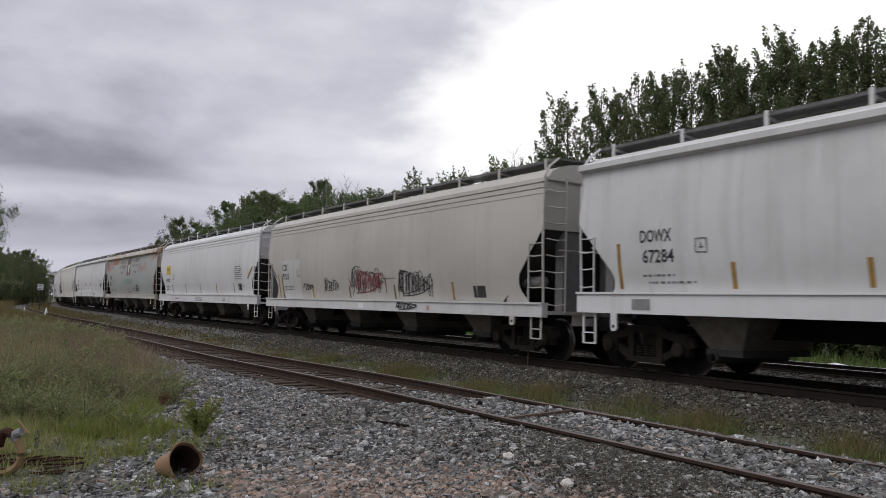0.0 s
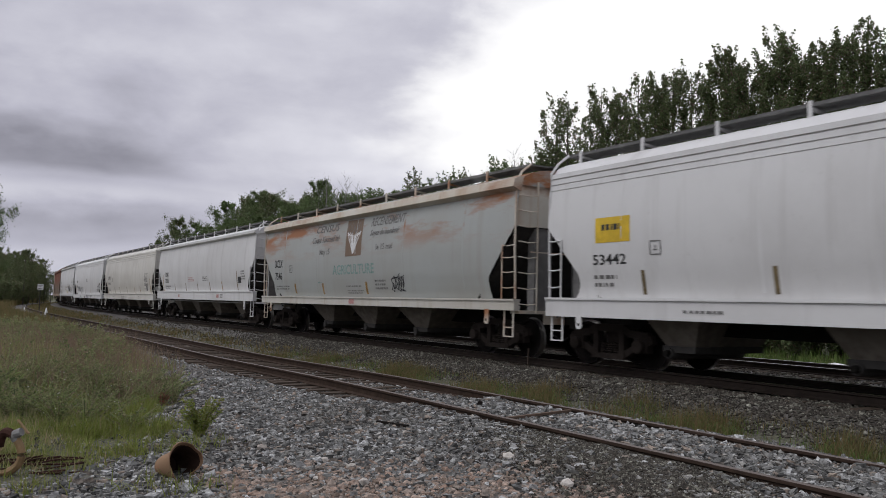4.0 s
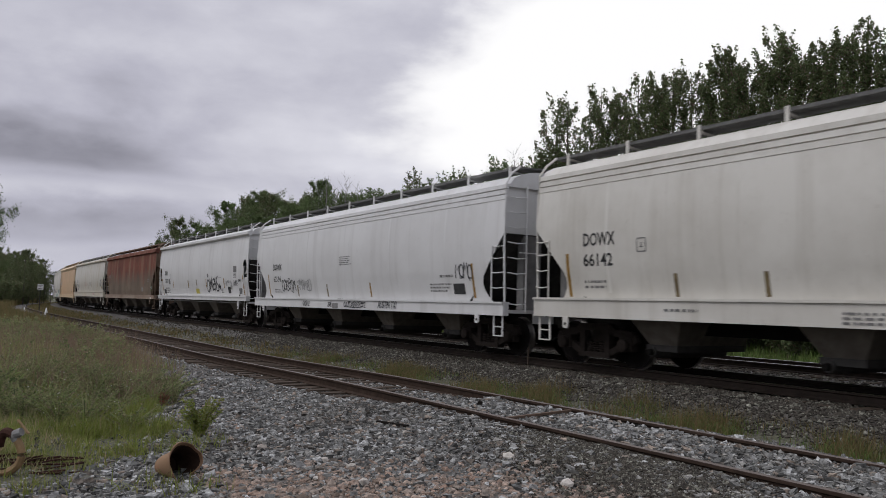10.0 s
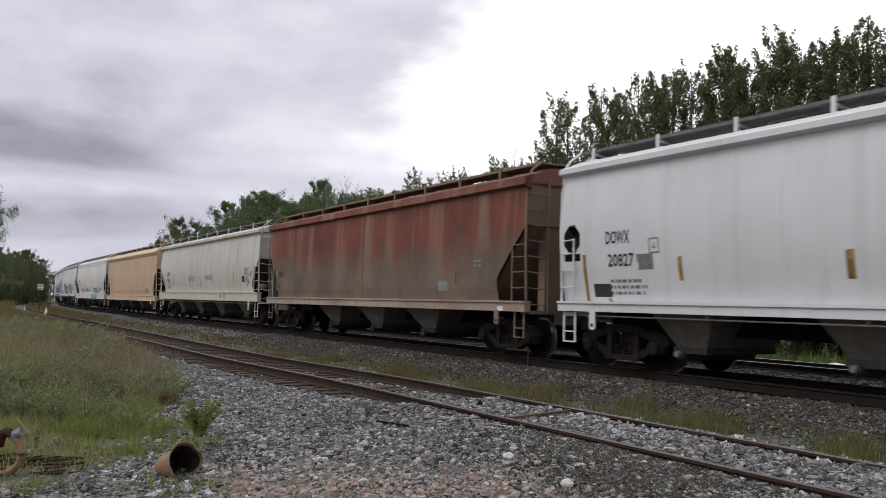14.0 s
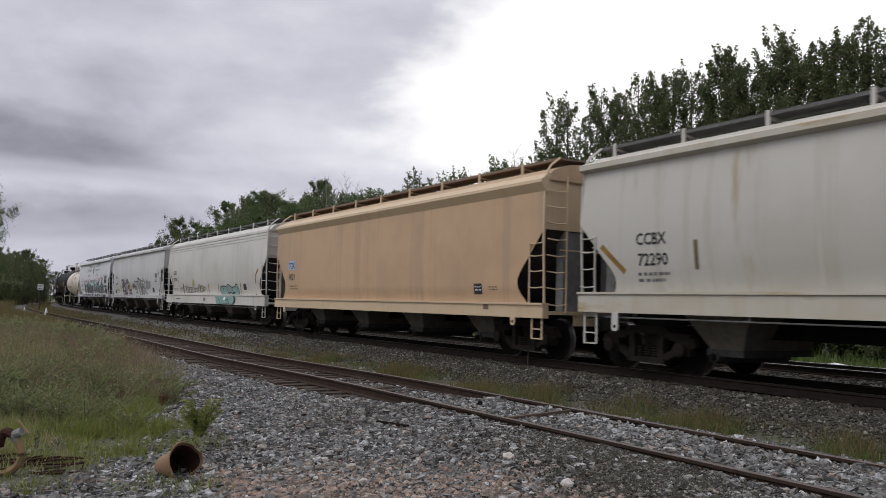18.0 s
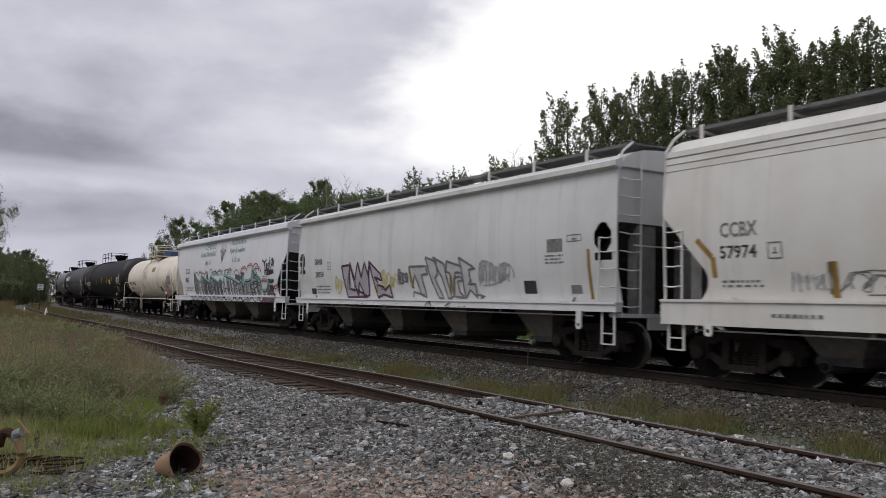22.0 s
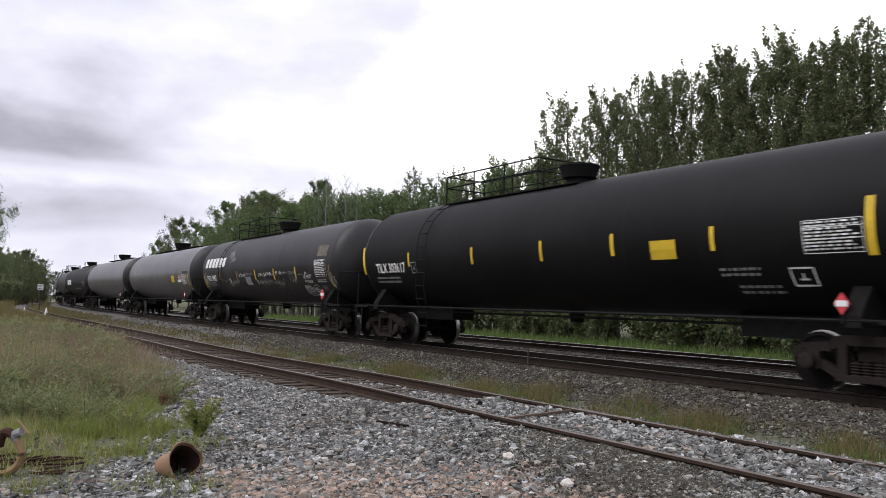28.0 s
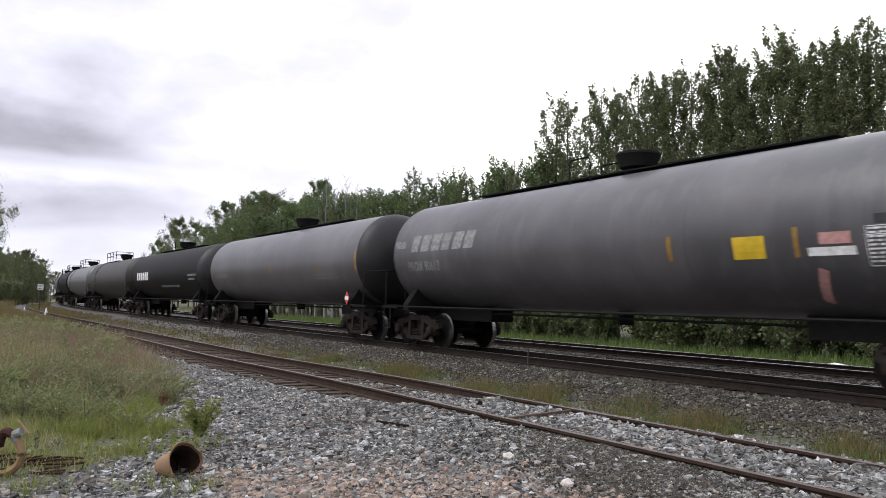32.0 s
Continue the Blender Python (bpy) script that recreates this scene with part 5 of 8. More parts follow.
sd.patch(-0.31, -0.22, 1.46, 1.93, OLIVESTRIPE, "reflector_stripe")
sd.patch(2.40, 2.52, 1.47, 1.93, OCHRE, "reflector_stripe")
sd.bars(-4.81, 1.09, 1.02, 0.10, 1, LETTERFADE, 11)
sd.bars(-0.63, 1.04, 1.25, 0.19, 3, LETTERFADE, 12)
sd.bars(3.85, 1.07, 0.52, 0.18, 3, LETTERFADE, 13)
sd.bars(5.35, 2.03, 1.05, 0.63, 7, LETTERFADE, 14)
sd.patch(5.76, 6.19, 1.58, 1.88, LETTER, 'stencil_panel', 0.005)
sd.patch(5.06, 5.15, 1.47, 1.91, OLIVESTRIPE, "reflector_stripe")
sd.strokes([[(7.06, 2.10), (7.73, 2.57)]], 0, 0, 1, 1, 0.1, OCHRE, 'reflector_stripe')
sd.bars(6.27, 1.68, 0.43, 0.12, 2, LETTERFADE, 18)
sd = couple(3, hopper_car(span(3), GOVGREY, "faded blue-grey grain hopper with rust blooms", "gov", ROUND, "gov", trim=RUSTEAVE, sill_mat=STAINED, walk_mat=GRATING, chutes=3, sill_z=(1.09, 1.35)))
sd.words('DCLX', -7.07, 2.45, 0.29, LETTER, 0.80)
sd.words('7546', -7.05, 1.99, 0.27, LETTER, 0.71)
sd.strokes(RECT, -5.56, 2.24, 0.26, 0.25, 0.025, LETTERFADE, "stencil_box")
sd.words('CENSUS', -3.29, 3.56, 0.24, LETTERFADE, 1.86, 0.3)
sd.words('Count Yourself In!', -3.52, 3.21, 0.21, LETTERFADE, 2.20, 0.3)
sd.words('May 15', -2.81, 2.79, 0.19, LETTERFADE, 0.81)
wheat_emblem(sd, -0.77, 2.66, 1.14, 1.17, BROWNRUST)
sd.words('RECENSEMENT', 0.92, 3.53, 0.26, LETTERFADE, 2.06, 0.3)
sd.words('Soyez du nombre!', 0.92, 3.24, 0.18, LETTERFADE, 1.76, 0.3)
sd.words('le 15 mai', 1.36, 2.79, 0.17, LETTERFADE, 1.02)
sd.words('AGRICULTURE', -1.72, 2.09, 0.31, TEAL, 2.96)
sd.bars(-0.76, 1.64, 1.37, 0.08, 1, LETTERFADE, 14)
sd.bars(-0.69, 1.43, 1.21, 0.14, 2, LETTERFADE, 15)
sd.bars(-2.99, 1.77, 0.33, 0.09, 1, TEAL, 16)
sd.bars(1.27, 1.54, 0.78, 0.34, 3, LETTERFADE, 17)
sd.patch(-5.15, -5.03, 1.46, 1.82, OCHRE, "reflector_stripe")
sd.patch(-2.66, -2.54, 1.43, 1.81, OCHRE, "reflector_stripe")
sd.patch(0.61, 0.73, 1.45, 1.83, OCHRE, "reflector_stripe")
sd.bars(-7.00, 1.56, 1.70, 0.19, 2, LETTERFADE, 21)
sd.patch(-0.31, 0.05, 1.14, 1.29, FADEDRED, 'sill_tag', 0.005)
sd.scrawl(2.29, 1.49, 0.77, 0.55, 0.05, SPRAYBLACK, 33, 6, off=0.007)
sd = couple(4, hopper_car(span(4), WHITE, "white covered hopper car with thin dark stripes", "lip", sill_z=(1.12, 1.55), pipe=True))
sd.words('CCBX', -6.74, 2.39, 0.23, LETTER, 0.75)
sd.words('72598', -6.77, 2.02, 0.23, LETTER, 0.75)
sd.bars(-6.81, 1.65, 1.24, 0.21, 2, LETTERFADE, 6)
sd.patch(-7.32, -7.23, 1.58, 2.48, OCHRE, "reflector_stripe")
sd.patch(-4.72, -4.63, 1.58, 1.97, OLIVESTRIPE, "reflector_stripe")
sd.patch(-2.44, -2.35, 1.57, 1.98, OLIVESTRIPE, "reflector_stripe")
sd.patch(-0.18, -0.09, 1.58, 2.03, OLIVESTRIPE, "reflector_stripe")
sd.patch(1.97, 2.06, 1.58, 2.00, OLIVESTRIPE, "reflector_stripe")
sd.patch(3.94, 4.03, 1.57, 2.01, OCHRE, "reflector_stripe")
sd.bars(-1.82, 2.02, 1.11, 0.25, 3, FADEDRED, 13)
sd.bars(0.84, 2.03, 1.02, 0.24, 3, LETTERFADE, 14)
sd.patch(-3.53, -3.23, 1.24, 1.37, FADEDRED, 'sill_tag', 0.005)
sd.patch(3.47, 3.84, 1.24, 1.39, FADEDRED, 'sill_tag', 0.005)
sd.bars(4.04, 1.20, 0.48, 0.21, 3, LETTERFADE, 17)
sd.bars(6.80, 2.00, 0.57, 0.44, 4, LETTERFADE, 18)
sd.patch(6.38, 6.78, 1.90, 2.18, LETTER, 'stencil_panel', 0.005)
sd.patch(6.19, 6.28, 1.59, 2.44, OLIVESTRIPE, "reflector_stripe")
sd = couple(5, hopper_car(span(5), CREAMY, "off-white covered hopper car with ochre stripes", "bead", reservoir=WHITE, sill_z=(0.99, 1.39)))
sd.words('DOWX', -6.89, 2.45, 0.26, LETTER, 0.89)
sd.words('66142', -6.91, 2.04, 0.25, LETTER, 0.83)
sd.bars(-6.93, 1.54, 0.74, 0.21, 2, LETTERFADE, 7)
sd.strokes(RECT, -5.42, 2.28, 0.21, 0.25, 0.025, LETTERFADE, "stencil_box")
sd.patch(-7.44, -7.35, 1.42, 2.31, OCHRE, "reflector_stripe")
sd.patch(-4.60, -4.51, 1.43, 1.85, OLIVESTRIPE, "reflector_stripe")
sd.patch(-2.75, -2.66, 1.44, 1.85, OLIVESTRIPE, "reflector_stripe")
sd.patch(-0.12, -0.03, 1.45, 1.87, OLIVESTRIPE, "reflector_stripe")
sd.patch(2.34, 2.43, 1.44, 1.86, OCHRE, "reflector_stripe")
sd.patch(4.16, 4.25, 1.46, 1.88, OCHRE, "reflector_stripe")
sd.bars(5.58, 2.10, 1.10, 0.58, 8, LETTERFADE, 15)
sd.words('PLASTIC GRANULES', 5.68, 1.95, 0.08, LETTER, 0.89)
sd.strokes(RECT, 5.63, 1.92, 0.96, 0.14, 0.02, LETTER, "stencil_box")
sd.patch(6.06, 6.46, 1.58, 1.89, LETTERFADE, 'stencil_panel', 0.005)
sd.bars(5.56, 1.63, 0.33, 0.11, 2, LETTERFADE, 19)
sd.patch(7.14, 7.26, 1.45, 2.33, OCHRE, "reflector_stripe")
sd.bars(-4.73, 1.12, 0.95, 0.09, 1, LETTERFADE, 21)
sd.bars(-1.39, 1.01, 1.24, 0.21, 3, LETTERFADE, 22)
sd.bars(4.30, 1.05, 0.38, 0.19, 3, LETTERFADE, 23)
sd = couple(6, hopper_car(span(6), WHITE, "white covered hopper car with scribbles on its sill", "bead", sill_z=(0.96, 1.28)))
sd.words('DOWX', -6.51, 2.35, 0.24, LETTER, 0.89)
sd.words('62134', -6.52, 1.90, 0.22, LETTER, 0.75)
sd.bars(-6.53, 1.45, 0.77, 0.17, 2, LETTERFADE, 8)
sd.scrawl(-5.68, 1.48, 1.31, 0.61, 0.045, SPRAYBLACK, 61, 6, off=0.007)
sd.scrawl(-4.14, 1.54, 1.24, 0.50, 0.045, SPRAYGREY, 62, 6, off=0.007)
sd.bars(-0.43, 2.36, 0.89, 0.31, 5, LETTERFADE, 11)
sd.patch(-7.11, -7.02, 1.35, 2.20, OCHRE, "reflector_stripe")
sd.patch(-4.20, -4.11, 1.35, 1.76, OLIVESTRIPE, "reflector_stripe")
sd.patch(-1.60, -1.51, 1.36, 1.78, OLIVESTRIPE, "reflector_stripe")
sd.patch(1.59, 1.68, 1.37, 1.80, OCHRE, "reflector_stripe")
sd.patch(-0.84, -0.39, 0.98, 1.30, SILLTAG, 'sill_patch', 0.005)
sd.scrawl(-3.30, 0.98, 0.58, 0.24, 0.03, SPRAYBLACK, 63, 4, off=0.007)
sd.scrawl(-1.18, 0.99, 0.29, 0.22, 0.03, SPRAYBLACK, 64, 3, off=0.007)
sd.scrawl(0.07, 1.01, 1.53, 0.22, 0.035, SPRAYBLACK, 65, 9, off=0.007)
sd.words('AUSTIN TX!', 2.38, 1.04, 0.21, SPRAYBLACK, 1.14, 0.15)
sd.scrawl(6.45, 1.73, 0.73, 0.58, 0.04, SPRAYBLACK, 66, 4, off=0.007)
sd.patch(6.28, 6.80, 1.46, 1.73, LETTER, 'stencil_panel', 0.005)
sd.bars(5.15, 1.48, 1.06, 0.26, 3, LETTERFADE, 23)
sd.patch(7.15, 7.24, 1.37, 2.22, OCHRE, "reflector_stripe")
sd.bars(5.68, 1.83, 0.78, 0.13, 1, LETTERFADE, 25)
sd = couple(7, hopper_car(span(7), WHITE, "white covered hopper car with a bold black tag", "lip", CURVED, "hole", caps=ENDPOST, sill_mat=WHITE, sill_z=(1.12, 1.32), pipe=True))
sd.words('DOWX', -6.45, 2.46, 0.25, LETTER, 0.64)
sd.words('20827', -6.41, 2.02, 0.24, LETTER, 0.69)
sd.patch(-5.66, -5.25, 1.94, 2.23, LETTERFADE, 'grey_patch', 0.005)
sd.strokes(RECT, -5.32, 2.25, 0.22, 0.26, 0.025, LETTERFADE, "stencil_box")
sd.patch(-6.88, -6.39, 1.42, 1.68, LETTER, 'stencil_panel', 0.005)
sd.bars(-6.39, 1.41, 0.96, 0.35, 3, LETTERFADE, 12)
sd.patch(-7.13, -7.04, 1.34, 2.27, OCHRE, "reflector_stripe")
sd.patch(-4.67, -4.58, 1.72, 2.15, OCHRE, "reflector_stripe")
sd.patch(-1.53, -1.44, 1.71, 2.14, OCHRE, "reflector_stripe")
sd.patch(-1.57, -1.48, 1.71, 2.13, OLIVESTRIPE, "reflector_stripe")
sd.patch(0.02, 0.11, 1.71, 2.15, OLIVESTRIPE, "reflector_stripe")
sd.patch(1.77, 1.86, 1.73, 2.14, OCHRE, "reflector_stripe")
sd.patch(4.62, 4.71, 1.70, 2.14, OCHRE, "reflector_stripe")
sd.patch(-0.16, 0.50, 1.43, 1.68, OLDYELLOW, 'tag_panel', 0.005)
sd.strokes(TAGLINES, 1.91, 1.47, 2.24, 0.93, 0.085, SPRAYBLACK, off=0.007)
sd.bars(4.14, 1.43, 0.41, 0.23, 3, LETTERFADE, 22)
sd.patch(5.18, 5.56, 1.45, 1.75, LETTER, 'stencil_panel', 0.005)
sd.patch(0.78, 1.17, 1.15, 1.31, LETTERFADE, 'sill_patch', 0.005)
sd.strokes([[(3.64, 2.21), (4.29, 2.19)]], 0, 0, 1, 1, 0.02, SPRAYGREY, 'spray_tag')
sd.scrawl(4.92, 1.71, 0.19, 0.34, 0.02, SPRAYGREY, 71, 3, off=0.007)
sd.scrawl(5.13, 1.88, 0.36, 0.19, 0.03, SPRAYGREY, 72, 4, off=0.007)
sd.scrawl(5.58, 1.58, 0.21, 0.49, 0.02, SPRAYGREY, 73, 3, off=0.007)
sd.patch(6.11, 6.57, 2.39, 2.66, LETTERFADE, 'grey_patch', 0.005)
sd.bars(6.10, 2.10, 0.43, 0.22, 3, LETTERFADE, 30)
sd.words('PLASTIC', 6.09, 1.92, 0.11, LETTER, 0.50)
sd.words('GRANULES', 6.05, 1.80, 0.11, LETTER, 0.59)
sd.patch(6.74, 7.16, 1.43, 1.67, LETTERFADE, 'stencil_panel', 0.005)
sd.patch(7.34, 7.46, 1.37, 2.23, OCHRE, "reflector_stripe")
sd.scrawl(6.76, 1.96, 0.33, 0.12, 0.03, SPRAYBLACK, 74, 4, off=0.007)
sd = couple(8, hopper_car(span(8), OXIDE, "rusty red-brown grain hopper car", "gov", FLAT, "gov", trim=BROWNRUST, eave_mat=OXIDE, roof_mat=REDRUST, sill_mat=SCALED, walk_mat=BROWNRUST, chutes=3, cage=BROWNRUST, sill_z=(1.07, 1.31)))
sd.patch(4.59, 5.03, 1.54, 1.80, SILLTAG, 'stencil_panel', 0.005)
sd.bars(6.21, 2.08, 0.43, 0.22, 2, SILLTAG, 9)
sd.words('2207', -7.03, 2.09, 0.19, LETTER, 0.51)
sd.bars(-7.39, 1.66, 0.85, 0.17, 2, LETTER, 11)
sd.strokes([[(-7.21, 2.37), (-7.11, 1.57)]], 0, 0, 1, 1, 0.1, OCHRE, 'reflector_stripe')
sd.patch(7.28, 7.50, 1.08, 1.18, SIGNWHITE, 'sill_tag', 0.005)
sd.patch(5.40, 5.44, 1.73, 2.05, LETTER, "reflector_stripe")
sd.words('DOWX', -7.02, 2.55, 0.23, LETTERFADE, 0.57)
sd = couple(9, hopper_car(span(9), STAINED, "cream covered hopper car with brown streaks", "lip", sill_mat=STAINSILL, eave_mat=STAINSILL, reservoir=ENDPOST, sill_z=(1.11, 1.51), pipe=True))
sd.words('CCBX', -6.97, 2.40, 0.22, LETTER, 0.73)
sd.words('72290', -6.94, 2.01, 0.23, LETTER, 0.72)
sd.bars(-6.97, 1.65, 0.89, 0.23, 2, LETTERFADE, 11)
sd.strokes([[(-7.90, 2.42), (-7.30, 1.90)]], 0, 0, 1, 1, 0.11, OCHRE, 'reflector_stripe')
sd.patch(-5.63, -5.54, 1.91, 2.43, OLIVESTRIPE, "reflector_stripe")
sd.patch(-2.20, -2.11, 1.87, 2.36, OLIVESTRIPE, "reflector_stripe")
sd.patch(-0.25, -0.16, 1.76, 2.30, OLIVESTRIPE, "reflector_stripe")
sd.patch(1.81, 1.90, 1.92, 2.38, OCHRE, "reflector_stripe")
sd.patch(5.07, 5.16, 1.93, 2.38, OCHRE, "reflector_stripe")
sd.bars(-2.01, 2.03, 1.04, 0.30, 3, FADEDRED, 18)
sd.bars(0.62, 2.04, 1.11, 0.27, 3, LETTERFADE, 19)
sd.patch(6.29, 6.64, 1.94, 2.21, LETTER, 'stencil_panel', 0.005)
sd.patch(3.28, 3.67, 1.24, 1.40, FADEDRED, 'sill_tag', 0.005)
sd.bars(3.91, 1.20, 0.45, 0.22, 3, LETTERFADE, 22)
sd.bars(6.62, 2.21, 0.64, 0.34, 4, LETTERFADE, 23)
sd.bars(6.71, 1.91, 0.49, 0.26, 3, LETTERFADE, 24)
sd.strokes([[(6.91, 1.76), (7.22, 2.00)]], 0, 0, 1, 1, 0.1, OCHRE, 'reflector_stripe')
sd.strokes([[(7.34, 2.18), (7.64, 2.40)]], 0, 0, 1, 1, 0.1, OCHRE, 'reflector_stripe')
sd = couple(10, hopper_car(span(10), TAN, "tan covered hopper car with faded lettering", "deep", FLAT, "open", trim=TANLITE, sill_mat=TANLITE, walk_mat=BROWNRUST, sill_z=(0.94, 1.27)))
sd.patch(-6.82, -6.15, 2.33, 2.67, SIGNBLUE, 'mark_panel', 0.005)
sd.words('TCIX', -6.75, 2.38, 0.22, LETTER, 0.54)
sd.words('1021', -6.72, 1.95, 0.24, LETTER, 0.52)
sd.bars(-6.66, 1.56, 0.92, 0.19, 2, BROWNRUST, 13)
sd.patch(5.42, 5.76, 1.46, 1.72, LETTER, 'stencil_panel', 0.005)
sd.bars(5.47, 1.51, 0.26, 0.15, 2, SIGNWHITE, 15)
sd.bars(6.04, 1.53, 0.39, 0.12, 2, BROWNRUST, 16)
sd.patch(5.90, 6.11, 1.10, 1.22, BROWNRUST, 'sill_tag', 0.005)
sd = couple(11, hopper_car(span(11), CREAMY, "off-white covered hopper car with a teal tag", "bead", sill_z=(0.94, 1.38), pipe=True))
sd.words('CCBX', -6.68, 2.44, 0.24, LETTERFADE, 0.72)
sd.words('57974', -6.70, 2.08, 0.21, LETTER, 0.71)
sd.bars(-6.71, 1.56, 0.97, 0.15, 2, LETTERFADE, 13)
sd.strokes(RECT, -5.78, 2.05, 0.24, 0.25, 0.025, LETTERFADE, "stencil_box")
sd.patch(-4.77, -4.65, 1.43, 1.97, OCHRE, "reflector_stripe")
sd.bars(-5.69, 1.06, 1.02, 0.11, 1, LETTERFADE, 16)
sd.strokes([[(-7.17, 2.42), (-6.87, 2.11)]], 0, 0, 1, 1, 0.1, OCHRE, 'reflector_stripe')
sd.strokes([[(-6.85, 2.11), (-6.84, 1.76)]], 0, 0, 1, 1, 0.1, OCHRE, 'reflector_stripe')
sd.scrawl(-5.41, 1.49, 0.64, 0.35, 0.035, SPRAYGREY, 111, 5, off=0.007)
sd.patch(-4.81, -4.72, 1.48, 1.96, OLIVESTRIPE, "reflector_stripe")
sd.patch(-1.59, -1.50, 1.49, 1.92, OLIVESTRIPE, "reflector_stripe")
sd.patch(-0.09, -0.00, 1.49, 1.93, OCHRE, "reflector_stripe")
sd.patch(1.51, 1.60, 1.50, 1.93, OCHRE, "reflector_stripe")
sd.patch(4.73, 4.82, 1.46, 1.90, OCHRE, "reflector_stripe")
sd.tangle(-4.5, 1.43, 2.6, 0.42, 0.022, LETTERFADE, 112, 9)
sd.tangle(-1.85, 1.46, 1.2, 0.45, 0.024, OLIVESTRIPE, 113, 6)
sd.tangle(-2.9, 1.75, 0.35, 0.45, 0.04, PALEYELLOW, 114, 2, 0.005)
bubble_tag(sd)
sd.patch(-0.50, -0.15, 1.08, 1.21, SILLTAG, 'sill_tag', 0.005)
sd.patch(5.18, 5.58, 1.60, 1.86, LETTER, 'stencil_panel', 0.005)
sd.strokes([[(6.88, 2.22), (7.21, 2.46)]], 0, 0, 1, 1, 0.1, OCHRE, 'reflector_stripe')
sd.strokes([[(6.82, 1.85), (6.88, 2.24)]], 0, 0, 1, 1, 0.1, OCHRE, 'reflector_stripe')
sd = couple(12, hopper_car(span(12), PALE, "pale grey covered hopper car with outlined tags", "lip", CURVED, "hole", caps=ENDPOST, sill_mat=WHITE, sill_z=(1.12, 1.31), pipe=True))
sd.words('DOWX', -6.66, 2.46, 0.20, LETTER, 0.63)
sd.words('20954', -6.62, 2.02, 0.19, LETTER, 0.66)
sd.strokes(RECT, -5.61, 2.26, 0.25, 0.25, 0.025, LETTERFADE, "stencil_box")
sd.patch(-7.12, -6.72, 1.44, 1.64, LETTER, 'stencil_panel', 0.005)
sd.bars(-6.62, 1.41, 1.34, 0.32, 3, LETTERFADE, 16)
angular_tag(sd)
outline_tag(sd)
sd.patch(5.85, 6.35, 2.37, 2.65, LETTERFADE, 'grey_patch', 0.005)
sd.strokes(RECT, 6.51, 2.57, 0.43, 0.13, 0.025, LETTERFADE, "stencil_box")
sd.patch(4.96, 5.40, 1.48, 1.77, LETTER, 'stencil_panel', 0.005)
sd.patch(6.53, 6.86, 1.48, 1.66, LETTERFADE, 'stencil_panel', 0.005)
sd.bars(5.77, 2.09, 0.64, 0.22, 3, LETTERFADE, 26)
sd.patch(7.09, 7.18, 1.37, 2.39, OCHRE, "reflector_stripe")
sd = couple(13, hopper_car(span(13), GOVWHITE, "white grain hopper car covered in tags below", "gov", ROUND, "gov", chutes=3, sill_z=(1.10, 1.34)))
sd.words('DCLX', -6.78, 2.47, 0.25, LETTER, 0.79)
sd.words('8047', -6.81, 2.01, 0.25, LETTER, 0.68)
sd.bars(-6.96, 1.50, 1.49, 0.25, 2, LETTERFADE, 15)
sd.words('CENSUS', -3.62, 3.59, 0.29, TEAL, 1.84, 0.3)
sd.words('Count Yourself In!', -4.16, 3.25, 0.26, TEAL, 2.50, 0.3)
sd.words('May 15', -3.22, 2.83, 0.23, TEAL, 0.87)
wheat_emblem(sd, -1.03, 2.82, 1.03, 1.00, GOVWHITE)
sd.words('RECENSEMENT', 0.55, 3.64, 0.25, TEAL, 2.20, 0.3)
sd.words('Soyez du nombre!', 0.51, 3.27, 0.23, TEAL, 2.09, 0.3)
sd.words('le 15 mai', 0.99, 2.85, 0.22, TEAL, 1.09)
sd.words('AGRICULTURE', -2.19, 2.28, 0.26, TEAL, 3.12)
long_tag(sd)
sd.patch(5.72, 6.14, 1.56, 1.80, LETTER, 'stencil_panel', 0.0095)
sd.bars(4.95, 1.87, 0.72, 0.29, 4, LETTERFADE, 30)
sd.patch(6.80, 7.24, 1.15, 1.34, OCHRE, 'sill_patch', 0.005)
sd = couple(14, tank_car(span(14), span(14) - 0.1, 1.36, 2.45, CREAMTANK, "cream tank car with brown stains and railed platform", CREAMRAIL, "platform", cradle=UNDER))
sd.words('SHPX 220646', -5.96, 1.98, 0.24, LETTER, 2.03)
placard(sd, 5.19, 1.24, 0.40, 0.46)
sd.bars(-5.80, 1.68, 1.03, 0.17, 2, LETTERFADE, 16)
sd.patch(-6.89, -6.79, 1.74, 2.58, OCHRE, "reflector_stripe")
sd.patch(-1.67, -1.60, 1.74, 2.17, LETTER, "reflector_stripe")
sd.patch(0.15, 0.22, 1.74, 2.16, LETTER, "reflector_stripe")
sd.patch(2.16, 2.23, 1.76, 2.15, LETTER, "reflector_stripe")
sd.patch(3.74, 3.81, 1.77, 2.15, LETTER, "reflector_stripe")
sd.patch(2.72, 3.18, 1.59, 1.85, LETTER, 'placard_holder', 0.005)
sd.patch(0.66, 1.44, 2.78, 3.06, OCHRE, 'label_panel', 0.005)
sd.patch(4.72, 5.61, 1.97, 2.47, SILLTAG, 'data_panel', 0.005)
sd.patch(5.90, 5.98, 1.78, 2.59, BROWNRUST, "reflector_stripe")
sd = couple(15, tank_car(span(15), span(15) + 0.02, 1.5, 2.62, BLACKTANK, "black tank car with yellow stripes", dome="low", head_mat=HEADSHADE))
sd.words('TILX 303617', -7.53, 2.09, 0.28, LETTERWHITE, 1.73)
sd.bars(-7.64, 1.74, 1.67, 0.23, 2, LETTERDIM, 16)
sd.patch(-5.59, -5.50, 2.24, 2.63, YELLOW, "reflector_stripe")
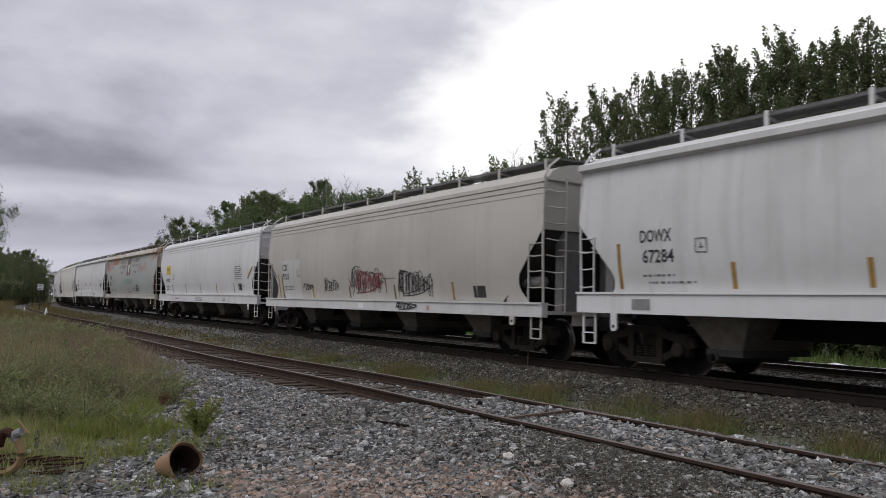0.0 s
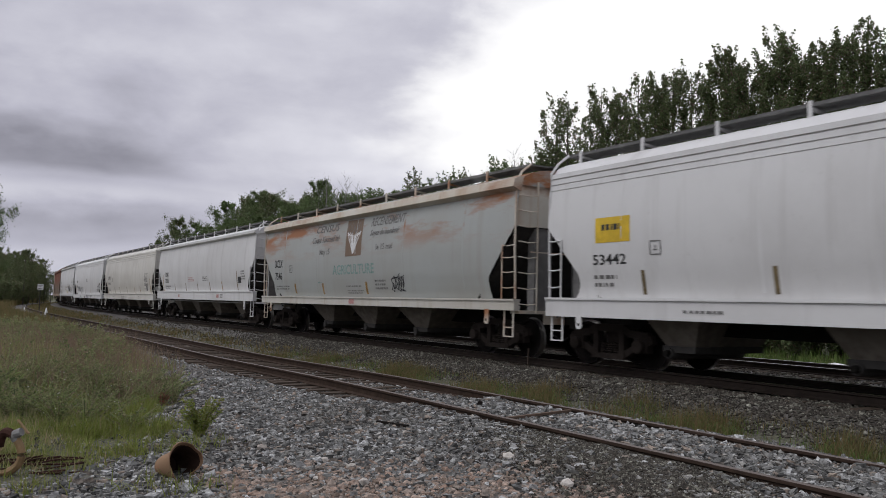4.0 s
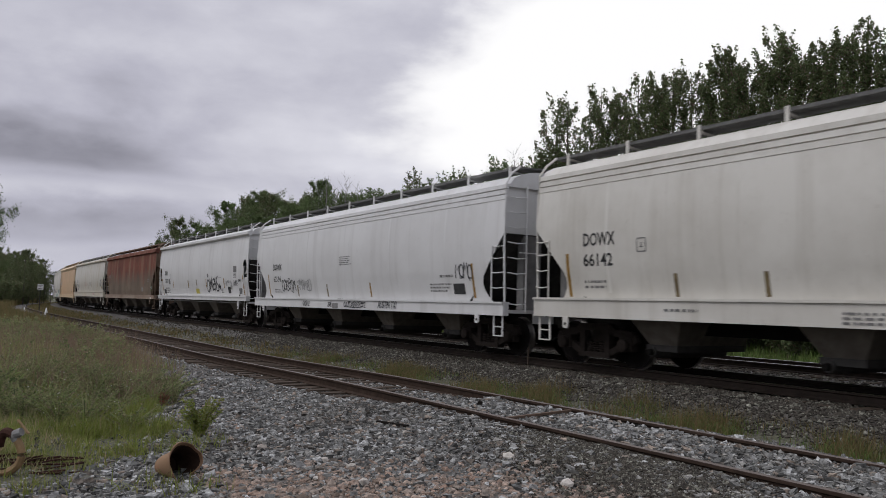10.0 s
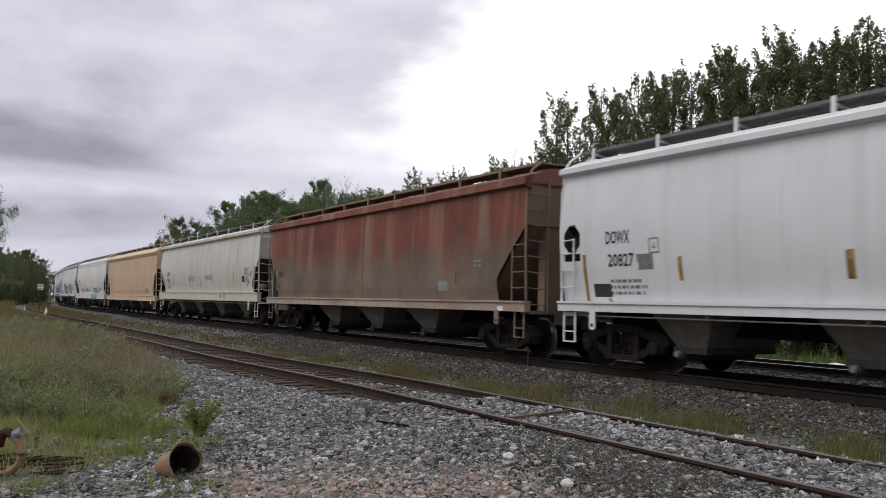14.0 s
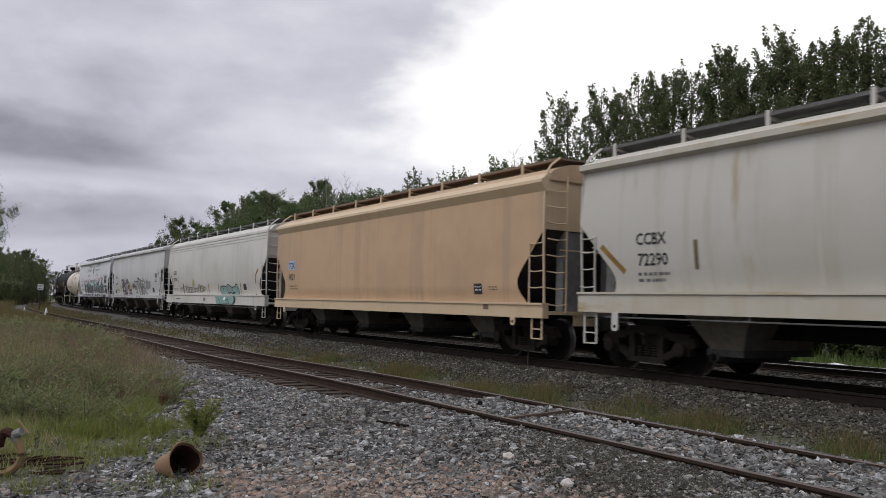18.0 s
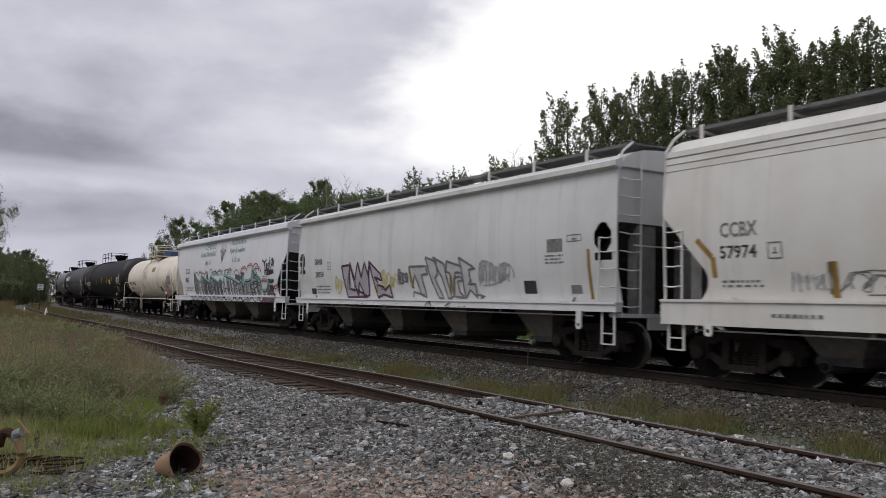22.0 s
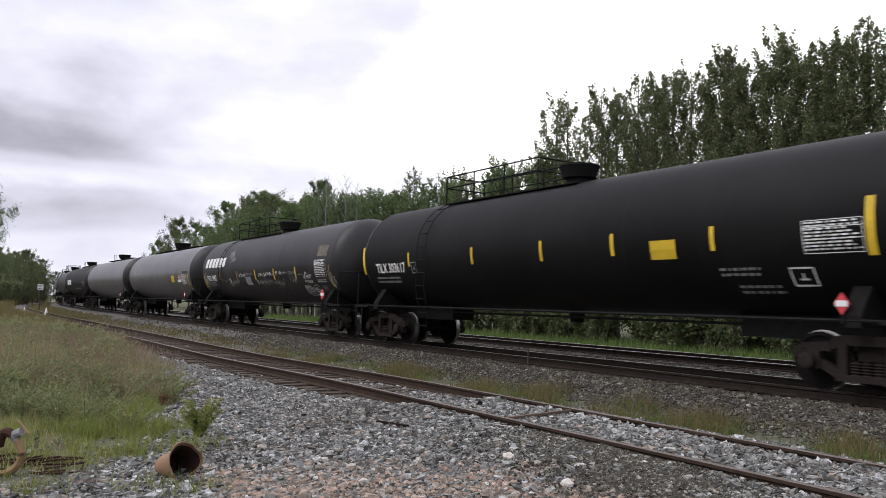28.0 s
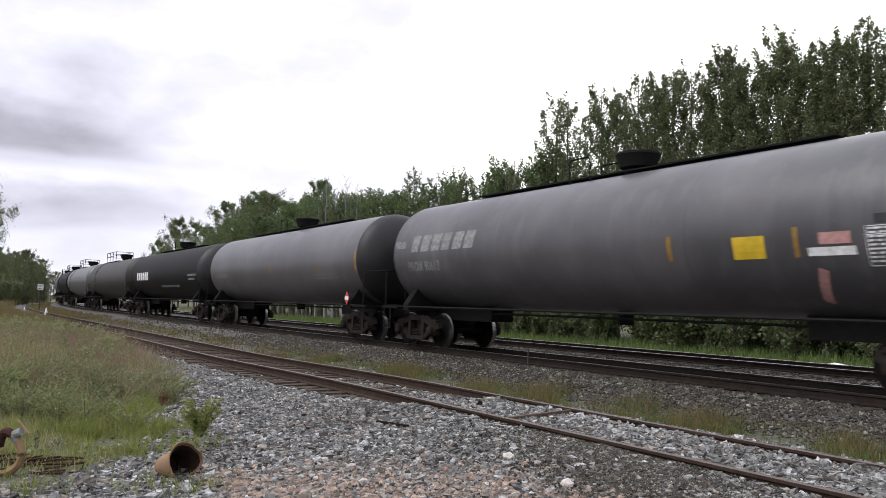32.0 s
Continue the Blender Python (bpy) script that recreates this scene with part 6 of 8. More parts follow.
sd.patch(-2.45, -2.36, 2.21, 2.63, YELLOW, "reflector_stripe")
sd.patch(0.24, 0.33, 2.20, 2.65, YELLOW, "reflector_stripe")
sd.patch(2.44, 2.53, 2.23, 2.67, YELLOW, "reflector_stripe")
sd.patch(4.84, 4.93, 2.23, 2.65, YELLOW, "reflector_stripe")
sd.patch(3.47, 4.07, 2.12, 2.47, YELLOW, 'tag_panel', 0.005)
sd.bars(4.93, 1.75, 0.81, 0.18, 2, LETTERDIM, 23)
sd.bars(5.19, 1.46, 0.85, 0.18, 2, LETTERDIM, 24)
sd.strokes(RECT, 6.25, 1.63, 0.40, 0.27, 0.03, LETTERWHITE, "stencil_box")
sd.data_panel(6.58, 2.11, 0.95, 0.50, LETTERWHITE, 26)
sd.patch(7.57, 7.71, 2.05, 2.91, YELLOW, "reflector_stripe")
placard(sd, 7.07, 1.18, 0.24, 0.34)
sd.patch(-8.37, -8.25, 2.06, 2.90, YELLOW, "reflector_stripe")
sd.strokes(RECT, -5.43, 2.06, 0.26, 0.29, 0.025, LETTERDIM, "stencil_box")
sd = couple(16, tank_car(span(16), span(16) + 0.02, 1.5, 2.62, SCUFFTANK, "black tank car with white lettering and scuffs", dome="low", head_mat=HEADSHADE))
logo_blocks(sd, -8.12, 2.68, 3.17, 0.44, 6, LETTERWHITE)
sd.words('PROX 34022', -7.92, 2.07, 0.25, LETTERWHITE, 1.52)
sd.bars(-7.97, 1.78, 1.47, 0.20, 2, LETTERDIM, 18)
sd.patch(-5.88, -5.79, 2.03, 2.43, OCHRE, "reflector_stripe")
sd.patch(-3.40, -3.31, 1.92, 2.45, OCHRE, "reflector_stripe")
sd.patch(-0.96, -0.87, 2.03, 2.45, YELLOW, "reflector_stripe")
sd.patch(1.25, 1.34, 2.01, 2.44, YELLOW, "reflector_stripe")
sd.patch(3.49, 3.58, 2.02, 2.46, YELLOW, "reflector_stripe")
sd.patch(-2.25, -1.54, 1.82, 2.17, LETTERDIM, 'label_panel', 0.005)
for k, (x, z, w, h, mat) in enumerate(((-3.11, 2.16, 1.0, 0.20, LETTERMID), (-2.2, 2.20, 1.0, 0.16, LETTERDIM), (-0.55, 2.14, 0.75, 0.18, LETTERMID), (0.2, 2.16, 0.95, 0.17, LETTERWHITE), (1.49, 2.19, 0.7, 0.15, LETTERWHITE), (2.2, 2.2, 0.7, 0.13, LETTERDIM),
                                      (2.94, 2.17, 0.58, 0.18, LETTERDIM), (-0.87, 1.84, 0.6, 0.22, LETTERMID), (-0.3, 1.84, 0.6, 0.24, LETTERDIM), (0.35, 1.80, 0.9, 0.2, LETTERDIM), (-4.50, 1.75, 0.55, 0.36, LETTERMID), (-3.9, 1.84, 0.7, 0.26, LETTERDIM),
                                      (-4.60, 2.95, 0.7, 0.62, LETTERDIM), (-4.3, 2.85, 0.8, 0.3, SPRAYLILAC), (1.30, 1.69, 0.92, 0.36, LETTERDIM), (2.85, 1.84, 0.67, 0.29, LETTERDIM), (-5.6, 1.95, 0.8, 0.2, LETTERDIM))):
    sd.flecks(x, z, w, h, 0.028, mat, 160 + k)
sd.flecks(-5.01, 1.56, 3.04, 0.44, 0.09, SMEAR, 180, 0.22, 0.005)
sd.flecks(-1.85, 1.33, 2.54, 0.40, 0.09, SMEAR, 181, 0.22, 0.005)
sd.flecks(0.98, 1.32, 1.75, 0.56, 0.09, SMEAR, 182, 0.22, 0.005)
sd.flecks(-4.51, 1.87, 2.28, 0.48, 0.09, SMEAR, 183, 0.22, 0.005)
sd.flecks(-0.52, 1.71, 1.37, 0.30, 0.09, SMEAR, 184, 0.22, 0.005)
sd.flecks(-7.57, 2.07, 1.26, 0.58, 0.09, SMEAR, 185, 0.22, 0.005)
sd.data_panel(5.38, 2.07, 0.94, 0.57, LETTERWHITE, 40)
sd.patch(6.55, 6.62, 1.72, 2.44, OCHRE, "reflector_stripe")
placard(sd, 5.96, 1.24, 0.34, 0.39)
sd.words('LIQUEFIED', 4.24, 2.02, 0.11, LETTERMID, 0.62)
sd.words('PETROLEUM', 4.27, 1.85, 0.11, LETTERMID, 0.66)
sd.words('GAS', 4.32, 1.68, 0.11, LETTERMID, 0.22)
sd.bars(5.40, 1.83, 0.85, 0.13, 2, LETTERMID, 41)
sd.flecks(5.45, 1.55, 0.55, 0.22, 0.03, LETTERDIM, 195)
sd.strokes(RECT, 4.86, 1.55, 0.36, 0.22, 0.025, LETTERMID, "stencil_box")
sd.tangle(3.95, 1.36, 1.15, 0.42, 0.022, LETTERMID, 196, 6)
sd.flecks(3.75, 2.10, 1.2, 0.14, 0.028, LETTERMID, 197)
sd.patch(5.60, 6.43, 2.77, 3.15, CHUTE, 'scuffed_patch', 0.005)
sd.flecks(6.45, 1.62, 0.4, 0.60, 0.022, LETTERMID, 190)
sd.flecks(6.5, 1.45, 0.3, 0.50, 0.03, OLDYELLOW, 191, off=0.009)
sd.patch(-8.42, -8.33, 1.75, 2.45, OCHRE, "reflector_stripe")
sd.flecks(-8.5, 1.6, 0.5, 0.7, 0.03, OLDYELLOW, 192)
sd.flecks(-8.45, 1.9, 0.6, 0.6, 0.024, LETTERMID, 193, off=0.009)
sd = couple(17, tank_car(span(17), span(17) + 0.02, 1.5, 2.62, GREYTANK, "sooty grey tank car with faded lettering", dome="mid", rails=False, head_mat=HEADSHADE))
sd.patch(2.94, 3.55, 2.06, 2.43, YELLOW, 'tag_panel', 0.005)
sd.patch(1.54, 1.63, 2.08, 2.52, OCHRE, "reflector_stripe")
sd.patch(4.06, 4.15, 2.06, 2.53, OCHRE, "reflector_stripe")
sd.patch(4.49, 4.99, 2.24, 2.42, FADEDRED, 'label_panel', 0.005)
sd.patch(4.29, 5.05, 2.07, 2.20, LETTERWHITE, 'label_panel', 0.005)
sd.data_panel(5.22, 1.90, 0.93, 0.57, LETTERWHITE, 22)
sd.patch(5.35, 6.54, 2.50, 2.64, LETTER, 'painted_patch', 0.005)
sd.strokes([[(4.47, 1.87), (4.29, 1.37)]], 0, 0, 1, 1, 0.16, FADEDRED, 'worn_sticker')
sd.patch(6.40, 6.52, 1.67, 2.44, YELLOW, "reflector_stripe")
placard(sd, 5.90, 1.19, 0.29, 0.40)
logo_blocks(sd, -7.75, 2.63, 3.15, 0.45, 6, LETTERDIM)
sd.bars(-8.63, 2.54, 0.72, 0.42, 1, LETTERDIM, 28)
sd.words('PROX 90613', -7.94, 2.10, 0.27, LETTERDIM, 1.63)
sd.patch(1.52, 1.61, 2.11, 2.50, OCHRE, "reflector_stripe")
sd = couple(18, tank_car(span(18), span(18) + 0.02, 1.5, 2.62, GREYTANK, "sooty grey tank car with small placards", dome="mid", rails=False, head_mat=HEADSHADE))
sd.bars(3.42, 1.92, 2.08, 0.23, 2, LETTERDIM, 18)
placard(sd, 6.07, 1.09, 0.34, 0.46)
sd.patch(6.72, 6.84, 2.19, 2.82, OCHRE, "reflector_stripe")
sd.patch(3.82, 3.91, 2.15, 2.44, OCHRE, "reflector_stripe")
sd.patch(-0.95, -0.86, 2.13, 2.58, OCHRE, "reflector_stripe")
sd.bars(-8.22, 2.06, 1.73, 0.24, 1, LETTERDIM, 23)
sd = couple(19, tank_car(span(19), span(19) + 0.02, 1.5, 2.62, BLACKTANK, "black tank car with a white owner mark", dome="mid", rails=False, head_mat=HEADSHADE))
logo_blocks(sd, -7.83, 2.27, 3.34, 0.49, 6, LETTERWHITE)
sd.bars(4.92, 2.03, 1.61, 0.44, 2, LETTERDIM, 20)
sd.bars(-1.51, 1.69, 5.12, 0.23, 1, LETTERDIM, 21)
sd = couple(20, tank_car(span(20), span(20) + 0.02, 1.5, 2.62, OLIVETANK, "dark olive grimy tank car with top railing", dome="low", rails=True))
sd = couple(21, tank_car(span(21), span(21) + 0.02, 1.5, 2.62, GREYTANK, "sooty grey tank car with top railing", dome="low", rails=True))
sd = couple(22, tank_car(span(22), span(22) + 0.02, 1.5, 2.62, BLACKTANK, "black grimy tank car with top railing", dome="low", rails=True))
sd = couple(23, tank_car(span(23), span(23) + 0.02, 1.5, 2.62, GREYTANK, "sooty grey tank car far along the train", dome="low", rails=True))
sd = couple(24, tank_car(span(24), span(24) + 0.02, 1.5, 2.62, BLACKTANK, "black tank car at the far bend", dome="low", rails=True))


# ---- the land ----
def grass_side(x, y):
    """How far inside the weedy bank a place lies (metres, positive inside)."""
    edge = 1.0 + (-8.2 - x) * 0.60 if x > -11 else 2.7 + (-11 - x) * 0.21
    edge = min(edge, (5.0 if x > -30 else 5.6) + bend(x))
    edge += 0.35 * math.sin(x * 1.3) + 0.25 * math.sin(x * 3.1 + 1)
    return edge - y if x < -7.4 else -1.0


def lay(x, y):
    """Height of the ground."""
    d = y - bend(x)
    prof = [(-60, -0.3), (-6, -0.42), (0, -0.44), (3, -0.45), (5.4, -0.44), (6.0, -0.43), (8.0, -0.43), (8.6, -0.50), (9.6, -0.52), (10.6, -0.32), (11.2, -0.215), (14.2, -0.215), (15.6, -0.25), (16.2, -0.215), (19.2, -0.215), (20.6, -0.55), (24, -0.6), (29, -0.4), (60, 0.0), (400, 0.5)]
    z = prof[-1][1] if d > 400 else prof[0][1]
    for (a, p), (b, q) in zip(prof, prof[1:]):
        if a <= d <= b:
            z = p + (q - p) * (d - a) / (b - a)
            break
    if 4.6 < d < 9.0:
        z -= dip(x)
    if 5.55 < d < 8.45 and x < -10.5:
        z -= 0.05
    if 4.4 < d < 9.2 and x > -13:
        q = min(1.0, (x + 13.0) / 3.0) * min(1.0, (d - 4.4) / 1.2, (9.2 - d) / 0.9)
        z += 0.085 * q
    g = grass_side(x, y)
    if g > 0 and d < 6:
        z += min(g * 0.10, 0.28)
    return z + 0.018 * noise.noise((x * 1.3, y * 1.3, 0)) + 0.012 * noise.noise((x * 4, y * 4, 3))


def axis(*runs):
    out = []
    for a, b, st in runs:
        k = a
        while k < b - 1e-6:
            out.append(k)
            k += st
    return out + [runs[-1][1]]


gx = axis((-2600, -600, 400), (-600, -220, 40), (-220, -40, 4), (-40, 6, 0.8), (6, 60, 6), (60, 2600, 420))
gy = axis((-2600, -200, 400), (-200, -10, 19), (-10, -2, 2), (-2, 5.4, 0.5), (5.4, 8.6, 0.25), (8.6, 22, 0.5), (22, 70, 3), (70, 300, 23), (300, 2600, 460))
verts = [(x, y, lay(x, y)) for x in gx for y in gy]
ny = len(gy)
me = bpy.data.meshes.new("ground")
me.from_pydata(verts, [], [(i * ny + j, (i + 1) * ny + j, (i + 1) * ny + j + 1, i * ny + j + 1) for i in range(len(gx) - 1) for j in range(ny - 1)])
cover = []
for x, y, z in verts:
    d = y - bend(x)
    g = grass_side(x, y)
    v = 0.0
    if g > 0 and d < 6:
        v = min(1.0, 0.3 + g)
    if d < -1.5 and x < -6:
        v = 1.0
    if 8.3 < d < 10.4:
        v = 0.55
    if d > 20.2:
        v = min(1.0, (d - 20.2) / 1.0)
    cover.append(v)
at_ = me.attributes.new("cover", "FLOAT", "POINT")
at_.data.foreach_set("value", cover)
me.shade_smooth()
m, n, l, b = nodes_of("gravel_and_turf", 0.95)
t1, t2, t3 = noise_node(n, l, 22, 6, rnd=False), noise_node(n, l, 0.6, 5, rnd=False), noise_node(n, l, 3.0, 5, rnd=False)
vor = n.new("ShaderNodeTexVoronoi")
vor.inputs["Scale"].default_value = 24
co = n.new("ShaderNodeTexCoord")
l.new(co.outputs["Object"], vor.inputs["Vector"])
bw = n.new("ShaderNodeRGBToBW")
l.new(vor.outputs["Color"], bw.inputs[0])
c1 = mix_node(n, l, ramp_node(n, l, bw.outputs[0], 0.2, 0.8), (0.060, 0.055, 0.050), (0.17, 0.162, 0.152))
c1 = mix_node(n, l, ramp_node(n, l, t2.outputs[0], 0.46, 0.68), c1, (0.090, 0.076, 0.065))
c2 = mix_node(n, l, ramp_node(n, l, t3.outputs[0], 0.35, 0.7), (0.050, 0.055, 0.022), (0.105, 0.10, 0.045))
atn = n.new("ShaderNodeAttribute")
atn.attribute_name = "cover"
l.new(mix_node(n, l, atn.outputs["Fac"], c1, c2), b.inputs["Base Color"])
bump_node(n, l, b, vor.outputs["Distance"], 0.9, 0.03)
me.materials.append(m)
tagged(new("ground", me), "grey gravel yard with weedy turf reaching to the woods", "ground", kind="structure")


def rail_line(name, lat, z, body, head, label, s1=45.0):
    """A rail with foot, web and head along the line."""
    prof = [(-0.07, -0.17), (0.07, -0.17), (0.07, -0.155), (0.012, -0.13), (0.012, -0.05), (0.036, -0.035), (0.036, -0.004), (-0.036, -0.004), (-0.036, -0.035), (-0.012, -0.05), (-0.012, -0.13), (-0.07, -0.155)]
    s0 = -128.0 if lat < 9 else -260.0
    ss = [s1, 10.0, 0.0, -8.0] + [-12.0 - k for k in range(12)] + [-30.0, -45.0, -58.0] + [XC - k * (XC - s0) / 26 for k in range(27)]
    k = len(prof)
    b = Build()
    h = Build()
    for s in ss:
        zz = z - dip(s) if lat < 9 else z
        b.v += [(*path(s, lat + u)[:2], zz + v) for u, v in prof]
        h.v += [(*path(s, lat + u)[:2], zz + v) for u, v in ((-0.036, -0.004), (-0.03, 0.0), (0.03, 0.0), (0.036, -0.004))]
    for i in range(len(ss) - 1):
        b.f += [(i * k + j, i * k + (j + 1) % k, (i + 1) * k + (j + 1) % k, (i + 1) * k + j) for j in range(k)]
        h.f += [(i * 4 + j, i * 4 + j + 1, (i + 1) * 4 + j + 1, (i + 1) * 4 + j) for j in range(3)]
    ob = tagged(new(name, b.mesh(name, body)), label, "rail", kind="structure")
    hang("rail_head", h.mesh("rail_head", head), ob)
    return ob


for lat, z, body, head, label in ((YC, 0.0, RAILDARK, RAILSHINE, "dark steel rail of the main line"), (YS, ZS, RAILRUST, RAILTOP, "rusty brown rail of the disused siding"), (Y2, 0.0, RAILDARK, RAILSHINE, "steel rail of the second main line")):
    for e in (-0.752, 0.752):
        rail_line("rail", lat + e, z, body, head, label)
tie = Build().box(-0.11, 0.11, -1.28, 1.28, -0.32, -0.172)
tie_me = tie.mesh("tie", TIEMAT)
rnd = random.Random(5)
for lat, z, label in ((YC, -0.02, "ties of the main line"), (YS, ZS, "ties of the siding"), (Y2, -0.02, "ties of the second line")):
    bed = thing("tie_row", "grimy wooden " + label + " bedded in ballast", "railway ties", kind="structure")
    for k in range(120):
        s = 3.0 - 0.53 * k
        x, y, a = path(s, lat)
        sink = -0.06 if lat == YS and s > -11 else rnd.uniform(-0.01, 0.012)
        hang("tie", tie_me, bed, "", pose(x + rnd.uniform(-0.03, 0.03), y + rnd.uniform(-0.06, 0.06), z + sink - (dip(s) if lat < 9 else 0), 0, 0, math.degrees(a) + rnd.uniform(-1.5, 1.5)))


# ---- loose stones ----
ICO = [(0, 1, 1.618), (0, -1, 1.618), (0, 1, -1.618), (0, -1, -1.618), (1, 1.618, 0), (-1, 1.618, 0), (1, -1.618, 0), (-1, -1.618, 0), (1.618, 0, 1), (-1.618, 0, 1), (1.618, 0, -1), (-1.618, 0, -1)]


def hull_faces(pts):
    bm = bmesh.new()
    vs = [bm.verts.new(p) for p in pts]
    bmesh.ops.convex_hull(bm, input=vs)
    bm.verts.index_update()
    fs = [tuple(v.index for v in f.verts) for f in bm.faces]
    bm.free()
    return fs


ICOF = hull_faces(ICO)
OCT = [(1, 0, 0), (-1, 0, 0), (0, 1, 0), (0, -1, 0), (0, 0, 1), (0, 0, -1)]
OCTF = [(0, 2, 4), (2, 1, 4), (1, 3, 4), (3, 0, 4), (2, 0, 5), (1, 2, 5), (3, 1, 5), (0, 3, 5)]


def heap(name, spots, sizes, base, faces, mat, label, seed):
    """Many stones in one mesh."""
    g = np.random.default_rng(seed)
    n, k = len(spots), len(base)
    unit = np.array(base, float)
    unit /= np.linalg.norm(unit, axis=1).max()
    v = (unit[None] * g.uniform(0.72, 1.25, (n, k, 1)) + (g.normal(0, 0.19, (n, k, 3)) if k == 8 else 0)) * np.stack([g.uniform(0.7, 1.35, n), g.uniform(0.7, 1.2, n), g.uniform(0.55, 1.0, n)], 1)[:, None, :]
    ang = g.uniform(0, 6.283, n)
    tilt = g.normal(0, 0.35, n)
    ca, sa, ct, st = np.cos(ang)[:, None], np.sin(ang)[:, None], np.cos(tilt)[:, None], np.sin(tilt)[:, None]
    x, y, z = v[..., 0], v[..., 1], v[..., 2]
    y, z = y * ct - z * st, y * st + z * ct
    x, y = x * ca - y * sa, x * sa + y * ca
    v = np.stack([x, y, z], 2) * np.array(sizes)[:, None, None] + np.array(spots)[:, None, :]
    f = (np.array(faces)[None] + (np.arange(n) * k)[:, None, None]).reshape(-1, 3)
    me = bpy.data.meshes.new(name)
    me.from_pydata(v.reshape(-1, 3).tolist(), [], f.tolist())
    me.materials.append(mat)
    return tagged(new(name, me), label, "stones", kind="stuff")


CHIP = [(x, y, z) for x in (-1, 1) for y in (-1, 1) for z in (-1, 1)]
CHIPF = [(0, 1, 3), (0, 3, 2), (4, 6, 7), (4, 7, 5), (0, 4, 5), (0, 5, 1), (2, 3, 7), (2, 7, 6), (0, 2, 6), (0, 6, 4), (1, 5, 7), (1, 7, 3)]
g = np.random.default_rng(3)
near, near_s, far, far_s, peb, peb_s = [], [], [], [], [], []
rail_gap = lambda d: any(abs(d - q) < 0.06 for q in (YS - 0.752, YS + 0.752, YC - 0.752, YC + 0.752))
tries = 0
while len(near) + len(peb) < 80000 and tries < 660000:
    tries += 1
    x, y = g.uniform(-17, -2.5), g.uniform(-0.8, 9.4)
    if abs(math.atan2(-x, y) - 1.0036) > 0.62 or math.hypot(x, y) < 5.8 or math.hypot(x, y) > 17:
        continue
    w = 0.55 * noise.noise((x * 0.8, y * 0.8, 7)) + 0.5
    gr = grass_side(x, y)
    if gr > 0.15 and g.random() > 0.10 or 8.5 < y < 10.2 and g.random() < 0.8 or rail_gap(y):
        continue
    if x < -10.5 and abs(y - YS) < 1.35 and g.random() < 0.45:
        continue
    rr = math.hypot(x, y)
    sandy = y > 2.0 and w > 0.2 and g.random() < min(1.0, max(0.03, (8.4 - rr) / 1.1)) * (1.0 if y < 5.2 else 0.0)
    z = lay(x, y)
    if sandy and g.random() < 0.75:
        peb.append((x, y, z + 0.004)), peb_s.append(min(0.05, g.lognormal(-4.05, 0.5)))
    else:
        sz = min(0.052, g.lognormal(-3.88, 0.38))
        tr = 0.02 if abs(y - YS) < 0.7 else 0.0
        near.append((x, y, z + sz * 0.25 + tr)), near_s.append(sz)
while len(far) < 60000:
    x, y = -17 - 40 * g.random() ** 1.6, g.uniform(2, 20.4)
    if g.random() < 0.45:
        x, y = g.uniform(-32, -2), g.uniform(9.6, 20.0)
    yy = y + bend(x)
    if grass_side(x, yy) > 0.1 or 8.5 < y < 9.8 and g.random() < 0.6 or rail_gap(y) or abs(y - Y2 + 0.752) < 0.06 or abs(y - Y2 - 0.752) < 0.06:
        continue
    far.append((x, yy, lay(x, yy) + 0.012)), far_s.append(min(0.07, g.lognormal(-3.6, 0.35)))
heap("ballast_stones", near, [v * 1.14 for v in near_s], CHIP, CHIPF, STONE, "angular grey crushed ballast stones in the yard", 11)
for k in range(30000):
    x, y = g.uniform(-30, -2), g.uniform(9.7, 12.0)
    if not rail_gap(y):
        far.append((x, y, lay(x, y) + 0.012)), far_s.append(min(0.06, g.lognormal(-3.75, 0.4)))
grimy = [q[1] - bend(q[0]) > 9.5 for q in far]
heap("ballast_stones", [q for q, w in zip(far, grimy) if not w], [q for q, w in zip(far_s, grimy) if not w], OCT, OCTF, STONE, "grey crushed ballast along the siding", 12)
heap("ballast_stones", [q for q, w in zip(far, grimy) if w], [q for q, w in zip(far_s, grimy) if w], OCT, OCTF, GRIMYSTONE, "grimy dark ballast under the main tracks", 15)
heap("pebbles", peb, peb_s, ICO, ICOF, PEBBLE, "small rounded sandy pebbles among the gravel", 13)
big = ((-6.51, 5.01, 0.085), (-5.35, 4.77, 0.095), (-6.09, 5.05, 0.060), (-6.94, 4.20, 0.060), (-8.35, 4.85, 0.050), (-8.75, 6.12, 0.045), (-7.22, 7.13, 0.055), (-5.91, 7.24, 0.060), (-7.02, 3.48, 0.070), (-6.33, 3.28, 0.060), (-8.25, 3.02, 0.075), (-7.41, 3.38, 0.060), (-6.66, 2.96, 0.050), (-6.00, 6.41, 0.050), (-6.83, 6.44, 0.045), (-8.29, 4.47, 0.045))
heap("cobbles", [(x, y, lay(x, y) + 0.03) for x, y, s in big], [s * 0.75 for x, y, s in big], ICO, ICOF, COBBLE, "pale rounded cobbles lying on the gravel", 14)
g = np.random.default_rng(6)
grit = [(-6.2 + 0.62 * a, 5.9 + 0.40 * b) for a, b in g.normal(0, 1, (11000, 2))] + [(-4.9 + 0.5 * a, 5.35 + 0.35 * b) for a, b in g.normal(0, 1, (5000, 2))]
heap("dark_grit", [(x, y, lay(x, y) + 0.028) for x, y in grit], [min(0.03, v) for v in g.lognormal(-4.5, 0.4, len(grit))], OCT, OCTF, GRIMYSTONE, "patch of dark oily grit on the gravel", 16)


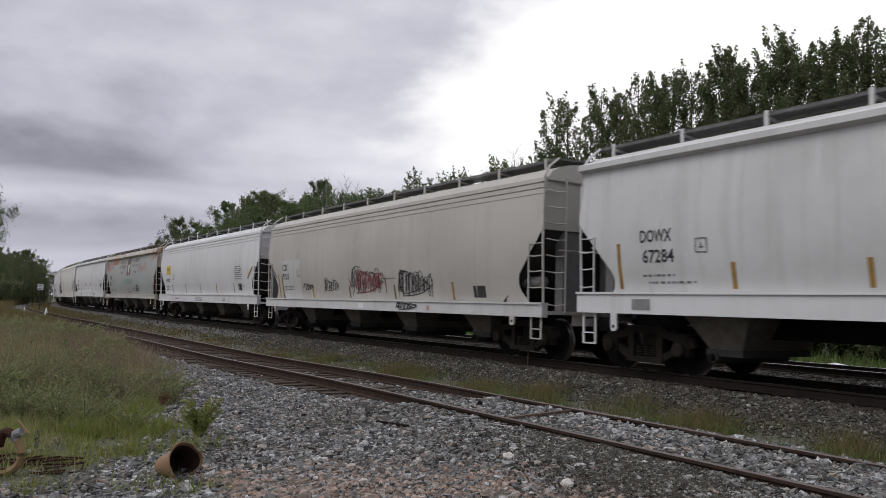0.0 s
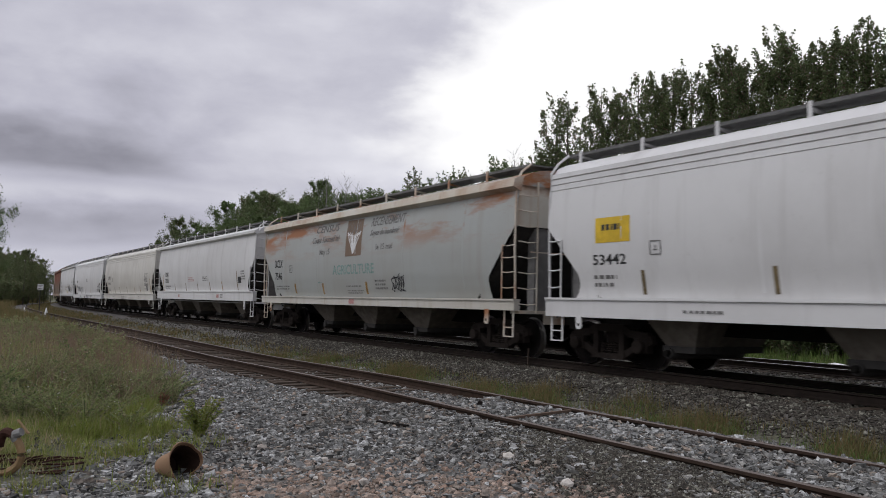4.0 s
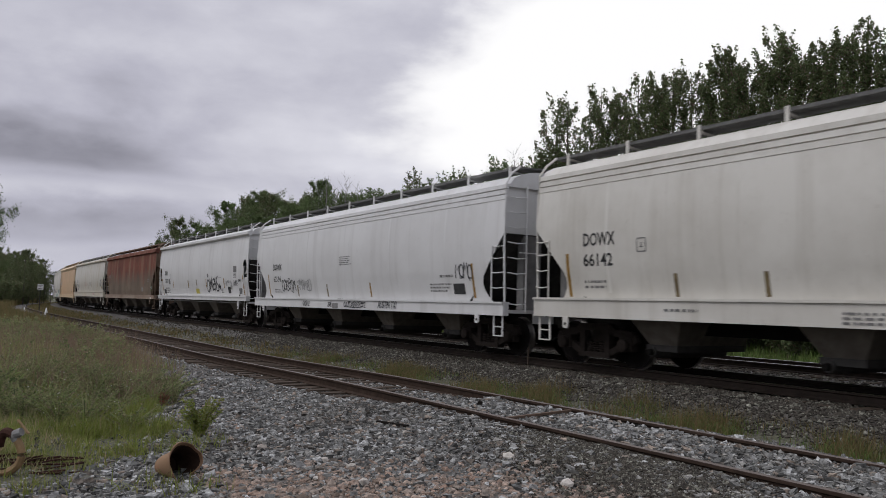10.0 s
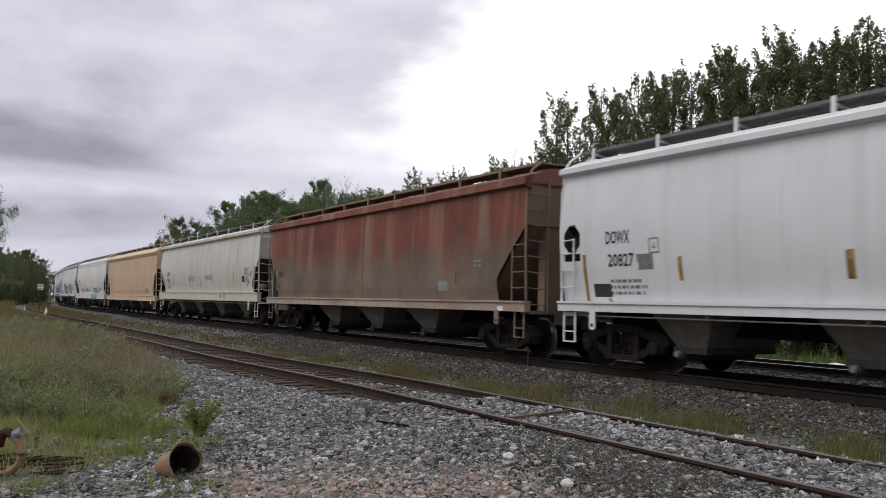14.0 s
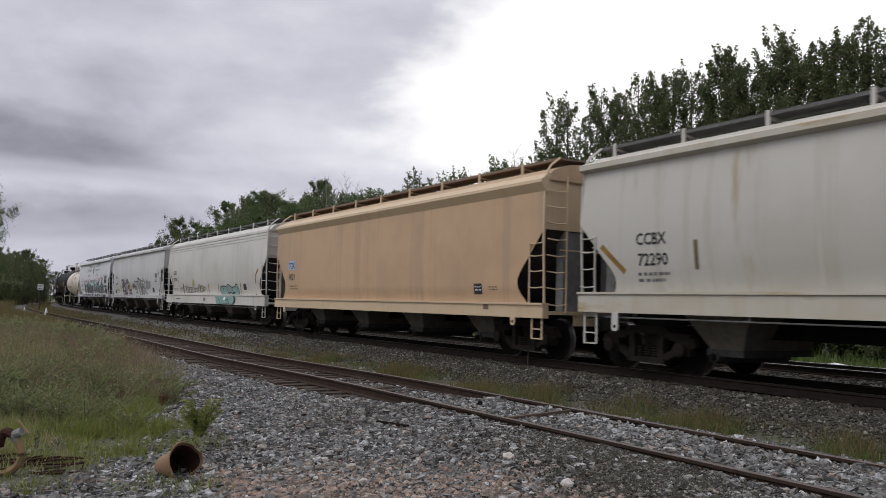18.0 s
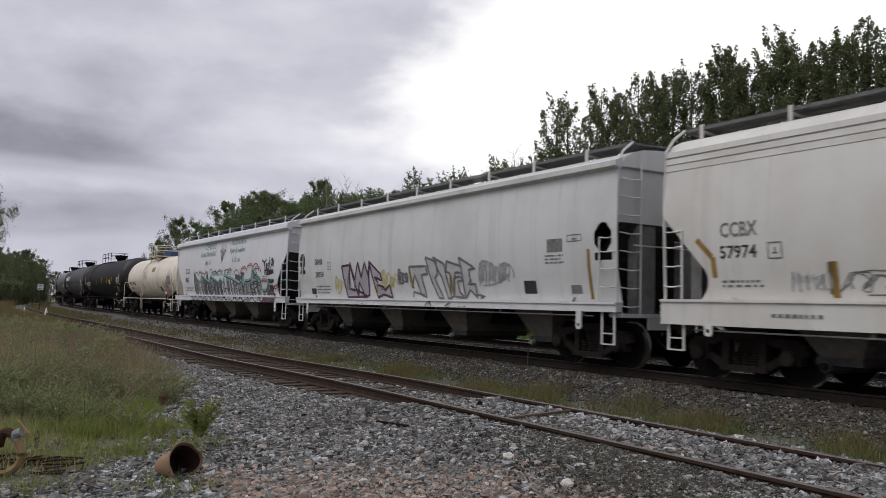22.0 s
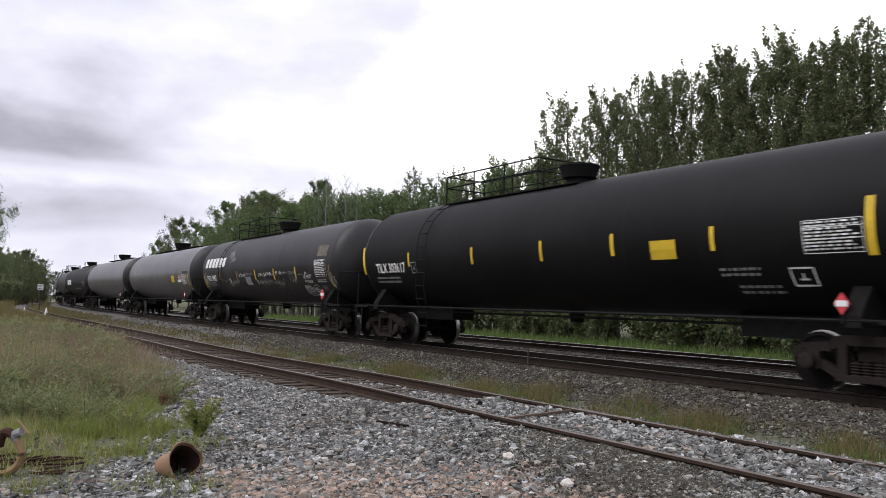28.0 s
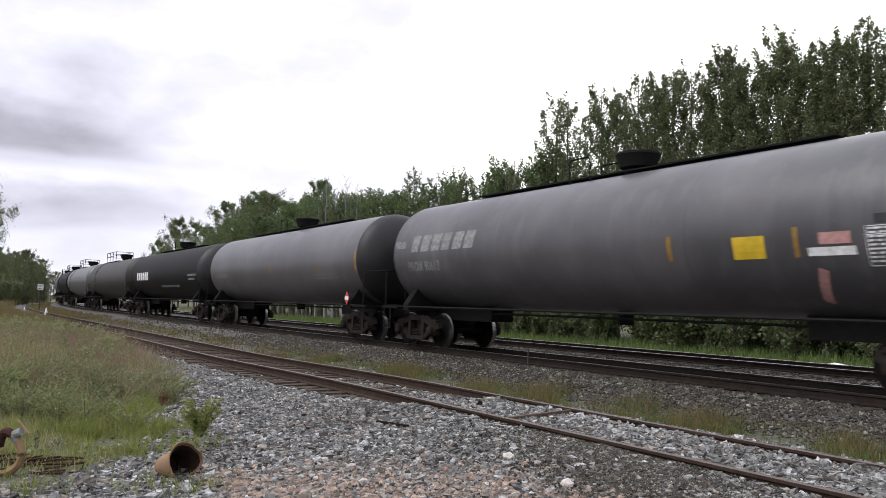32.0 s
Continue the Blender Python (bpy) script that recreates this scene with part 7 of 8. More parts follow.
# ---- grass and weeds ----
def turf(name, spots, heights, mat, label, seed, lean=0.35, wide=0.012, seg=2):
    """Blades of grass as bent, tapering strips."""
    g = np.random.default_rng(seed)
    n = len(spots)
    sp, h = np.array(spots), np.array(heights)
    a, d, ln = g.uniform(0, 6.283, n), g.uniform(0, 6.283, n), np.abs(g.normal(0, lean, n))
    w = wide * g.uniform(0.6, 1.4, n)
    rows = []
    for k in range(seg + 1):
        q = k / seg
        cx = sp[:, 0] + np.cos(d) * ln * h * q ** 1.8
        cy = sp[:, 1] + np.sin(d) * ln * h * q ** 1.8
        cz = sp[:, 2] + h * q * (1 - 0.25 * ln * q)
        ww = w * (1 - q * 0.92)
        rows += [np.stack([cx - np.cos(a) * ww, cy - np.sin(a) * ww, cz], 1), np.stack([cx + np.cos(a) * ww, cy + np.sin(a) * ww, cz], 1)]
    v = np.stack(rows, 1).reshape(-1, 3)
    k = 2 * (seg + 1)
    f = np.concatenate([np.array([[2 * i, 2 * i + 1, 2 * i + 3, 2 * i + 2]])[None] + (np.arange(n) * k)[:, None, None] for i in range(seg)], 1).reshape(-1, 4)
    me = bpy.data.meshes.new(name)
    me.from_pydata(v.tolist(), [], f.tolist())
    me.materials.append(mat)
    return tagged(new(name, me), label, "grass", kind="stuff")


def scatter(count, x0, x1, y0, y1, ok, seed, follow=True):
    g = np.random.default_rng(seed)
    out = []
    while len(out) < count:
        x, y = g.uniform(x0, x1), g.uniform(y0, y1)
        if follow:
            y += bend(x)
        if g.random() < ok(x, y):
            out.append((x, y, lay(x, y) - 0.02))
    return out


patchy = lambda x, y, f=0.5: 0.5 + 0.9 * noise.noise((x * f, y * f, 2.0))
bank = lambda x, y: 0.0 if grass_side(x, y) < 0 else min(1.0, 0.25 + grass_side(x, y)) * (1.0 if x < -12 else 0.75)
g = np.random.default_rng(8)
sp = scatter(70000, -16, -7.6, -3.5, 4.0, bank, 21)
turf("grass", sp, [(0.05 + 0.30 * max(0.04, patchy(x, y, 1.3)) ** 1.4 * min(1.7, 0.35 + grass_side(x, y) * 0.6)) * g.uniform(0.4, 1.5) for x, y, z in sp], GRASSMAT, "green meadow grass and weeds on the bank", 31, wide=0.006, lean=0.55, seg=3)
sp = scatter(40000, -45, -16, -9, 5.2, bank, 22)
turf("grass", sp, [0.12 + 0.32 * max(0.1, patchy(x, y)) * g.uniform(0.5, 1.4) for x, y, z in sp], GRASSMAT, "tall meadow grass on the bank beside the siding", 32, wide=0.010, lean=0.5)
sp = scatter(30000, -125, -38, -10, 5.7, lambda x, y: 1.0, 23)
turf("grass", sp, [0.30 + 0.45 * g.random() for _ in sp], DRYGRASS, "tall browning grass at the far bend", 33, wide=0.025)
sp = scatter(16000, -200, -112, -14, 6.4, lambda x, y: 1.0, 44)
turf("grass", sp, [0.5 + 0.7 * g.random() for _ in sp], DRYGRASS, "rank tall grass below the bushy trees", 45, wide=0.05)
sp = scatter(12000, -50, -13.0, -9, 4.8, bank, 24)
turf("grass", sp, [0.3 + 0.35 * g.random() for _ in sp], DRYGRASS, "dry brown seed stalks standing in the grass", 34, wide=0.006, lean=0.25)
sp = scatter(22000, -26, -11.5, -4, 4.6, bank, 29)
turf("grass", sp, [0.38 + 0.36 * g.random() for _ in sp], HEADMAT, "thin greyish seed stalks rising above the weeds", 39, wide=0.004, lean=0.3)
lush = lambda x, y: max(0.0, min(1.0, 2.2 * patchy(x, y, 1.7) - 0.75)) * (1.0 if -12.2 < x < -8.1 and grass_side(x, y) > -0.35 else 0.0)
sp = scatter(11000, -12.2, -8.1, 0.1, 2.7, lush, 61)
turf("grass", sp, [(0.05 + 0.26 * g.random() ** 1.5) * (0.4 + 0.8 * lush(x, y)) for x, y, z in sp], LUSHMAT, "low bright green grass before the weeds", 62, wide=0.007, lean=0.6, seg=3)
clumps = [(cx + 0.16 * a, cy + 0.16 * c) for cx, cy, k in ((-8.62, 1.72, 150), (-8.45, 2.15, 150), (-6.75, 1.86, 90), (-7.3, 0.72, 120), (-9.3, 2.05, 200), (-8.9, 2.5, 160), (-9.9, 2.6, 200), (-8.1, 1.3, 90), (-7.0, 1.55, 60)) for a, c in g.normal(0, 1, (k, 2))]
turf("grass", [(x, y, lay(x, y) - 0.01) for x, y in clumps], [0.06 + 0.15 * g.random() for _ in clumps], LUSHMAT, "small grass tufts coming up through gravel", 63, wide=0.006, lean=0.7, seg=3)
strip = lambda x, y: min(1.0, max(0.04, 1.7 * patchy(x, y, 0.9) - 0.55)) * (0.25 if x > -5 else 1.0)
sp = scatter(10000, -24, -2, 8.3, 10.2, strip, 25)
turf("grass", sp, [(0.06 + 0.26 * g.random()) * (0.5 + strip(x, y)) for x, y, z in sp], DRYGRASS, "sparse yellowed grass between the two tracks", 35, wide=0.006, lean=0.5)
sp = scatter(9000, -24, -2, 8.5, 10.0, strip, 28)
turf("grass", sp, [0.06 + 0.16 * g.random() for _ in sp], VERGE, "low green tufts between the two tracks", 38, wide=0.006, lean=0.6)
sp = scatter(6000, -90, -24, 8.3, 10.2, strip, 26)
turf("grass", sp, [0.08 + 0.16 * g.random() for _ in sp], DRYGRASS, "low dull grass between the tracks", 36, wide=0.02)
sp = scatter(9000, -200, -60, 8.0, 10.8, lambda x, y: 1.0, 46)
turf("grass", sp, [0.08 + 0.14 * g.random() for _ in sp], DRYGRASS, "thin dull grass beside the rails at the bend", 47, wide=0.05, lean=0.8)
sp = scatter(26000, -75, -5, 20.3, 29, lambda x, y: 1.0, 27)
turf("grass", sp, [0.15 + 0.4 * g.random() for _ in sp], VERGE, "green verge below the woods", 37, wide=0.03)


def leafy_plant(name, label, x, y, h, spread, leaves, mat, seed, leaf=0.06, category="plant"):
    """A weed: stems with small leaves."""
    rnd = random.Random(seed)
    root = thing(name, label, category, at=pose(x, y, lay(x, y) - 0.02))
    st, lv = Build(), Build()
    for k in range(14):
        a, q = rnd.uniform(0, 6.28), rnd.uniform(0.2, 1.0)
        tip = (spread * math.cos(a) * q, spread * math.sin(a) * q, h * rnd.uniform(0.6, 1.0))
        st.tube([(0, 0, 0), (tip[0] * 0.4, tip[1] * 0.4, tip[2] * 0.6), tip], 0.008, 4, 0.003)
        for j in range(leaves // 14):
            u = rnd.uniform(0.2, 1.0)
            c = Vector((tip[0] * u * (0.6 + 0.4 * u), tip[1] * u * (0.6 + 0.4 * u), tip[2] * u))
            d = Vector((rnd.gauss(0, 1), rnd.gauss(0, 1), rnd.gauss(0.2, 0.5))).normalized()
            e = d.cross(Vector((rnd.gauss(0, 1), rnd.gauss(0, 1), rnd.gauss(0, 1)))).normalized()
            s = leaf * rnd.uniform(0.6, 1.3)
            lv.add([c, c + d * s * 0.5 + e * s * 0.2, c + d * s, c + d * s * 0.5 - e * s * 0.2], [(0, 1, 2, 3)])
    hang("stalk", st.mesh("stalk", WEEDMAT, fix=False), root)
    hang("foliage", lv.mesh("foliage", mat, fix=False), root)
    return root


leafy_plant("weed_bush", "green leafy weed growing from the gravel edge", -9.2, 2.62, 0.50, 0.28, 1900, LUSHMAT, 3, 0.042)
rnd = random.Random(17)
for k in range(330):
    x = rnd.uniform(-14, -9.4) if k < 210 else rnd.uniform(-30, -13)
    y = rnd.uniform(-2, 4.6)
    near_edge = grass_side(x, y)
    if near_edge > 0.05 and math.atan2(-x, y) < 1.60 and (math.hypot(x, y) > 9.9 or x < -13):
        low = min(1.0, 0.6 + 0.4 * near_edge)
        leafy_plant("weed_bush", "green feathery weed among tall grass", x, y, rnd.uniform(0.38, 0.62) * low * (1.0 if x > -14 else 1.2), rnd.uniform(0.35, 0.6), 840, WEEDMAT, 100 + k, 0.034 if x > -14 else 0.06)
leafy_plant("weed_bush", "small reddish weed at the gravel's edge", -12.07, 2.89, 0.24, 0.13, 420, REDWEED, 7, 0.036)
leafy_plant("weed_bush", "broad-leaved green weed in the grass", -11.5, 0.79, 0.42, 0.24, 112, WEEDMAT, 9, 0.16)
rnd = random.Random(51)
b = Build()
for k in range(800):
    x, y = rnd.uniform(-19, -9.6), rnd.uniform(-1.5, 4.4)
    if grass_side(x, y) > 0.1 and patchy(x, y, 0.8) > 0.3:
        c, d = Vector((x, y, lay(x, y) + rnd.uniform(0.12, 0.5))), rnd.uniform(0.004, 0.010)
        b.add([c + Vector(p) * d for p in OCT], OCTF)
tagged(new("blossoms", b.mesh("blossoms", BLOSSOM, fix=False)), "tiny white blossoms dotted over the weeds", "flowers", kind="stuff")


# ---- things lying in the yard ----
def ring_tube(name, pts, r, mat, parent, label=""):
    return hang(name, Build().tube(pts, r, 8).mesh(name, mat, True), parent, label)


pot = thing("rusty_pot", "tipped rusty iron pot with a dark hollow, lying on gravel", "pot", at=pose(-7.36, 1.90, lay(-7.36, 1.9) + 0.085, 0, -12, 17) @ Matrix.Diagonal((0.95, 1.0, 0.92, 1)))
b = Build().lathe([(-0.20, 0.095), (-0.15, 0.110), (-0.02, 0.13), (0.14, 0.158), (0.17, 0.172), (0.172, 0.164), (0.14, 0.146), (-0.02, 0.118), (-0.15, 0.097), (-0.17, 0.001)], "x", 28, (0, 0, 0.03), False)
def torn(v):
    """The rim is ragged and bent out at the top and at one side."""
    out = []
    for x, y, z in v:
        a, q = math.atan2(z, y), max(0.0, x / 0.17) ** 2
        k = 1 + q * (0.16 * math.cos(a - 1.75) + 0.13 * math.cos(3 * a - 0.2) + 0.05 * noise.noise((y * 14, z * 14, 3)))
        out.append((x + q * (0.05 * math.cos(a - 2.2) + 0.06 * noise.noise((y * 11, z * 11, 5))), y * k, z * k))
    return out


b.v = torn(b.v)
hang("shell", b.mesh("shell", RUSTPIPE, True), pot)
# an added inner skin, its dark colour standing in for shade in the hollow
b = Build().lathe([(0.150, 0.152), (0.14, 0.142), (-0.02, 0.114), (-0.15, 0.093), (-0.164, 0.001)], "x", 28, (0, 0, 0.03), False)
b.v = torn(b.v)
hang("lining", b.mesh("lining", SHADEDRUST, True), pot, "inner wall painted dark brown as shade")
hang("bottom", Build().lathe([(-0.205, 0.002), (-0.205, 0.094)], "x", 24, (0, 0, 0.03)).mesh("bottom", RUSTPIPE), pot)
hose = thing("hose", "bent tan hose with a pale fitting on rusty scraps", "hose", at=pose(-7.7, 0.60, lay(-7.7, 0.6), 0, 0, 57.5))
round_off = lambda pts, k=2: pts if k == 0 else round_off(pts[:1] + [tuple(a + (b - a) * f for a, b in zip(p, q)) for p, q in zip(pts, pts[1:]) for f in (0.25, 0.75)] + pts[-1:], k - 1)
ring_tube("tube", round_off([(-0.40, 0.05, 0.02), (-0.09, 0.0, 0.02), (0.0, 0.0, 0.03), (0.09, 0.0, 0.10), (0.105, 0.0, 0.21), (0.05, 0.0, 0.31)]), 0.034, HOSE, hose)
ring_tube("fitting", round_off([(0.05, 0.0, 0.30), (0.02, -0.01, 0.345), (0.10, -0.02, 0.375)], 1), 0.036, SILLTAG, hose, "dull grey hose fitting")
ring_tube("elbow", round_off([(0.03, 0.0, 0.34), (-0.05, 0.02, 0.37), (-0.10, 0.03, 0.33), (-0.12, 0.04, 0.24)]), 0.040, SCRAPDARK, hose, "dark rusty pipe elbow")
ring_tube("stick", [(0.16, -0.02, 0.36), (0.05, 0.0, 0.47)], 0.011, HOSE, hose)
rnd = random.Random(4)
for k in range(34):
    x, y = -7.95 + rnd.uniform(-0.35, 0.25), 0.75 + rnd.uniform(-0.35, 0.35)
    a, d = rnd.uniform(0.6, 1.5), rnd.uniform(0.08, 0.24)
    z = lay(x, y) + 0.02
    ob = new("rusty_scrap", Build().bar((x - d * math.cos(a), y - d * math.sin(a), z), (x + d * math.cos(a), y + d * math.sin(a), z + rnd.uniform(0, 0.05)), 0.022, 0.012).mesh("rusty_scrap", SCRAPDARK))
    tagged(ob, "thin rusty metal strip in a scrap heap", "scrap", "rusty scraps by the hose")
stick = Build().bar((-9.23, 4.94, lay(-9.23, 4.94) + 0.040), (-8.66, 5.06, lay(-8.66, 5.06) + 0.028), 0.045, 0.03)
tagged(new("wood_scrap", stick.mesh("wood_scrap", CHARRED)), "dark broken piece of tie lying on the gravel", "wood")
plank = Build().bar((-8.21, 6.24, lay(-8.21, 6.24) + 0.075), (-8.50, 7.61, lay(-8.50, 7.61) + 0.075), 0.055, 0.03)
tagged(new("iron_bar", plank.mesh("iron_bar", SCRAPIRON)), "flat rusty iron bar between the siding rails", "bar")
P_ = (-9.62, 6.79)
lump = Build().bar((P_[0], P_[1], lay(*P_) - 0.02), (P_[0] + 0.04, P_[1] + 0.05, lay(*P_) + 0.11), 0.09, 0.07)
tagged(new("wood_scrap", lump.mesh("wood_scrap", CHARRED)), "small dark wood scrap beside the siding rail", "wood")
post = thing("marker_post", "thin weathered stake in the ballast shoulder", "stake", at=pose(-14.6, 11.75, lay(-14.6, 11.75)))
hang("stake", Build().bar((0, 0, -0.05), (0.01, 0, 0.42), 0.03, 0.03).mesh("stake", TIEMAT), post)
for x, y, k in ((-73.8, 7.75, 0.72), (-79.4, 6.6, 0.62)):
    cone = thing("traffic_cone", "small pale cone standing beside the siding", "cone", "cones by the siding", at=pose(x, y, lay(x, y)) @ Matrix.Diagonal((k, k, k, 1)))
    hang("base", Build().box(-0.3, 0.3, -0.3, 0.3, 0, 0.05).mesh("base", OCHRE), cone)
    hang("body", Build().lathe([(0.05, 0.24), (0.85, 0.06), (0.87, 0.05)], "z", 16).mesh("body", SIGNWHITE, True), cone)
sx, sy = -84.0, 8.2
sg = thing("track_sign", "white rectangular sign on a thin post", "sign", at=pose(sx, sy, lay(sx, sy), 0, 0, 84))
hang("post", Build().tube([(0, 0, -0.1), (0, 0, 2.8)], 0.04, 8).mesh("post", SLOPE), sg)
hang("board", Build().box(-0.25, 0.25, -0.06, -0.03, 2.2, 2.7).mesh("board", SIGNWHITE), sg)
b = Build()
for z in (2.30, 2.46, 2.62):
    b.box(-0.18, 0.18, -0.066, -0.061, z - 0.04, z + 0.03)
hang("writing", b.mesh("writing", LETTERFADE), sg)
sheet = Build().add([(-13.2, 20.9, -0.30), (-12.2, 20.9, -0.34), (-12.1, 21.3, -0.22), (-13.1, 21.4, -0.18), (-12.7, 21.1, -0.12)], [(0, 1, 4), (1, 2, 4), (2, 3, 4), (3, 0, 4)])
tagged(new("plastic_scrap", sheet.mesh("plastic_scrap", SIGNWHITE)), "crumpled white plastic scrap on the verge", "litter")


# ---- woods ----
def leaf_quad(lv, rnd, c, size):
    d = Vector((rnd.gauss(0, 1), rnd.gauss(0, 1), rnd.gauss(-0.2, 0.8))).normalized()
    e = d.cross(Vector((rnd.gauss(0, 1), rnd.gauss(0, 1), rnd.gauss(0, 1)))).normalized()
    s = size * rnd.uniform(0.55, 1.25)
    lv.add([c - d * s * 0.5, c + e * s * 0.42, c + d * s * 0.5, c - e * s * 0.42], [(0, 1, 2, 3)])


def poplar_meshes(h, seed, crown=0.8, spread=1.7, limbs=44, leaves=15000, leaf=0.10, mat=None, steep=1.0):
    """A slender tree: limbs that sweep up into leafy spires round a straight trunk."""
    rnd = random.Random(seed)
    tr, lv = Build(), Build()
    lean = (rnd.gauss(0, 0.012), rnd.gauss(0, 0.012))
    axis_at = lambda z: Vector((lean[0] * z + 0.06 * math.sin(z * 0.9 + seed), lean[1] * z, z))
    tr.tube([axis_at(z) for z in (0, h * 0.2, h * 0.4, h * 0.6, h * 0.8, h)], 0.035 + h * 0.009, 7, 0.012)
    base = h * (1 - crown)
    shoots = [([axis_at(h * 0.72), axis_at(h * 0.86), axis_at(h)], 0.30, 0.06, 1.4)]
    for k in range(limbs):
        q = (k + rnd.random()) / limbs
        z = base + (h * 0.93 - base) * q
        a = k * 2.4 + rnd.uniform(-0.6, 0.6)
        long = spread * (0.22 + 0.78 * (1 - q) ** 0.75) * min(1.0, 0.5 + 3.5 * q) * rnd.uniform(0.6, 1.2)
        rise = min(long * rnd.uniform(1.2, 2.4) * steep + 0.5, max(0.45, h * rnd.uniform(0.92, 1.03) - z))
        out = Vector((math.cos(a), math.sin(a), 0))
        p = axis_at(z)
        pts = [p, p + out * long * 0.55 + Vector((0, 0, rise * 0.28)), p + out * long * 0.85 + Vector((0, 0, rise * 0.62)), p + out * long * rnd.uniform(0.9, 1.05) + Vector((0, 0, rise))]
        tr.tube(pts, 0.014 + 0.018 * (1 - q), 4, 0.004)
        shoots.append((pts, 0.26, 0.04, long + rise * 0.5))
        for j in range(3):
            u = rnd.uniform(0.35, 0.9)
            i = min(2, int(u * 3))
            e = pts[i].lerp(pts[i + 1], u * 3 - i)
            b = a + rnd.uniform(-1.2, 1.2)
            tip = e + Vector((math.cos(b) * 0.28, math.sin(b) * 0.28, 0)) * rnd.uniform(0.5, 1.3) + Vector((0, 0, rnd.uniform(0.25, 0.75)))
            tr.tube([e, e.lerp(tip, 0.5), tip], 0.007, 3, 0.003)
            shoots.append(([e, e.lerp(tip, 0.5), tip], 0.11, 0.035, 0.55))
    total = sum(w for _, _, _, w in shoots)
    for pts, wide, thin, w in shoots:
        n = len(pts) - 1
        for j in range(max(3, int(leaves * w / total))):
            u = 0.12 + 0.88 * rnd.random() ** 0.8
            i = min(n - 1, int(u * n))
            c = pts[i].lerp(pts[i + 1], u * n - i)
            r = wide + (thin - wide) * u
            leaf_quad(lv, rnd, c + Vector((rnd.gauss(0, r), rnd.gauss(0, r), rnd.gauss(0, r * 1.2))), leaf)
    return tr.mesh("trunk", BARK, True, False), lv.mesh("crown", mat or LEAF, False, False)


def tree_meshes(h, seed, crown=0.75, spread=1.6, leaves=1500, leaf=0.22, mat=LEAF, bare=False):
    """Trunk with limbs, and a ragged crown of leaves on the limbs."""
    rnd = random.Random(seed)
    tr, lv = Build(), Build()
    lean = (rnd.gauss(0, 0.02), rnd.gauss(0, 0.02))
    top = [(lean[0] * z * (1 + 0.3 * math.sin(z)), lean[1] * z, z) for z in (0, h * 0.25, h * 0.5, h * 0.75, h * 0.97)]
    tr.tube(top, 0.035 + h * 0.009, 7, 0.015)
    tips = []
    base = h * (1 - crown)
    n = int(16 + h * 2.2)
    for k in range(n):
        q = (k + rnd.random()) / n
        z = base + (h - base) * q
        wid = spread * (math.sin(math.pi * min(1, 0.18 + q * 0.8)) ** 0.8) * rnd.uniform(0.55, 1.15)
        a = k * 2.4 + rnd.uniform(-0.5, 0.5)
        up = rnd.uniform(0.5, 1.2) * wid + 0.15
        p = Vector((lean[0] * z, lean[1] * z, z))
        tip = p + Vector((math.cos(a) * wid, math.sin(a) * wid, up))
        mid = p.lerp(tip, 0.5) + Vector((0, 0, -0.08 * wid))
        tr.tube([p, mid, tip], 0.012 + 0.016 * (1 - q), 4, 0.004)
        tips.append((p, mid, tip, wid))
        if bare:
            for j in range(3):
                e = mid.lerp(tip, rnd.random())
                tr.tube([e, e + Vector((rnd.gauss(0, 0.25), rnd.gauss(0, 0.25), rnd.uniform(0.2, 0.6)))], 0.006, 3, 0.002)
    tips.append((Vector(top[-2]), Vector(top[-1]), Vector((top[-1][0], top[-1][1], h)), spread * 0.35))
    if not bare:
        per = max(4, leaves // (len(tips) * 6))
        for p, mid, tip, wid in tips:
            for j in range(6):
                c0 = (p.lerp(mid, rnd.uniform(0.4, 1)) if j == 0 else mid.lerp(tip, rnd.uniform(0.1, 1.08)))
                c0 += Vector((rnd.gauss(0, 0.09), rnd.gauss(0, 0.09), rnd.gauss(0, 0.12)))
                rad = rnd.uniform(0.24, 0.54) * (0.36 + 0.34 * wid)
                for i in range(per):
                    o = Vector((rnd.gauss(0, 0.7), rnd.gauss(0, 0.7), rnd.gauss(0, 1.0)))
                    leaf_quad(lv, rnd, c0 + o * rad * 0.62, leaf)
    return tr.mesh("trunk", DEADBARK if bare else BARK, True, False), (None if bare else lv.mesh("crown", mat, False, False))


def plant(kind, label, meshes, x, y, h, h0, turn, group="trees of the woods", category="tree"):
    k = h / h0
    root = thing(kind, label, category, group, at=Matrix.Translation((x, y, lay(x, y) - 0.1)) @ Matrix.Rotation(turn, 4, "Z") @ Matrix.Diagonal((k, k, k, 1)))
    tr, cr = meshes
    hang("trunk", tr, root)
    if cr:
        hang("crown", cr, root)
    return root


POPLARS = [poplar_meshes(12.0, 40 + k, 0.86, 1.55 + 0.2 * (k % 3), 46, 19000, 0.092) for k in range(6)]
THIN = [poplar_meshes(12.0, 60 + k, 0.72, 1.5, 30, 4200, 0.12) for k in range(3)]
SAPLINGS = [poplar_meshes(7.0, 70 + k, 0.95, 1.25, 34, 6500, 0.095, LEAFYOUNG, 0.8) for k in range(4)]
BROAD = [tree_meshes(12.0, 80 + k, 0.93, 2.9, 20000, 0.125, (LEAF, LEAFYOUNG, LEAF)[k]) for k in range(3)]
SHRUBS = [tree_meshes(3.0, 100 + k, 0.99, 1.25, 4200, 0.16, LEAF) for k in range(3)]
DEAD = [tree_meshes(10.0, 90 + k, 0.6, 1.0, bare=True) for k in range(3)]
rnd = random.Random(23)
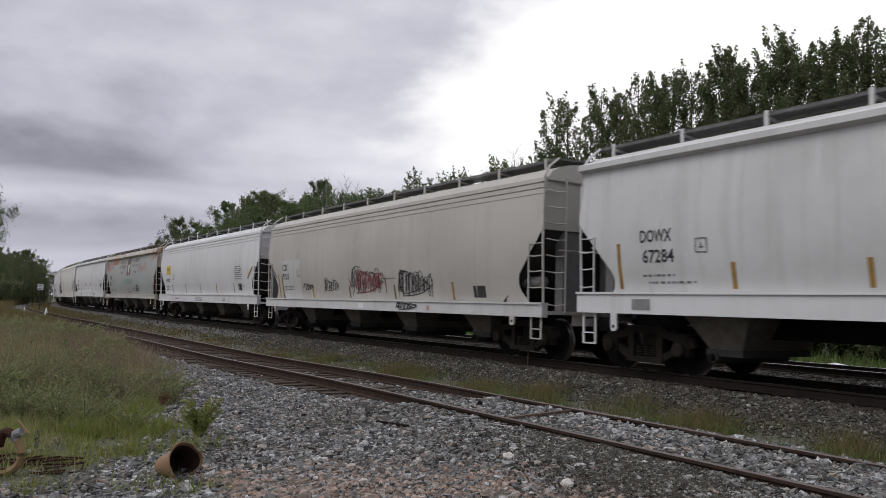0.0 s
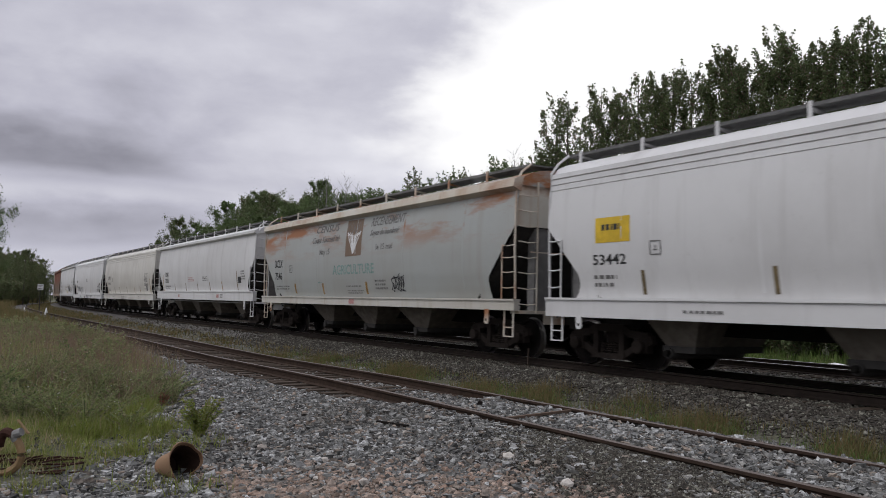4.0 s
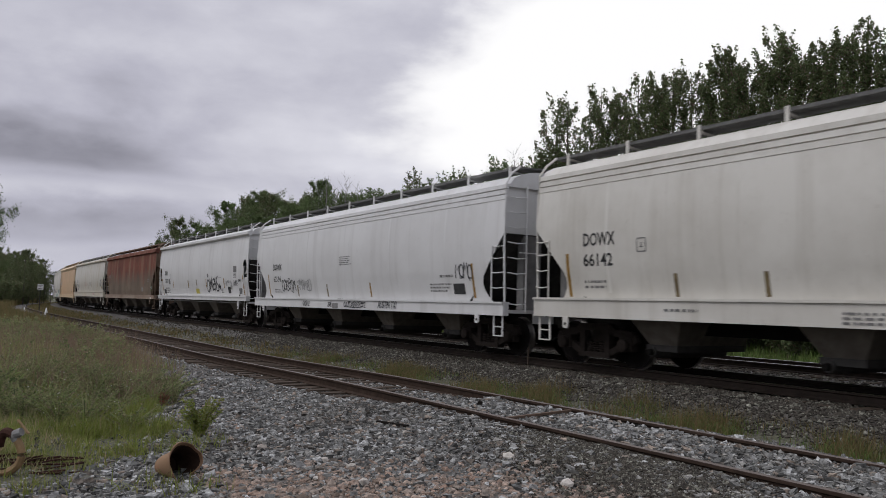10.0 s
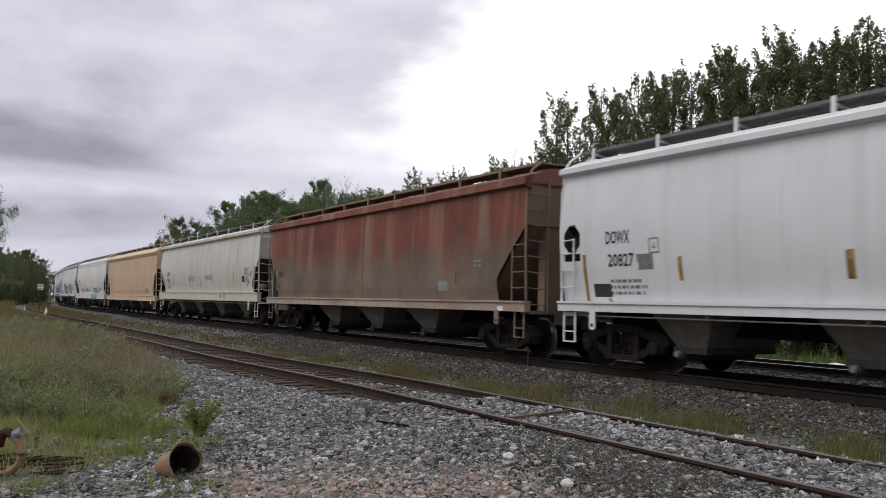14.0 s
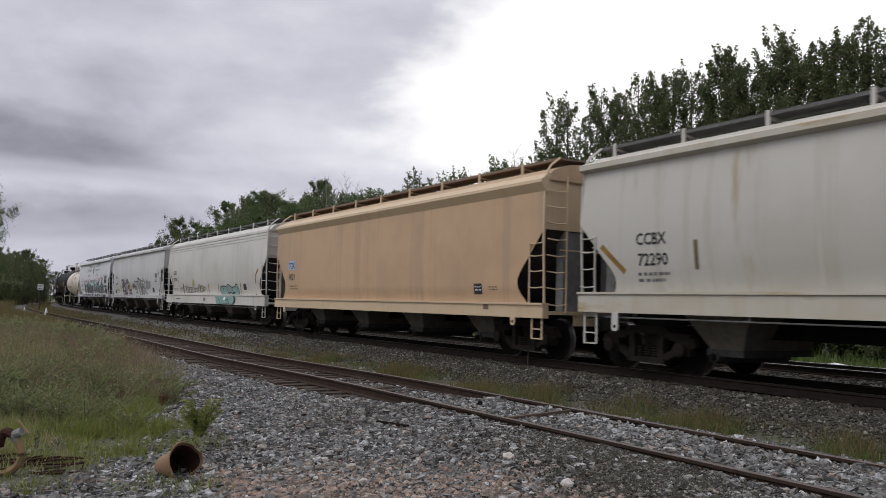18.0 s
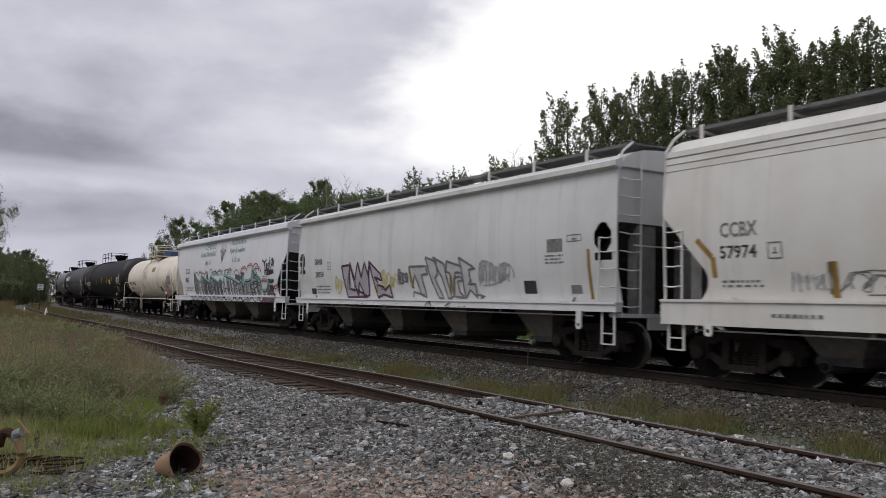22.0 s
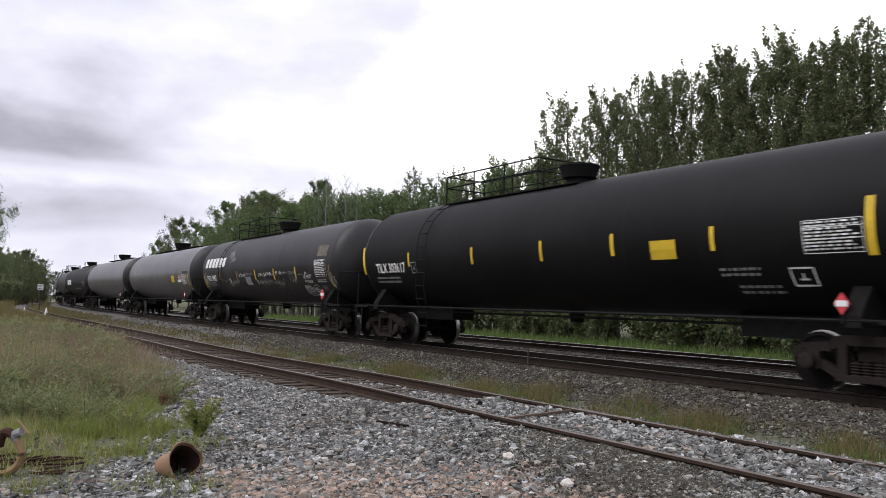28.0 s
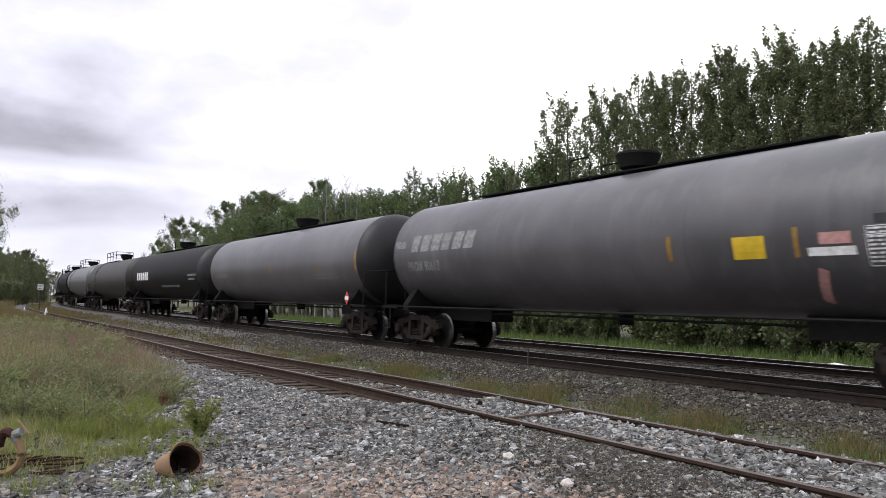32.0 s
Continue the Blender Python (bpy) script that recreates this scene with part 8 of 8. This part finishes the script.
# the tall stand opposite the yard
# past x = -4 eighteen unseen poplars are added to darken the tank heads' reflections
for x, h, th in ((-35.4, 11.5, 1), (-34.3, 13.9, 1), (-33.3, 13.4, 1), (-30.4, 13.3, 0), (-29.3, 13.0, 0), (-27.8, 13.6, 1), (-26.8, 13.0, 0), (-25.3, 13.4, 0), (-24.5, 12.9, 0), (-23.0, 13.4, 0), (-22.2, 12.9, 0), (-21.3, 12.3, 0),
                 (-20.4, 12.7, 0), (-19.75, 13.4, 0), (-19.1, 12.4, 1), (-18.4, 12.1, 0), (-17.5, 12.3, 0), (-16.8, 12.6, 0), (-15.9, 12.0, 0), (-15.2, 12.1, 0), (-13.9, 12.4, 0), (-12.5, 12.2, 0), (-11.0, 12.6, 0), (-9.0, 12.8, 0), (-6.5, 12.4, 0), (-4.0, 12.6, 0), *((-1.5 + 2.4 * k, 12.4, 0) for k in range(18))):
    plant("poplar_tree", "tall slender poplar with dark green leaves" if not th else "thin poplar with sparse leaves and bare twigs", (THIN if th else POPLARS)[rnd.randrange(3 if th else 6)], x, 29.3, h + (0.10 if x > -24 else -0.1), 12.0, rnd.uniform(0, 6.28))
for k in range(20):
    x = -34 + k * 1.8 + rnd.uniform(-0.7, 0.7)
    plant("poplar_tree", "poplar with dark green leaves deep in the stand", (THIN[k % 3] if k % 2 else POPLARS[rnd.randrange(6)]), x, 33 + rnd.uniform(-1.5, 4.0), rnd.uniform(11.2, 12.4), 12.0, rnd.uniform(0, 6.28))
for k in range(62):
    x = -44 + k * 0.70 + rnd.uniform(-0.3, 0.3)
    plant("shrub", "dense green shrub below the poplars", SHRUBS[rnd.randrange(3)], x, 27.2 + rnd.uniform(-0.6, 2.2), rnd.uniform(1.5, 3.2), 3.0, rnd.uniform(0, 6.28), "shrubs along the verge", "shrub")
# young growth and odd taller trees along the verge
for x, h in ((-41.8, 10.6), (-48.2, 11.5), (-43.2, 9.6), (-38.0, 9.8), (-36.0, 10.4)):
    plant("poplar_tree", "young poplar with sparse leaves", THIN[rnd.randrange(3)], x * 1.035, 29, h, 12.0, rnd.uniform(0, 6.28))
for k in range(64):
    x = -33 - k * 0.95 + rnd.uniform(-0.5, 0.5)
    plant("sapling", "light green poplar sapling at the wood's edge", SAPLINGS[rnd.randrange(4)], x, 29.3 + bend(x) + rnd.uniform(-0.8, 2.5), rnd.uniform(9.0, 10.6) * (1.0 if x > -60 else 1.08), 7.0, rnd.uniform(0, 6.28), "saplings along the verge", "sapling")
for k in range(44):
    x = -34 + k * 0.85 + rnd.uniform(-0.3, 0.3)
    plant("sapling", "leafy undergrowth sapling below the poplars", SAPLINGS[rnd.randrange(4)], x, 28.4 + rnd.uniform(-0.8, 1.5), rnd.uniform(2.6, 5.5), 7.0, rnd.uniform(0, 6.28), "saplings along the verge", "sapling")
for x, h in ((-59.0, 12.2), (-62.5, 12.5), (-61.0, 11.0), (-38.5, 10.6), (-36.6, 11.0), (-57.2, 11.2), (-64.5, 11.6)):
    plant("dead_tree", "bare grey dead tree with thin twigs", DEAD[rnd.randrange(3)], x * 1.035, 29, h, 10.0, rnd.uniform(0, 6.28))
for x, y, h in ((-73, 30, 11.2), (-76, 30, 13.8), (-79, 31, 12.8), (-82, 31, 12.6), (-85, 31, 12.6), (-88, 30, 13.6), (-92, 31, 13.4), (-94, 30.5, 14.6), (-97, 30.5, 14.2), (-100, 31, 13.4), (-104, 30.5, 14.2), (-108, 31, 12.4), (-112, 31, 11.8), (-118, 31, 12.0), (-125, 31, 13.0), (-131, 31, 14.2), (-138, 31, 12.8), (-144, 31, 11.4), (-155, 34, 10.5), (-168, 36, 11)):
    plant("poplar_tree", "leafy poplar on the bend of the line", BROAD[rnd.randrange(3)], x, y + 1.5 + rnd.uniform(0, 1.5), h * 1.0, 12.0, rnd.uniform(0, 6.28))
for k in range(26):
    x = -70 - k * 3.1 + rnd.uniform(-1, 1)
    plant("poplar_tree", "leafy poplar standing back from the line", BROAD[rnd.randrange(3)], x, 36 + bend(x) * 0.6 + rnd.uniform(-1, 3), rnd.uniform(10.0, 12.0), 12.0, rnd.uniform(0, 6.28))
# trees on the near side of the bend
for k in range(44):
    x = -138 - rnd.uniform(0, 55)
    y = bend(x) + 8.6 - rnd.uniform(0, 1) ** 1.3 * 12
    plant("poplar_tree", "dark bushy tree beyond the weedy bank", BROAD[rnd.choice((0, 2))], x, y, rnd.uniform(6.8, 9.2) - max(0, (y - bend(x) - 6.5)) * 1.2, 12.0, rnd.uniform(0, 6.28))
for k in range(44):
    x = -126 - rnd.uniform(0, 34)
    y = bend(x) + 7.2 - rnd.uniform(0, 1) ** 1.2 * 13
    plant("shrub", "dense green shrub at the foot of the trees", SHRUBS[rnd.randrange(3)], x, y, rnd.uniform(2.2, 4.2), 3.0, rnd.uniform(0, 6.28), "shrubs along the verge", "shrub")
plant("poplar_tree", "tall tree with hanging branches at the bank", BROAD[1], -58, 2.1, 8.9, 12.0, 1.0)
plant("poplar_tree", "tall tree with hanging branches at the bank", BROAD[0], -66, 0.4, 9.6, 12.0, 2.0)


# ---- clouds ----
m, n, l, b = nodes_of("cloud_deck", 1.0)
co = n.new("ShaderNodeTexCoord")


def cloud_noise(scale, stretch, detail=7.0, shift=0.0, dist=0.3):
    mp = n.new("ShaderNodeMapping")
    mp.inputs["Scale"].default_value = tuple(v / 2500.0 for v in stretch)
    mp.inputs["Location"].default_value = (shift, shift * 0.7, 0)
    l.new(co.outputs["Object"], mp.inputs["Vector"])
    t = n.new("ShaderNodeTexNoise")
    t.inputs["Scale"].default_value, t.inputs["Detail"].default_value, t.inputs["Roughness"].default_value, t.inputs["Distortion"].default_value = scale, detail, 0.52, dist
    l.new(mp.outputs[0], t.inputs["Vector"])
    return t.outputs[0]


big, fine, band = cloud_noise(1.7, (1, 1, 2.0), shift=1.3, dist=0.15), cloud_noise(6.0, (1, 1, 2.2), 9.0, 4.0, 0.15), cloud_noise(2.4, (1, 1, 3.4), 7.0, 2.2, 0.05)
sep = n.new("ShaderNodeSeparateXYZ")
l.new(co.outputs["Object"], sep.inputs[0])


def blend(terms, start):
    """A weighted sum."""
    total = None
    for src, gain in terms:
        q = n.new("ShaderNodeMath")
        q.operation = "MULTIPLY_ADD"
        q.inputs[1].default_value, q.inputs[2].default_value = gain, start
        l.new(src, q.inputs[0])
        if total is not None:
            l.new(total, q.inputs[2])
        total = q.outputs[0]
    return total


# the bright break in the deck, and the grey deck with one slate bank low down
def curve(src, stops, reach=0.5):
    """A smooth table of values along a direction."""
    up = n.new("ShaderNodeMath")
    up.operation = "MULTIPLY"
    up.inputs[1].default_value = 1 / reach
    l.new(src, up.inputs[0])
    r = n.new("ShaderNodeValToRGB")
    r.color_ramp.interpolation = "EASE"
    while len(r.color_ramp.elements) < len(stops):
        r.color_ramp.elements.new(0.5)
    for e, (p, v) in zip(r.color_ramp.elements, stops):
        e.position = p / reach
    for e, (p, v) in zip(r.color_ramp.elements, stops):
        e.color = (v, v, v, 1)
    l.new(up.outputs[0], r.inputs[0])
    return r.outputs[0]


height = blend(((sep.outputs["Z"], 1 / 2500),), 0.0)
edge = curve(height, ((0.0, 0.56), (0.12, 0.56), (0.20, 0.505), (0.265, 0.48), (0.306, 0.505), (0.37, 0.54), (0.5, 0.60)))
gap = blend(((sep.outputs["Y"], 1 / 2500), (edge, -1.0), (big, 0.12), (fine, 0.22)), -0.17)
open_sky = n.new("ShaderNodeMapRange")
open_sky.interpolation_type = "SMOOTHSTEP"
open_sky.inputs["From Min"].default_value, open_sky.inputs["From Max"].default_value = -0.045, 0.06
l.new(gap, open_sky.inputs["Value"])
wavy = blend(((sep.outputs["Z"], 1 / 2500), (big, 0.07), (fine, 0.05)), -0.06)
banks = curve(wavy, ((0.0, 0.66), (0.045, 0.64), (0.065, 0.48), (0.082, 0.42), (0.098, 0.48), (0.120, 0.66), (0.135, 0.54), (0.150, 0.35), (0.166, 0.32), (0.19, 0.40), (0.225, 0.55), (0.25, 0.60), (0.285, 0.70), (0.33, 0.66), (0.5, 0.60)))
side = n.new("ShaderNodeMapRange")
side.inputs["From Min"].default_value, side.inputs["From Max"].default_value = 0.16 * 2500, 0.40 * 2500
l.new(sep.outputs["Y"], side.inputs["Value"])
level = mix_node(n, l, side.outputs[0], banks, curve(wavy, ((0.0, 0.77), (0.13, 0.73), (0.165, 0.82), (0.19, 0.74), (0.24, 0.68), (0.5, 0.68))))
deck = blend(((level, 1.0), (band, 0.40), (fine, 0.55)), -0.450)
cr = n.new("ShaderNodeValToRGB")
cr.color_ramp.elements[0].position, cr.color_ramp.elements[0].color = 0.0, (0, 0, 0, 1)
cr.color_ramp.elements[1].position, cr.color_ramp.elements[1].color = 1.0, (1.0, 1.0, 1.08, 1)
for pos, col in ((0.25, (0.245, 0.243, 0.292, 1)), (0.6, (0.60, 0.598, 0.70, 1))):
    cr.color_ramp.elements.new(pos).color = col
l.new(deck, cr.inputs[0])
whole = mix_node(n, l, open_sky.outputs[0], cr.outputs[0], (1.25, 1.245, 1.26))
em = n.new("ShaderNodeEmission")
l.new(whole, em.inputs["Color"])
em.inputs["Strength"].default_value = 1.04
l.new(em.outputs[0], n["Material Output"].inputs[0])
b_ = Build()
az, el = [radians(100 + k * 4) for k in range(32)], [radians(v) for v in (-5, -1, 2, 5, 9, 14, 20, 27, 35, 44)]
b_.add([(2500 * math.cos(e_) * math.cos(a_), 2500 * math.cos(e_) * math.sin(a_), 2500 * math.sin(e_)) for a_ in az for e_ in el],
       [(i * 10 + j, (i + 1) * 10 + j, (i + 1) * 10 + j + 1, i * 10 + j + 1) for i in range(31) for j in range(9)])
clouds = tagged(new("backdrop_clouds", b_.mesh("backdrop_clouds", m, True)), "grey and white overcast clouds drifting slowly", "sky", kind="structure")


def motions():
    """The train rolls by, its wheels turn, and the clouds drift."""
    for root, mid, length, sets in TRAIN:
        rows = []
        for k in range(33):
            s = mid + rolled(k)
            x0, y0, a = path(s + length * 0.38)
            x1, y1, a = path(s - length * 0.38)
            rows.append((k, pose((x0 + x1) / 2, (y0 + y1) / 2, 0, 0, 0, math.degrees(math.atan2(y0 - y1, x0 - x1)))))
        walk(root, rows)
        seen = [t * 0.075 for t in range(427) if -62 < mid + rolled(t * 0.075) < 22]
        for ws in sets:
            u = ws.location.x
            rows = [(0, pose(u, 0, 0.457))] if not seen or seen[0] > 0 else []
            rows += [(round(t, 4), pose(u, 0, 0.457, 0, math.degrees((rolled(t) - rolled(seen[0])) / 0.457), 0)) for t in seen]
            if not seen or seen[-1] < 31.95:
                rows.append((32, rows[-1][1]))
            walk(ws, rows)
    walk(clouds, [(0, pose(0, 0, 0, 0, 0, 0)), (32, pose(0, 0, 0, 0.7, 1.0, 3.0))])


motions()
